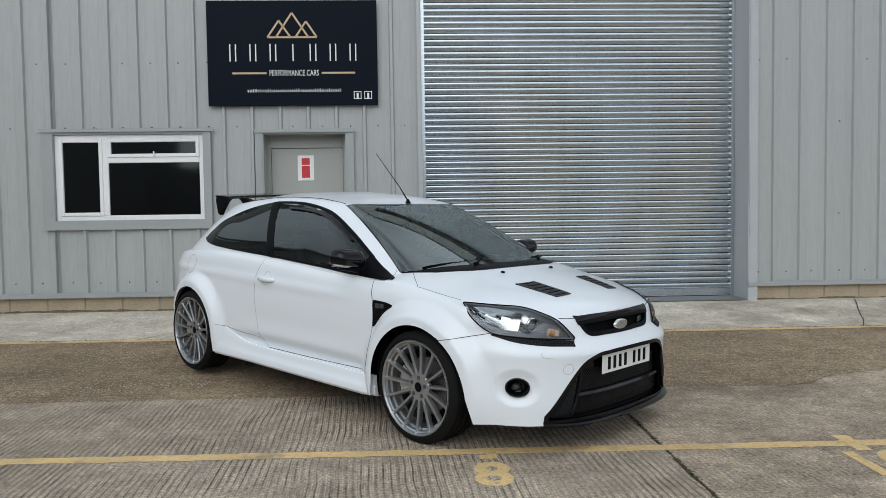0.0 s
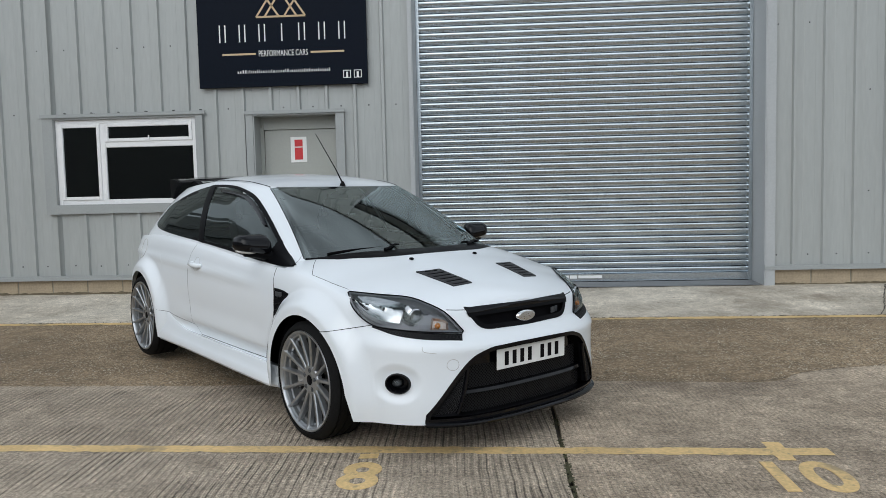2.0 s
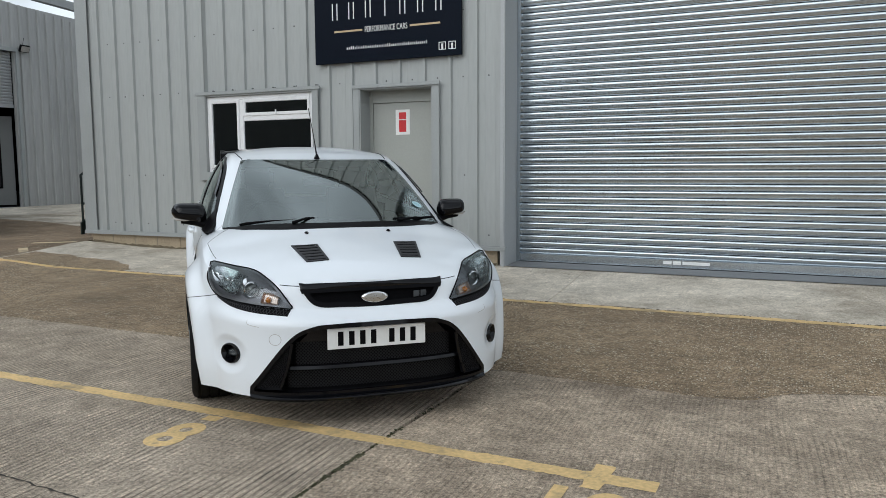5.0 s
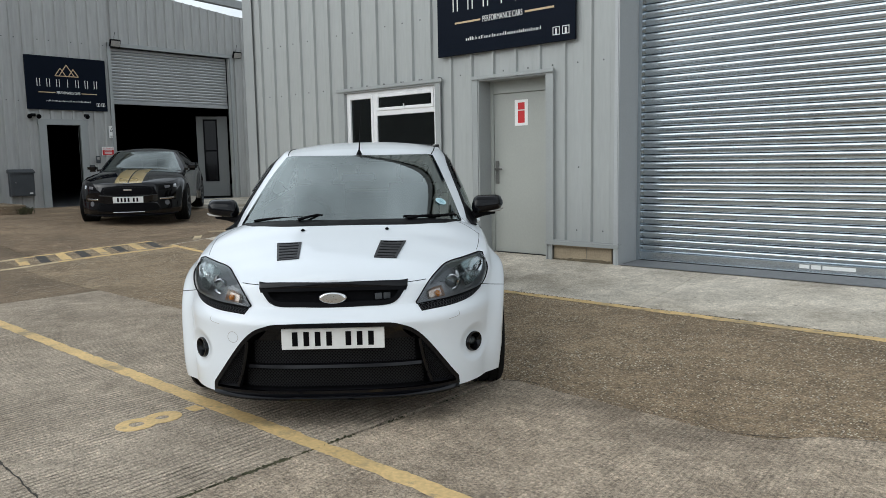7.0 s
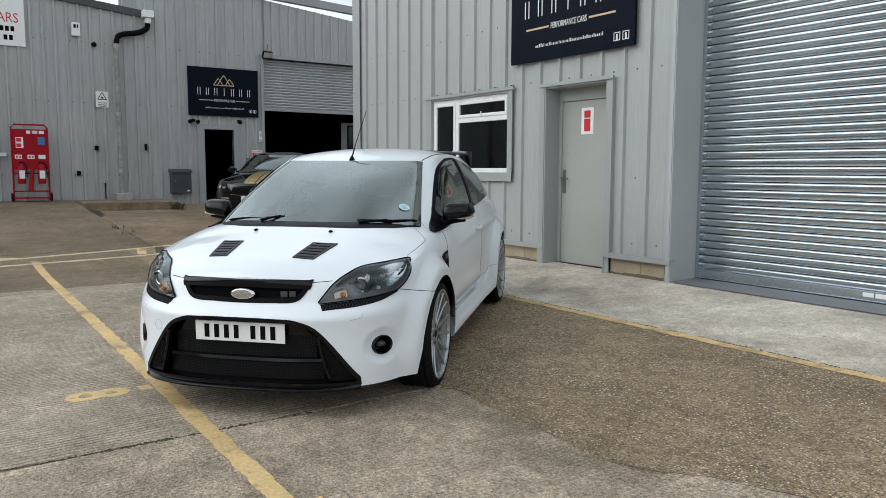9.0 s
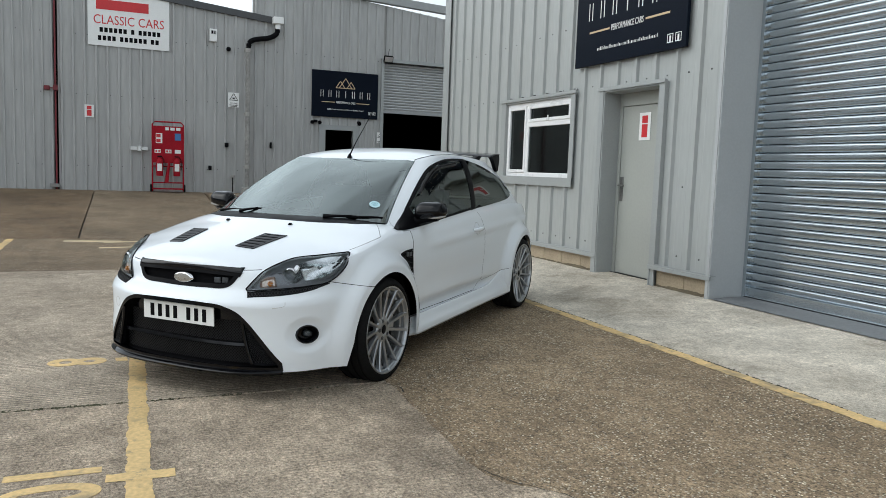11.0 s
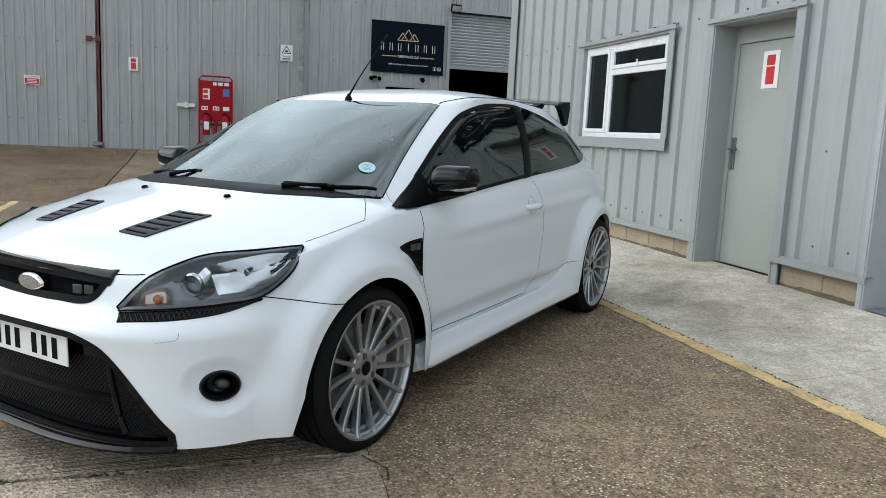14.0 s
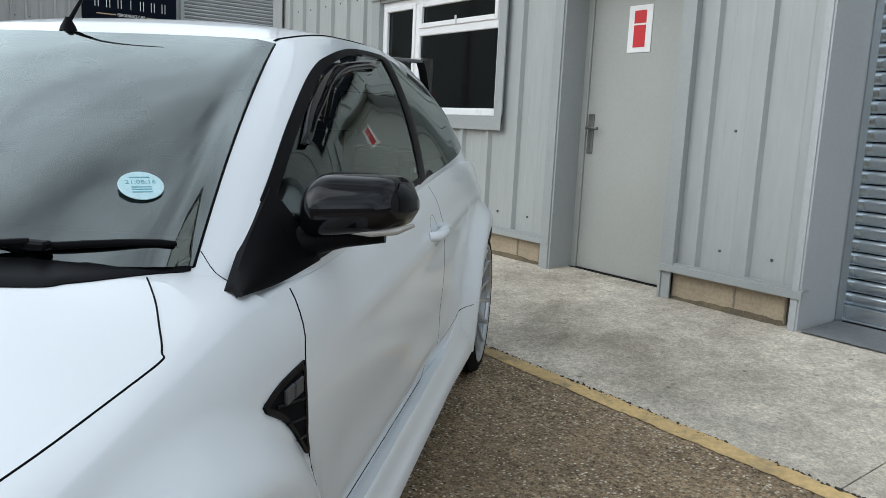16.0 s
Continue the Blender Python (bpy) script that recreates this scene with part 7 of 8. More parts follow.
for t in (0.1, math.pi - 0.1, -math.pi / 2):
    tube(bm, [(0.02, 0, 0), (0.0, 0.18 * math.cos(t), 0.18 * math.sin(t))], 0.014, 6)
lathe(bm, [(0.0, -0.02), (0.06, -0.012), (0.065, 0.03)], 20, "x")
part("steering_wheel", bm, M_BLACK, cab, "", pose(-0.80, -0.37, 0.90, 0, -25, 0), 50)
for sd, x in ((1, -1.35), (-1, -1.35)):
    seat = bmesh.new()
    box(seat, x - 0.1, x + 0.42, 0.37 * sd - 0.25, 0.37 * sd + 0.25, 0.42, 0.58, 0.05, 3)
    me_rows = []
    for i in range(9):
        v = i / 8
        hw = 0.24 - 0.05 * v
        cx, cz = x - 0.02 - 0.30 * v, 0.52 + 0.60 * v
        me_rows.append([seat.verts.new((cx + dx, 0.37 * sd + dy * hw, cz)) for dx, dy in ((0.09, -1), (0.05, -0.6), (0.04, 0), (0.05, 0.6), (0.09, 1), (-0.04, 1), (-0.06, 0), (-0.04, -1))])
    grid_faces(seat, me_rows, True)
    seat.faces.new(me_rows[-1])
    box(seat, x - 0.41, x - 0.30, 0.37 * sd - 0.13, 0.37 * sd + 0.13, 1.12, 1.29, 0.04, 3)
    part("front_seat", seat, M_SEAT, cab, "dark bucket seat with headrest", None, 50)
bm = bmesh.new()
box(bm, -2.3, -1.85, -0.6, 0.6, 0.42, 0.56, 0.05, 2)
box(bm, -2.5, -2.32, -0.6, 0.6, 0.5, 1.0, 0.05, 2)
part("rear_seat", bm, M_SEAT, cab, "dark rear bench")
part("parcel_shelf", boxes((-3.1, -2.45, -0.62, 0.62, 0.95, 0.97)), M_BLACK, cab)
mq, _ = skin.on((-0.8, 0, 1.30), SCREEN_OUT, -0.03)
bm = bmesh.new()
box(bm, -0.02, 0.02, -0.12, 0.12, -0.035, 0.03, 0.012, 2)
tube(bm, [(0, 0, 0.02), (0.05, 0, 0.07)], 0.012, 8)
part("rear_view_mirror", bm, M_BLACK, cab, "", Matrix.Translation(mq + Vector((-0.10, 0, -0.055))))
bm = bmesh.new()
mb = [skin.on((x, y, z), SCREEN_OUT, -0.004)[0] for x, y, z in ((-0.97, -0.10, 1.345), (-0.97, 0.10, 1.345), (-0.86, 0.06, 1.28), (-0.86, -0.06, 1.28))]
bm.faces.new([bm.verts.new(p) for p in mb])
part("sensor_patch", bm, M_BLACK, cab)
dq, dn = skin.on((-0.425, 0.570, 1.040), SCREEN_OUT, 0.0085)
bm = bmesh.new()
lathe(bm, [(0.0, 0.001), (0.036, 0.001), (0.037, 0.0)], 30, "z")
part("paper_disc", bm, M_STICKER, car, "pale blue round paper disc on the windscreen", Matrix.Translation(dq) @ dn.to_track_quat("Z", "Y").to_matrix().to_4x4())
disc_m = Matrix.Translation(dq + dn * 0.0012) @ dn.to_track_quat("Z", "Y").to_matrix().to_4x4()
letters("21:08:16", 0.0145, M_PRINT, car, disc_m @ pose(0, 0.008, 0), "date_print", 0.0003)
for z_ in (0.019, -0.006, -0.012, -0.019):
    part("print_bar", boxes((-0.016, 0.016, z_, z_ + 0.0022, 0, 0.0006)), M_PRINT, car, "dark teal print on the paper disc", disc_m)
body_bm.free()
roof_bm.free()


# ---------- fittings of the far units ----------
wall_x = FAR_X + 0.03
# verge trims and gutters
bm = bmesh.new()
prism(bm, ((-6.0, verge_l(-4) + 0.04), (8.02, verge_l(8.02) + 0.03), (8.02, verge_l(8.02) - 0.13), (-6.0, verge_l(-4) - 0.12)), 0.16, lambda u, v, d: (FAR_X - 0.08 + d * 1.0, u, v))
thing("verge_trim", bm, M_ROOF, "dark sloping verge gutter of the older far unit", "trim", "", "structure")
bm = bmesh.new()
prism(bm, ((7.42, verge_r(7.42) + 0.06), (40, max(verge_r(40), 4.6)), (40, max(verge_r(40), 4.6) - 0.2), (7.42, verge_r(7.42) - 0.14)), 0.18, lambda u, v, d: (FAR_X - 0.06 + d, u, v))
thing("verge_fascia", bm, M_FASCIA, "pale grey sloping roof fascia of the far unit", "trim", "", "structure")
thing("far_roof", boxes((FAR_X - 14, FAR_X - 0.08, -30, 7.4, 5.0, 5.1), (FAR_X - 14, FAR_X - 0.08, 7.42, 40, 4.5, 4.6)), M_ROOF, "plain roof of the far units", "roof", "", "structure")
# the workshop's lack of light is put into this near-black wall colour
thing("far_back_walls", boxes((FAR_X - 14.1, FAR_X - 14, -30, 40, 0, 5.0), (FAR_X - 14, FAR_X - 0.1, 7.46, 7.52, 0.38, 4.5), (FAR_X - 14, FAR_X - 0.1, 24, 24.1, 0.38, 4.5), (FAR_X - 14, FAR_X - 0.1, 7.52, 24, 4.3, 4.4), (FAR_X - 14, FAR_X - 0.1, -30, -29.9, 0, 5.0)), M_DARK, "inner walls of the far workshop, coloured near-black for the unlit room", "wall", "", "structure")
thing("far_floor", boxes((FAR_X - 14, FAR_X, 7.5, 24, 0.2, 0.385)), M_GREYPAINT, "grey workshop floor inside the far unit", "floor", "", "structure")

# half-open roller shutter
g2 = holder("roller_shutter", "half-open galvanised roller shutter of the far unit", "roller shutter", pose(0, 0, 0))
zz = 2.96
bm = bmesh.new()
rows = []
for u, v in ((0.010, -0.003), (0.0, 0.003), (-0.006, 0.014), (-0.012, 0.034), (-0.013, 0.048), (-0.009, 0.060), (0.0, 0.068), (0.010, 0.071)):
    rows.append([bm.verts.new((-u, y, v)) for y in (GAR[0] + 0.02, GAR[1] - 0.02)])
grid_faces(bm, rows)
slat2 = finish("slat", bm, M_STEEL_DULL, 60)
while zz < GAR[3] - 0.02:
    ob = new("slat", slat2)
    ob.parent = g2
    ob.matrix_basis = pose(FAR_X - 0.12, 0, zz)
    zz += SLAT
part("bottom_rail", boxes((FAR_X - 0.15, FAR_X - 0.09, GAR[0] + 0.02, GAR[1] - 0.02, 2.87, 2.96), bevel=0.004), M_STEEL_DULL, g2)
bm = bmesh.new()
for y in (GAR[0] - 0.10, GAR[1] + 0.02):
    box(bm, FAR_X - 0.14, FAR_X + 0.054, y, y + 0.08, 0.38, GAR[3] + 0.08)
box(bm, FAR_X - 0.14, FAR_X + 0.058, GAR[0] - 0.1, GAR[1] + 0.1, GAR[3], GAR[3] + 0.09)
thing("garage_frame", bm, M_TRIM, "grey metal frame round the open garage door", "trim", "", "structure")
bm = bmesh.new()
for y in (FD[0] - 0.17, FD[1]):
    box(bm, FAR_X - 0.1, FAR_X + 0.054, y, y + 0.17, 0.36, 2.44)
box(bm, FAR_X - 0.1, FAR_X + 0.058, FD[0] - 0.19, FD[1] + 0.19, FD[3], 2.45)
thing("far_door_frame", bm, M_TRIM, "light grey metal lining of the open side door", "trim", "", "structure")

# inner partition with a tall dark glazed slot
pn = holder("partition_door", "grey panel door with tall dark glazing standing open", "door", pose(-14.92, 14.42, 0, 0, 0, -32) @ pose(14.92, -14.42, 0))
PX = -14.92
part("panel", boxes((PX - 0.05, PX, 13.58, 13.76, 0.44, 2.68), (PX - 0.05, PX, 14.14, 14.42, 0.44, 2.68), (PX - 0.05, PX, 13.76, 14.14, 0.44, 0.86), (PX - 0.05, PX, 13.76, 14.14, 2.6, 2.68)), M_PARTITION, pn)
part("glazing", boxes((PX - 0.03, PX - 0.02, 13.8, 14.1, 0.9, 2.56)), M_GLOSSBLACK, pn, "tall dark glass")
part("glazing_frame", boxes((PX - 0.01, PX + 0.012, 13.76, 13.80, 0.86, 2.6), (PX - 0.01, PX + 0.012, 14.10, 14.14, 0.86, 2.6), (PX - 0.01, PX + 0.012, 13.80, 14.10, 0.86, 0.9), (PX - 0.01, PX + 0.012, 13.80, 14.10, 2.56, 2.6), (PX - 0.01, PX + 0.012, 13.80, 14.10, 1.7, 1.74)), M_BLACK, pn)
part("foot", boxes((PX - 0.05, PX + 0.01, 13.58, 14.42, 0.385, 0.44)), M_BLACK, pn)


def flood_lamp(y, z):
    f = holder("flood_lamp", "black outdoor floodlight on the cladding", "lamp", pose(wall_x + 0.02, y, z), "floodlights")
    bm = bmesh.new()
    box(bm, 0.06, 0.13, -0.13, 0.13, -0.09, 0.09, 0.012)
    part("housing", bm, M_BLACK, f, "", pose(0, 0, 0, 0, 25, 0))
    part("glass", boxes((0.13, 0.136, -0.11, 0.11, -0.07, 0.07)), M_PIPE, f, "pale lamp glass", pose(0, 0, 0, 0, 25, 0))
    bm = bmesh.new()
    tube(bm, [(0, 0, 0.02), (0.05, 0, 0.05), (0.08, 0, 0.0)], 0.014, 8)
    tube(bm, [(0, 0.02, 0.05), (0.03, 0.02, 0.16), (0.02, 0.05, 0.24)], 0.006, 6)
    part("bracket", bm, M_BLACK, f)


flood_lamp(11.06, 4.36)
flood_lamp(14.5, 4.38)


def twin_spot(y, z, two):
    f = holder("security_light", "small black security light above the side door", "lamp", pose(wall_x, y, z), "security lights")
    part("base", boxes((0.0, 0.06, -0.05, 0.05, -0.035, 0.035), bevel=0.008), M_BLACK, f)
    for sd in ((-1, 1) if two else (1,)):
        bm = bmesh.new()
        lathe(bm, [(0.025, 0.03), (0.05, 0.08), (0.053, 0.11), (0.0, 0.105)], 16, "x")
        part("head", bm, M_BLACK, f, "", pose(0.0, 0.10 * sd if two else 0.0, 0.0, 0, 20, 0), 40)


twin_spot(9.08, 2.53, True)
twin_spot(10.28, 2.55, False)

# rainwater hopper and downpipe
hp = holder("downpipe", "grey rainwater downpipe with black bend and pale hopper", "downpipe", pose(0, 0, 0))
part("hopper", boxes((wall_x, wall_x + 0.24, 7.9, 8.16, 4.93, 5.10), (wall_x + 0.05, wall_x + 0.19, 7.97, 8.09, 4.80, 4.93), bevel=0.01), M_WHITE, hp, "pale plastic hopper")
bm = bmesh.new()
tube(bm, spline([(wall_x + 0.12, 8.03, 4.82), (wall_x + 0.12, 8.0, 4.68), (wall_x + 0.12, 7.8, 4.56), (wall_x + 0.12, 7.5, 4.50), (wall_x + 0.12, 7.34, 4.42), (wall_x + 0.12, 7.29, 4.25)], 24), 0.065, 12)
part("bend", bm, M_BLACK, hp, "black swan-neck bend", None, 50)
bm = bmesh.new()
tube(bm, [(wall_x + 0.12, 7.29, 4.30), (wall_x + 0.12, 7.29, 0.5)], 0.058, 12)
part("pipe", bm, M_DOWNPIPE, hp, "weathered grey pipe", None, 50)
for z in (4.2, 2.6, 1.25):
    bm = bmesh.new()
    lathe(bm, [(0.058, -0.05), (0.07, -0.05), (0.07, 0.05), (0.058, 0.05)], 16, "z", True)
    box(bm, -0.12, -0.06, -0.09, 0.09, -0.02, 0.02)
    part("collar", bm, M_PIPE, hp, "", pose(wall_x + 0.12, 7.29, z), 50)
part("shoe", boxes((wall_x + 0.02, wall_x + 0.26, 7.16, 7.5, 0.48, 0.72), bevel=0.02), M_PIPE, hp, "stained gully box")

# raised concrete edge below the pipe, with weeds
bm = bmesh.new()
box(bm, FAR_X, -12.95, 6.22, 8.25, 0.05, 0.56, 0.02)
thing("concrete_kerb", bm, M_YARD, "stained raised concrete edge at the foot of the wall", "kerb", "", "structure")


def weed(x, y, n, h, seed):
    r = random.Random(seed)
    bm = bmesh.new()
    for k in range(n):
        a, l_ = r.uniform(0, 6.28), h * r.uniform(0.5, 1.2)
        bx, by = x + r.uniform(-0.1, 0.1), y + r.uniform(-0.16, 0.16)
        z0 = ground_z(bx, by)
        dx, dy = math.cos(a), math.sin(a)
        w = 0.006
        p = [(bx - dy * w, by + dx * w, z0 - 0.02), (bx + dy * w, by - dx * w, z0 - 0.02), (bx + dx * l_ * 0.4 + dy * w, by + dy * l_ * 0.4 - dx * w, z0 + l_ * 0.75), (bx + dx * l_ * 0.8, by + dy * l_ * 0.8, z0 + l_), (bx + dx * l_ * 0.4 - dy * w, by + dy * l_ * 0.4 + dx * w, z0 + l_ * 0.75)]
        bm.faces.new([bm.verts.new(q) for q in p])
    thing("weed", bm, M_MOSS, "small green weed growing in a concrete joint", "weed", "weeds in the joints", "stuff")


weed(-12.85, 8.2, 40, 0.16, 1)
weed(-9.2, 6.2, 9, 0.06, 2)
weed(-8.6, 6.2, 6, 0.05, 3)
for k, (y, n_) in enumerate(((3.35, 60), (3.75, 120), (3.98, 200), (4.22, 220), (4.5, 60), (4.85, 30), (5.3, 12))):
    r = random.Random(20 + k)
    bm = bmesh.new()
    for q in range(n_):
        cx, cy = 1.515 + r.gauss(0, 0.010), y + r.gauss(0, 0.09)
        if noise.noise((cy * 13, k, 0)) < -0.1:
            continue
        bmesh.ops.create_icosphere(bm, subdivisions=1, radius=r.uniform(0.002, 0.007), matrix=Matrix.Translation((cx, cy, -0.002)) @ Matrix.Diagonal((1, 1.5, 0.7, 1)))
    thing("moss", bm, M_MOSS, "tufts of dark green moss in the slab joint", "moss", "moss in the joints", "stuff")

# dark crumbs and moss along the apron's edge
r = random.Random(77)
bm = bmesh.new()
for k in range(2600):
    x = r.uniform(-6.4, 7.0)
    if noise.noise((x * 1.7, 3, 0)) + 0.5 * noise.noise((x * 7, 9, 0)) < r.uniform(-0.45, 0.25):
        continue
    y = 8.036 - 0.0034 * (x + 6.5) + r.gauss(0, 0.006)
    q = r.uniform(0.002, 0.007)
    z = ground_z(x, y)
    ring = [bm.verts.new((x + q * 1.5 * math.cos(a + k), y + q * math.sin(a + k), z + 0.002)) for a in (0, 1.26, 2.5, 3.8, 5.0)]
    tip = bm.verts.new((x + q * r.uniform(-0.4, 0.4), y + q * r.uniform(-0.4, 0.4), z + 0.004 + q * r.uniform(0.4, 0.9)))
    for a, b in zip(ring, ring[1:] + ring[:1]):
        bm.faces.new((a, b, tip))
thing("edge_moss", bm, M_JOINT, "dark crumbs and dry moss along the apron edge", "moss", "", "stuff")


def small_sign(name, y0, y1, z0, z1, label, build):
    s_ = holder(name, label, "sign", pose(wall_x + 0.012, (y0 + y1) / 2, (z0 + z1) / 2, 0, 0, 90))
    w, h = y1 - y0, z1 - z0
    part("plate", boxes((-w / 2, w / 2, -0.004, 0, -h / 2, h / 2)), M_WHITE, s_)
    build(s_, w, h)
    return s_


def bars(s_, rows_, material):
    for a, b, c, d in rows_:
        part("bar", boxes((a, b, -0.0065, -0.004, c, d)), material, s_)


def hazard(s_, w, h, text="Warning"):
    bm = bmesh.new()
    t_ = w * 0.36
    cz = h * 0.18
    for a, b in (((-t_, cz - t_ * 0.7), (0, cz + t_ * 0.95)), ((0, cz + t_ * 0.95), (t_, cz - t_ * 0.7)), ((t_, cz - t_ * 0.7), (-t_, cz - t_ * 0.7))):
        d = Vector((b[0] - a[0], 0, b[1] - a[1])).normalized()
        n_ = Vector((-d.z, 0, d.x)) * w * 0.028
        A, B = Vector((a[0], -0.0062, a[1])), Vector((b[0], -0.0062, b[1]))
        bm.faces.new([bm.verts.new(p) for p in (A - n_, B - n_, B + n_, A + n_)])
    box(bm, -w * 0.10, w * 0.10, -0.0065, -0.0045, cz - t_ * 0.45, cz - t_ * 0.05)
    part("symbol", bm, M_BLACK, s_, "black triangle symbol")
    if text:
        letters(text, h * 0.15, M_BLACK, s_, pose(0, -0.0055, -h * 0.22, 90), "lettering", 0.0008)
    bars(s_, ((-w * 0.36, w * 0.36, -h * 0.37, -h * 0.33), (-w * 0.3, w * 0.3, -h * 0.45, -h * 0.41)), M_BLACK)


small_sign("warning_sign", 6.81, 7.09, 2.755, 3.125, "white warning sign with black triangle on grey cladding", hazard)
small_sign("warning_sign", 10.81, 10.985, 2.03, 2.32, "small white warning sign beside the garage door", lambda s_, w, h: hazard(s_, w, h, ""))


def parking(s_, w, h):
    part("field", boxes((-w * 0.46, w * 0.46, -0.006, -0.0042, -h * 0.44, h * 0.16)), M_RED, s_, "red field")
    letters("NO PARKING", h * 0.22, M_RED, s_, pose(0, -0.0055, h * 0.32, 90), "lettering", 0.0008, "CENTER", 0.95)
    for z in (0.02, -0.14, -0.3):
        part("bar", boxes((-w * 0.3, w * 0.3, -0.0075, -0.006, h * z - h * 0.03, h * z + h * 0.03)), M_WHITE, s_)


small_sign("parking_sign", 1.38, 1.69, 1.875, 2.07, "small red and white no parking sign on the big door", parking)
small_sign("parking_sign", 10.61, 10.91, 1.60, 1.81, "small red and white no parking sign by the garage", parking)
number_sign(pose(wall_x + 0.012, 3.587, 2.455, 0, 0, 90), 0.20, 0.30, "white plate with red bars on the big sliding door")


def classic(s_, w, h):
    letters("CLASSIC CARS", h * 0.235, M_RED, s_, pose(0, -0.006, -h * 0.03, 90), "lettering", 0.001, "CENTER", 0.82)
    rnd = random.Random(3)
    for z, x0 in ((-0.21, -0.36), (-0.36, -0.38)):
        x = x0 * w
        while x < -x0 * w - 0.02:
            part("bar", boxes((x, x + 0.075, -0.0065, -0.004, h * z - 0.055, h * z + 0.055)), M_BLACK, s_)
            x += 0.105 if rnd.random() > 0.18 else 0.17
    part("bar", boxes((-w * 0.4, w * 0.24, -0.0065, -0.004, h * 0.16, h * 0.34)), M_RED, s_, "plain red bar")


small_sign("business_sign", 3.575, 5.40, 4.02, 5.30, "large white sign with red and black print on cladding", classic)

# small boxes on the far wall
ab = holder("alarm_box", "white alarm box on grey cladding", "alarm box", pose(wall_x, 6.44, 4.51))
part("case", boxes((0, 0.07, -0.09, 0.09, -0.155, 0.155), bevel=0.012), M_WHITE, ab)
part("window", boxes((0.07, 0.074, -0.05, 0.0, 0.03, 0.11)), M_BLACK, ab)
part("window", boxes((0.07, 0.074, 0.02, 0.05, 0.03, 0.11)), M_BLACK, ab)
bm = bmesh.new()
bmesh.ops.create_icosphere(bm, subdivisions=2, radius=0.06, matrix=Matrix.Translation((wall_x + 0.05, 6.815, 4.2)))
thing("bell", bm, M_BLACK, "small round dark bell on the cladding", "bell", smooth=True)
for y, z, w, h in ((6.78, 1.79, 0.09, 0.11), (6.37, 1.19, 0.08, 0.11), (7.9, 1.83, 0.05, 0.16)):
    b = holder("socket_box", "small black outdoor socket box on cladding", "socket", pose(wall_x, y, z), "socket boxes")
    part("case", boxes((0, 0.07, -w / 2, w / 2, -h / 2, h / 2), bevel=0.01), M_BLACK, b)
    part("lid", boxes((0.07, 0.078, -w * 0.4, w * 0.4, -h * 0.1, h * 0.42), bevel=0.003), M_BLACK, b)
bm = bmesh.new()
tube(bm, spline([(wall_x + 0.03, 6.79, 1.74), (wall_x + 0.04, 6.85, 1.62), (wall_x + 0.03, 6.82, 1.48), (wall_x + 0.03, 6.75, 1.52)], 14), 0.006, 6)
thing("cable", bm, M_PIPE, "thin grey cable hanging from a socket box", "cable", smooth=True)
tp = holder("outside_tap", "small outside tap with a hose stub", "tap", pose(wall_x, 6.93, 0.95))
bm = bmesh.new()
tube(bm, [(0, 0, 0), (0.08, 0, 0), (0.09, 0, -0.05), (0.09, 0, -0.38)], 0.014, 8)
part("spout", bm, M_BLACK, tp, "", None, 50)
part("valve", boxes((0.02, 0.07, -0.05, 0.05, 0.0, 0.08), bevel=0.01), M_PIPE, tp)
jb = holder("junction_box", "grey steel junction box with bolt on the big door", "junction box", pose(wall_x + 0.0, 4.70, 1.61))
part("plate", boxes((0, 0.05, -0.2, 0.2, -0.045, 0.045), bevel=0.006), M_ALU, jb)
part("lock", boxes((0.05, 0.11, -0.05, 0.05, -0.07, 0.07), bevel=0.01), M_ALU, jb)
ic = holder("intercom", "small grey intercom beside the garage", "intercom", pose(wall_x, 10.5, 1.5))
part("case", boxes((0, 0.04, -0.05, 0.05, -0.09, 0.09), bevel=0.008), M_POST, ic)
part("speaker", boxes((0.04, 0.044, -0.03, 0.03, 0.0, 0.06)), M_PIPE, ic)

pb = holder("post_box", "charcoal steel post box on the grey wall", "post box", pose(wall_x + 0.01, 8.70, 0.69))
part("case", boxes((0, 0.16, -0.25, 0.25, 0, 0.52), bevel=0.008), M_POST, pb)
bm = bmesh.new()
prism(bm, ((0.0, 0.52), (0.0, 0.60), (0.05, 0.61), (0.185, 0.545), (0.185, 0.515)), 0.54, lambda u, v, d: (u, d - 0.27, v))
part("lid", bm, M_POST, pb)
part("door_edge", boxes((0.16, 0.164, -0.23, 0.23, 0.03, 0.40)), M_POST, pb)
part("label", boxes((0.164, 0.167, 0.13, 0.2, 0.05, 0.08)), M_WHITE, pb, "small white sticker")
part("lock", boxes((0.164, 0.172, -0.16, -0.14, 0.30, 0.32)), M_ALU, pb)

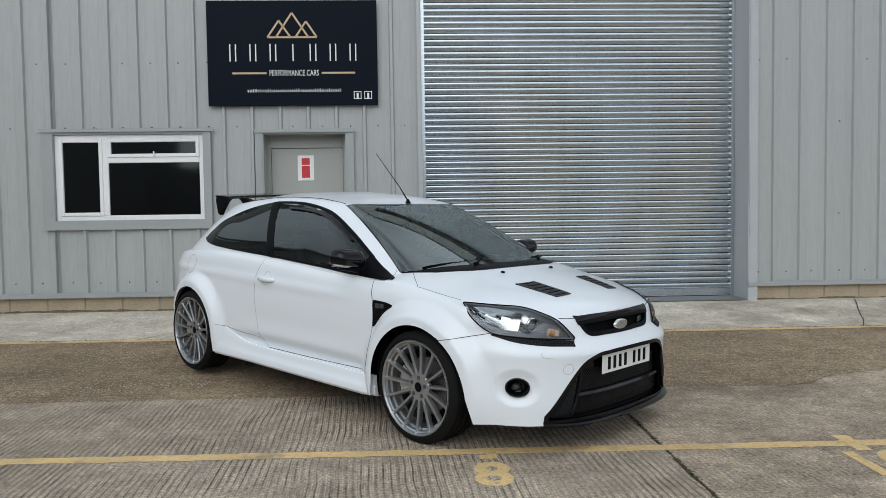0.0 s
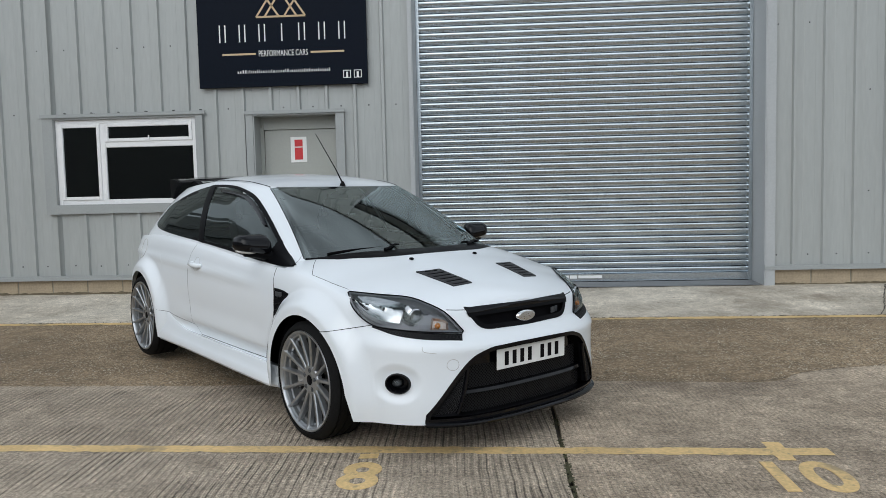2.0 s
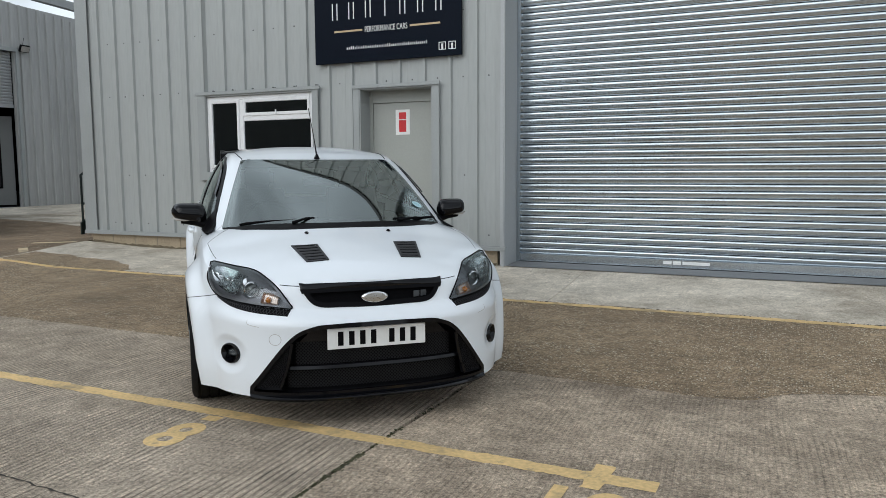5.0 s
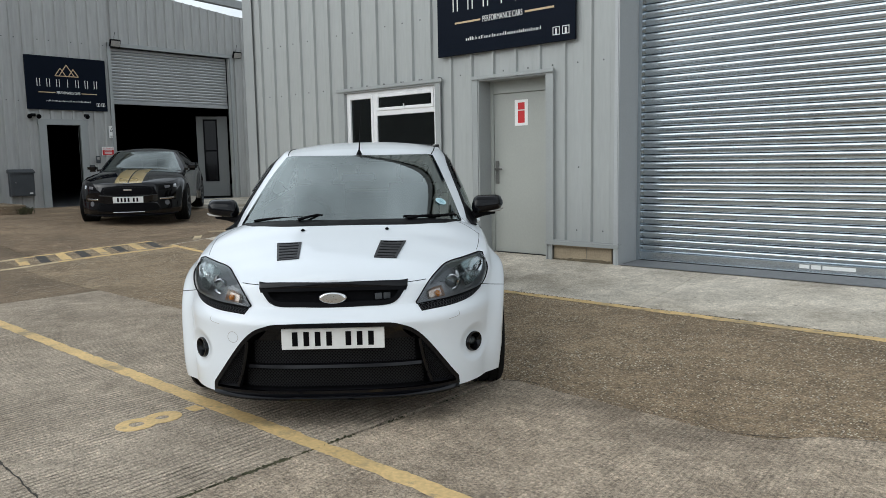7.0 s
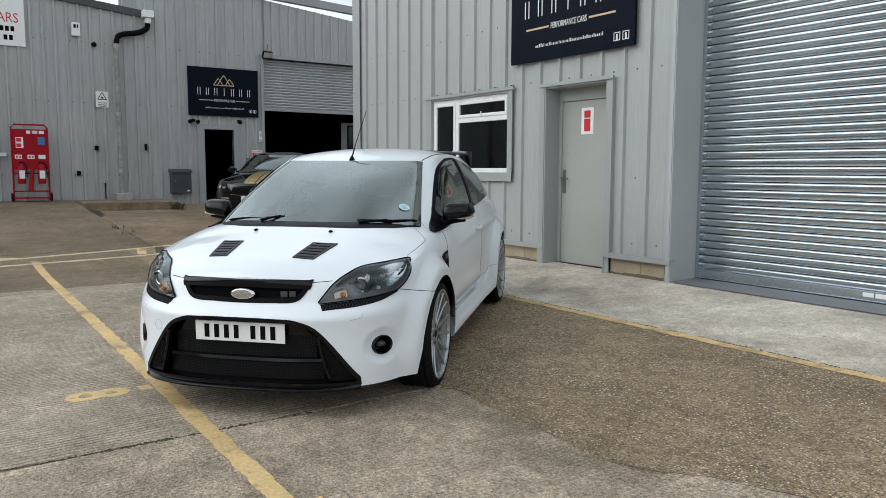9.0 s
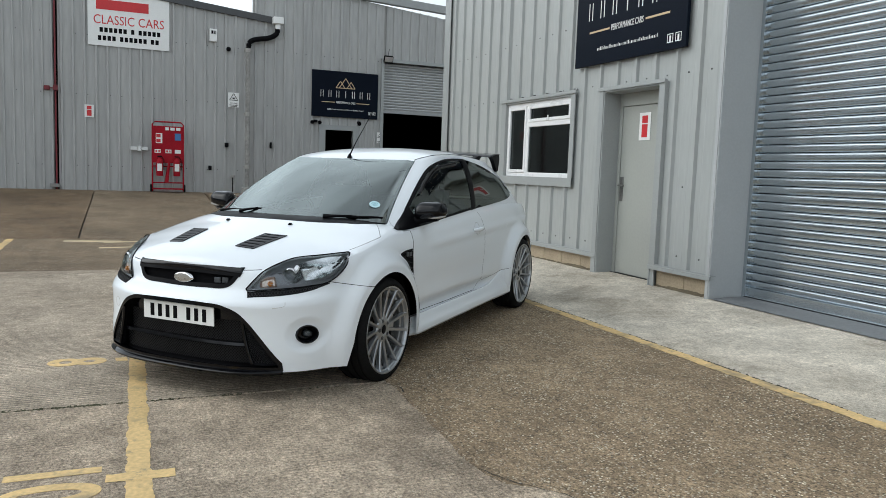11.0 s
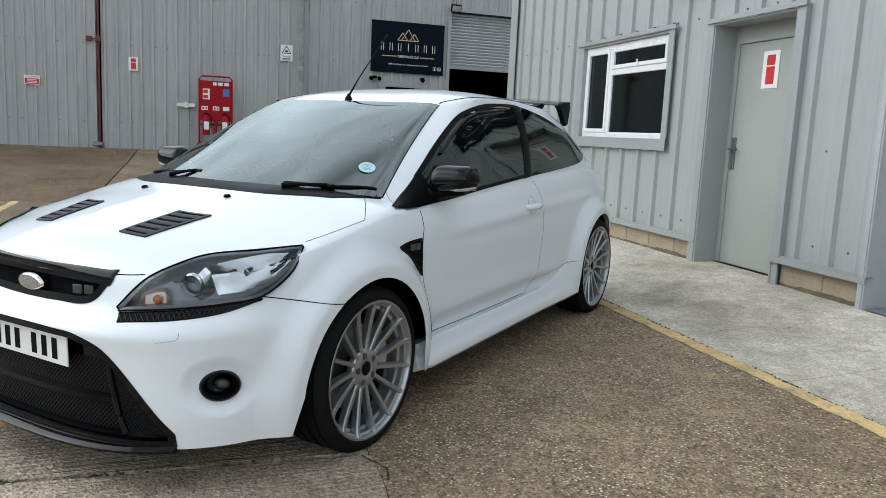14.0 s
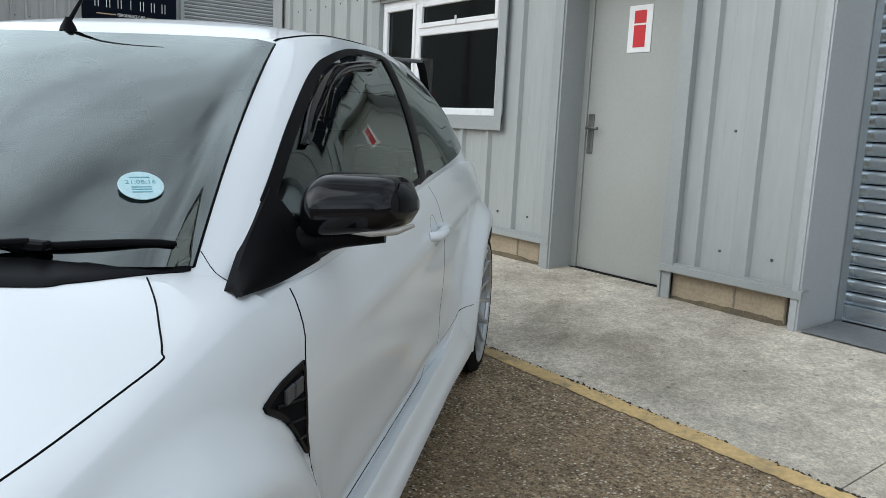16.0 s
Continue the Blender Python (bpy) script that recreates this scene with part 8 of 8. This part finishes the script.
# big sliding door with red oxide edges
for y, handle in ((0.285, True), (2.87, False)):
    e = holder("door_edge_bar", "thin dark red steel edge bar of the big workshop door", "door edge", pose(wall_x, y, 0.55), "door edge bars")
    part("bar", boxes((0, 0.045, -0.017, 0.017, 0, 5.0), bevel=0.004), M_OXIDE, e)
    # shade of the gap beside the bar, put in as a black strip
    part("shadow_gap", boxes((0, 0.03, -0.033, -0.02, 0, 5.0)), M_BLACK, e, "black strip standing in for the shaded gap beside the bar")
    if handle:
        bm = bmesh.new()
        tube(bm, [(0.07, -0.06, 1.02), (0.07, 0.075, 1.02)], 0.042, 12)
        box(bm, 0.03, 0.06, -0.02, 0.02, 0.985, 1.055)
        part("handle", bm, M_BLACK, e, "black door handle", None, 40)
    else:
        part("latch", boxes((0.045, 0.09, -0.045, 0.055, 2.33, 2.46), bevel=0.01), M_OXIDE, e, "dark red latch")
        part("foot_bolt", boxes((0.0, 0.10, -0.15, 0.07, 0.06, 0.15), bevel=0.01), M_LOCK, e, "rusty foot bolt")
sw = holder("wall_switch", "small white switch box on the far wall", "switch", pose(wall_x, 0.513, 2.058))
part("box", boxes((0, 0.05, -0.045, 0.045, -0.055, 0.055), bevel=0.008), M_WHITE, sw)
part("knob", boxes((0.05, 0.06, -0.015, 0.015, -0.02, 0.02), bevel=0.003), M_BLACK, sw)
lt = holder("latch_block", "small dark red latch block beside the door edge", "latch", pose(wall_x, 2.70, 2.94))
part("block", boxes((0, 0.06, -0.07, 0.05, -0.05, 0.05), bevel=0.008), M_OXIDE, lt)
part("pin", boxes((0.02, 0.04, 0.05, 0.12, -0.012, 0.012)), M_OXIDE, lt)

# rows of fixings on the far wall
bm = bmesh.new()
for z in (1.15, 2.85, 4.25):
    k = -16
    while k * 0.25 < 14.4:
        y = k * 0.25 + 0.06
        if k % 3 and not (FD[0] - 0.2 < y < FD[1] + 0.2 and z < 2.5) and not (y > GAR[0] - 0.1):
            box(bm, wall_x - 0.032, wall_x - 0.018, y - 0.01, y + 0.01, z - 0.01, z + 0.01)
        k += 1
thing("wall_fixings", bm, M_SCREW, "small dark screw heads on the far cladding", "screws", "", "stuff")

# red fire point on wheels
fp = holder("fire_point", "red wheeled fire point stand with extinguishers and signs", "fire point", pose(-14.22, 5.35, ground_z(-14.22, 5.35), 0, 0, 90) @ pose(0, 0, 0))
fw, fh = 0.36, 1.72
bm = bmesh.new()
tube(bm, [(-fw, 0, 0.02), (-fw, 0, fh - 0.06), (-fw + 0.06, 0, fh), (fw - 0.06, 0, fh), (fw, 0, fh - 0.06), (fw, 0, 0.02)], 0.018, 8)
part("frame", bm, M_REDPAINT, fp, "", None, 50)
part("back_panel", boxes((-fw + 0.015, fw - 0.015, -0.008, 0.008, 0.72, fh - 0.10), bevel=0.003), M_REDPAINT, fp)
for z in (0.22, 0.62):
    part("shelf_bar", boxes((-fw, fw, -0.03, 0.02, z, z + 0.03), bevel=0.004), M_REDPAINT, fp)
part("base", boxes((-fw, fw, -0.18, 0.10, 0.07, 0.10), bevel=0.004), M_REDPAINT, fp)
for sd in (-1, 1):
    bm = bmesh.new()
    lathe(bm, [(0.0, -0.02), (0.09, -0.02), (0.1, 0.0), (0.09, 0.02), (0.0, 0.02)], 20, "x")
    part("wheel", bm, M_RUBBER, fp, "", pose(sd * (fw + 0.03), 0.04, 0.1), 40)
for x, c in ((-0.2, M_REDPAINT), (0.2, M_REDPAINT)):
    ex = holder("extinguisher", "", "")
    ex.parent, ex.matrix_basis = fp, pose(x, -0.11, 0.40)
    bm = bmesh.new()
    lathe(bm, [(0.0, 0.0), (0.075, 0.0), (0.08, 0.02), (0.08, 0.34), (0.06, 0.40), (0.025, 0.43), (0.025, 0.46)], 20, "z")
    part("cylinder", bm, c, ex, "", None, 40)
    bm = bmesh.new()
    tube(bm, [(0, 0, 0.45), (0.04, -0.02, 0.48), (0.10, -0.02, 0.40), (0.10, -0.02, 0.15)], 0.012, 6)
    box(bm, -0.05, 0.05, -0.012, 0.012, 0.46, 0.49)
    part("hose", bm, M_BLACK, ex, "", None, 50)
    part("label", boxes((-0.055, 0.055, -0.084, -0.080, 0.12, 0.3)), M_WHITE, ex, "white printed label")
bm = bmesh.new()
tube(bm, [(0.02, -0.1, 0.72), (-0.04, -0.14, 0.25)], [0.03, 0.05], 10)
part("horn", bm, M_REDPAINT, fp, "red nozzle horn", None, 50)
for a, b, c, d, m_ in ((-0.28, -0.13, 1.20, 1.44, M_WHITE), (0.16, 0.30, 1.28, 1.45, M_BLUE), (-0.31, -0.17, 0.96, 1.05, M_WHITE), (-0.06, 0.08, 0.96, 1.05, M_WHITE), (0.16, 0.30, 0.96, 1.05, M_WHITE), (-0.06, 0.02, 1.52, 1.59, M_WHITE), (0.05, 0.16, 1.52, 1.59, M_ALU), (0.19, 0.29, 1.52, 1.59, M_WHITE)):
    part("notice", boxes((a, b, -0.013, -0.0085, c, d)), m_, fp, "small printed notice")
for a, b, c, d in ((-0.27, -0.17, 1.22, 1.30), (-0.27, -0.17, 1.34, 1.42), (-0.29, -0.25, 0.98, 1.03), (-0.22, -0.19, 0.98, 1.03), (-0.04, 0.0, 0.98, 1.03), (0.03, 0.06, 0.98, 1.03)):
    part("print_bar", boxes((a, b, -0.0155, -0.013, c, d)), M_RED, fp)

# steel steps beside the unit corner
st = holder("steel_steps", "dark green steel steps with a handrail beside the unit", "steps", pose(0, 0, 0))
zg = ground_z(-7.4, 10.5)
for k in range(4):
    part("tread", boxes((-7.7 + 0.02, -6.75, 10.45 + 0.26 * k, 10.70 + 0.26 * k, zg + 0.17 * (k + 1) - 0.03, zg + 0.17 * (k + 1))), M_GREENBLACK, st)
for x in (-7.70, -6.73):
    bm = bmesh.new()
    prism(bm, ((10.35, zg), (10.35, zg + 0.2), (11.5, zg + 0.95), (11.5, zg + 0.6)), 0.03, lambda u, v, d, x=x: (x + d, u, v))
    part("stringer", bm, M_GREENBLACK, st)
bm = bmesh.new()
tube(bm, [(-7.69, 10.4, zg), (-7.69, 10.4, zg + 1.0), (-7.69, 11.5, zg + 1.72), (-7.69, 11.5, zg + 0.7)], 0.022, 8)
tube(bm, [(-7.69, 10.4, zg + 0.5), (-7.69, 11.5, zg + 1.22)], 0.018, 8)
part("handrail", bm, M_GREENBLACK, st, "", None, 50)

# ---------- the black coupe ----------
COUPE = dict(
    nose_c=-0.15, nose_a=1.0, nose_n=2.7, nose_x=0.85, half=0.915, tail_c=-2.6, tail_a=1.3, tail_n=3.2, wheelbase=2.72, arch=0.37, hub=0.345, flare_f=0.035, flare_r=0.045, flare_w=0.14, round=0.045, crown=3.6,
    low=mono((-4, 0.27), (-2.3, 0.24), (-0.4, 0.22), (0.9, 0.2)), shelf=0.16, chin=0.04,
    shoulder=mono((0.9, 0.74), (0.7, 0.765), (0.3, 0.82), (-0.3, 0.875), (-1.5, 0.91), (-2.5, 0.96), (-3.3, 1.0), (-3.9, 0.99)),
    centre=mono((0.9, 0.73), (0.7, 0.80), (0.3, 0.895), (-0.2, 0.955), (-0.5, 0.97), (-3.2, 1.03), (-3.9, 1.0)),
    tuck=mono((0.1, 0.95), (0.3, 0.985), (0.6, 1.0), (0.8, 0.99), (1.0, 0.97)), nose_set=mono((0.15, -0.03), (0.3, 0.0), (0.6, 0.0), (0.7, -0.02), (0.8, -0.08)),
    hood_from=-0.6, deck_from=-3.05,
    g_base=(-0.95, 0.47, 0.845, 2.4, -2.5, 0.85, 2.4), g_top=(-1.65, 0.42, 0.60, 4.2, -2.1, 0.55, 2.4), g_plan=mono((-4, 0.9), (-2.5, 0.97), (-1, 1), (0, 1)), g_roofplan=mono((-3, 0.9), (-1.8, 1), (0, 1)),
    g_belt=mono((0, 0.93), (-0.5, 0.92), (-1.0, 0.88), (-2.5, 0.93), (-3.4, 0.98)), g_rail=mono((-1.2, 1.29), (-1.7, 1.315), (-2.2, 1.295), (-2.8, 1.22)), g_roof=mono((-1.2, 1.30), (-1.6, 1.365), (-2.1, 1.36), (-2.8, 1.26)), g_bulge=0.03, g_front=0.027,
)
M_BLACKPAINT = mat("black_car_paint", (0.002, 0.002, 0.003), 0.05, 0.0, 0.05, 2, 40, 0, None, 0.3, 0.35)
M_STRIPE = mat("gold_stripe_paint", (0.42, 0.30, 0.10), 0.3, 0.3, 0.05, 2, 40, 0, None, 0.8)
cx, cy = -9.95, 9.2
coupe = holder("coupe_car", "black muscle coupe with gold bonnet stripes parked by the far garage", "car", pose(cx, cy, 0.275, 0, 2.0, -36))
cb, cr = lower_body(COUPE), greenhouse(COUPE)
csk = Shell([cb, cr])
CS_LOW = [(-0.72, -0.76, 0.94), (-0.58, -0.5, 0.955), (-0.52, 0, 0.965), (-0.58, 0.5, 0.955), (-0.72, 0.76, 0.94)]
CS_HIGH = [(-1.32, -0.55, 1.285), (-1.25, -0.3, 1.30), (-1.24, 0, 1.305), (-1.25, 0.3, 1.30), (-1.32, 0.55, 1.285)]
CO = (0.6, 0, 0.8)
hb, hr = cb.copy(), cr.copy()
cut_hole(hr, CS_LOW, CS_HIGH, CO, 0.95)
part("body", hb, M_BLACKPAINT, coupe, "gloss black lower body", None, 40)
part("roof", hr, M_BLACKPAINT, coupe, "gloss black roof", None, 40)
part("windscreen", csk.patch(CS_LOW, CS_HIGH, CO, 24, 12, 0.004, 0.008), M_GLASS_SCREEN, coupe, "reflective windscreen glass", None, 40)
for sd in (1, -1):
    part("side_window", csk.patch([(-0.95, 0.8 * sd, 0.94), (-1.6, 0.8 * sd, 0.955), (-2.3, 0.78 * sd, 0.99)], [(-1.05, 0.75 * sd, 1.0), (-1.5, 0.65 * sd, 1.26), (-2.2, 0.65 * sd, 1.25)], (0, sd, 0), 18, 8, 0.004, 0.006), M_GLOSSBLACK, coupe, "dark side glass", None, 40)
    part("stripe", csk.patch([(0.78, 0.012 * sd, 0.78), (0.78, 0.13 * sd, 0.78), (0.76, 0.24 * sd, 0.78)], [(-0.46, 0.012 * sd, 0.97), (-0.46, 0.13 * sd, 0.97), (-0.46, 0.24 * sd, 0.97)], (0.2, 0, 1), 6, 24, 0.003, 0.004), M_STRIPE, coupe, "broad gold stripe", None, 40)
    lamp = holder("headlamp", "", "")
    lamp.parent = coupe
    part("lens", csk.patch([(0.76, 0.52 * sd, 0.635), (0.66, 0.68 * sd, 0.65), (0.46, 0.84 * sd, 0.69)], [(0.76, 0.54 * sd, 0.715), (0.66, 0.68 * sd, 0.725), (0.46, 0.83 * sd, 0.735)], (0.85, 0.5 * sd, 0), 14, 4, 0.004, 0.006), M_GLOSSBLACK, lamp, "smoked lens", None, 40)
    part("light", csk.patch([(0.70, 0.62 * sd, 0.66), (0.62, 0.71 * sd, 0.67)], [(0.70, 0.62 * sd, 0.71), (0.62, 0.71 * sd, 0.715)], (0.85, 0.5 * sd, 0), 6, 4, 0.006, 0.006), M_BOWL, lamp, "grey lamp unit", None, 40)
    for q in range(3):
        bm = bmesh.new()
        tube(bm, [csk.on((0.5, (0.735 + 0.028 * q) * sd, z), (0.85, 0.5 * sd, 0), 0.007)[0] for z in (0.668, 0.70, 0.728)], 0.006, 6)
        part("light_bar", bm, M_REFLECTOR, lamp, "bright slanted light bar")
    fg = holder("fog_lamp", "", "")
    fg.parent = coupe
    q, nrm = csk.on((0.7, 0.66 * sd, 0.40), (0.85, 0.5 * sd, 0))
    bm = bmesh.new()
    lathe(bm, [(0.0, 0.004), (0.045, 0.006), (0.05, -0.01)], 18, "x")
    part("lens", bm, M_BOWL, fg, "", Matrix.Translation(q) @ nrm.to_track_quat("X", "Z").to_matrix().to_4x4(), 40)
    part("trim", csk.patch([(0.78, 0.54 * sd, 0.465), (0.6, 0.76 * sd, 0.465)], [(0.78, 0.54 * sd, 0.495), (0.6, 0.76 * sd, 0.50)], (0.85, 0.5 * sd, 0), 10, 2, 0.008, 0.01), M_CHROME, fg, "bright trim")
    mir = holder("door_mirror", "", "")
    mir.parent, mir.matrix_basis = coupe, pose(-0.93, 0.96 * sd, 0.985)
    bm = bmesh.new()
    box(bm, -0.05, 0.06, -0.095, 0.095, -0.065, 0.075, 0.045, 3)
    part("housing", bm, M_BLACKPAINT, mir, "", None, 50)
    part("arm", boxes((-0.02, 0.02, -0.18 if sd > 0 else 0.08, -0.08 if sd > 0 else 0.18, -0.06, -0.02)), M_BLACKPAINT, mir)
GL = [(0.85, -0.50, 0.555), (0.88, -0.2, 0.54), (0.88, 0, 0.538), (0.88, 0.2, 0.54), (0.85, 0.50, 0.555)]
GH = [(0.85, -0.44, 0.70), (0.87, -0.2, 0.725), (0.87, 0, 0.73), (0.87, 0.2, 0.725), (0.85, 0.44, 0.70)]
part("grille", csk.patch(GL, GH, F, 24, 6, 0.003, 0.01), M_DARK, coupe, "black upper grille", None, 40)
part("grille_trim", csk.gap(GL, F, 0.006, 30), M_BARREL, coupe, "dull chrome lower grille trim")
bm = bmesh.new()
honeycomb(bm, -0.43, 0.43, 0.56, 0.70, 0.05, 0.008, lambda y, z, d: csk.on((0.88, y, z), F, 0.005)[0])
part("grille_mesh", bm, M_MESHGRILLE, coupe, "black grille mesh")
part("emblem", boxes((0, 0.006, -0.07, 0.07, -0.014, 0.014), bevel=0.004), M_CHROME, coupe, "plain chrome emblem block", Matrix.Translation(csk.on((0.88, 0, 0.65), F, 0.012)[0]))
LL = [(0.85, -0.55, 0.27), (0.88, 0, 0.255), (0.85, 0.55, 0.27)]
part("lower_grille", csk.patch(LL, [(0.85, -0.48, 0.40), (0.88, 0, 0.42), (0.85, 0.48, 0.40)], F, 20, 5, 0.003, 0.01), M_DARK, coupe, "", None, 40)
part("lower_trim", csk.gap([(0.87, -0.27, 0.25), (0.88, 0, 0.246), (0.87, 0.27, 0.25)], F, 0.008, 20), M_ALU, coupe, "bright strip under the low grille")
cp = holder("number_plate", "", "")
cp.parent = coupe
cp.matrix_basis = Matrix.Translation((csk.on((0.88, 0, 0.47), F, 0.02)[0].x, 0, 0.475))
part("plate", boxes((-0.006, 0.0, -0.26, 0.26, -0.0555, 0.0555)), M_PLATE, cp, "white plate with plain dark bars")
for y in [-0.17 + 0.06 * k for k in range(4)] + [0.10, 0.16]:
    part("bar", boxes((0.0002, 0.002, y - 0.018, y + 0.014, -0.037, 0.037)), M_BLACK, cp)
bm = bmesh.new()
rows = []
for i in range(21):
    y = -0.8 + 1.6 * i / 20
    q, _ = csk.on((0.88, y, 0.24), F, 0)
    rows.append([bm.verts.new((q.x + dx, y, z)) for dx, z in ((-0.2, 0.19), (0.03, 0.175), (0.035, 0.195), (-0.01, 0.21))])
grid_faces(bm, rows, True)
part("splitter", bm, M_BLACK, coupe)
for nm, x, sd in (("front_wheel", 0.0, 1), ("front_wheel", 0.0, -1), ("rear_wheel", -2.72, 1), ("rear_wheel", -2.72, -1)):
    wheel(nm, coupe, pose(x, 0.83 * sd, 0.345), 0.345, 0.26, 0.255, 10, M_POST, sd)
bm = bmesh.new()
box(bm, -3.6, 0.7, -0.5, 0.5, 0.2, 0.24)
for x in (0.0, -2.72):
    box(bm, x - 0.38, x + 0.38, -0.70, 0.70, 0.24, 0.70)
part("underbody", bm, M_DARK, coupe)
part("cabin", boxes((-2.6, -0.75, -0.68, 0.68, 0.3, 0.90), (-1.9, -1.75, -0.6, -0.15, 0.9, 1.15), (-1.9, -1.75, 0.15, 0.6, 0.9, 1.15), bevel=0.02), M_SEAT, coupe, "dark cabin with seats")
cb.free()
cr.free()

# ---------- paper notices inside the office window ----------
nb = holder("window_notice", "yellow and dark warning notice inside the window pane", "notice", pose(-3.80, WALL_Y + 0.062, 1.78))
part("sheet", boxes((-0.07, 0.07, -0.002, 0, -0.09, 0.09)), M_BLACK, nb)
part("symbol", boxes((-0.055, 0.055, -0.004, -0.002, 0.0, 0.075)), M_YELLOW_PRINT, nb)
part("symbol", boxes((-0.055, 0.055, -0.004, -0.002, -0.075, -0.02)), M_YELLOW_PRINT, nb)
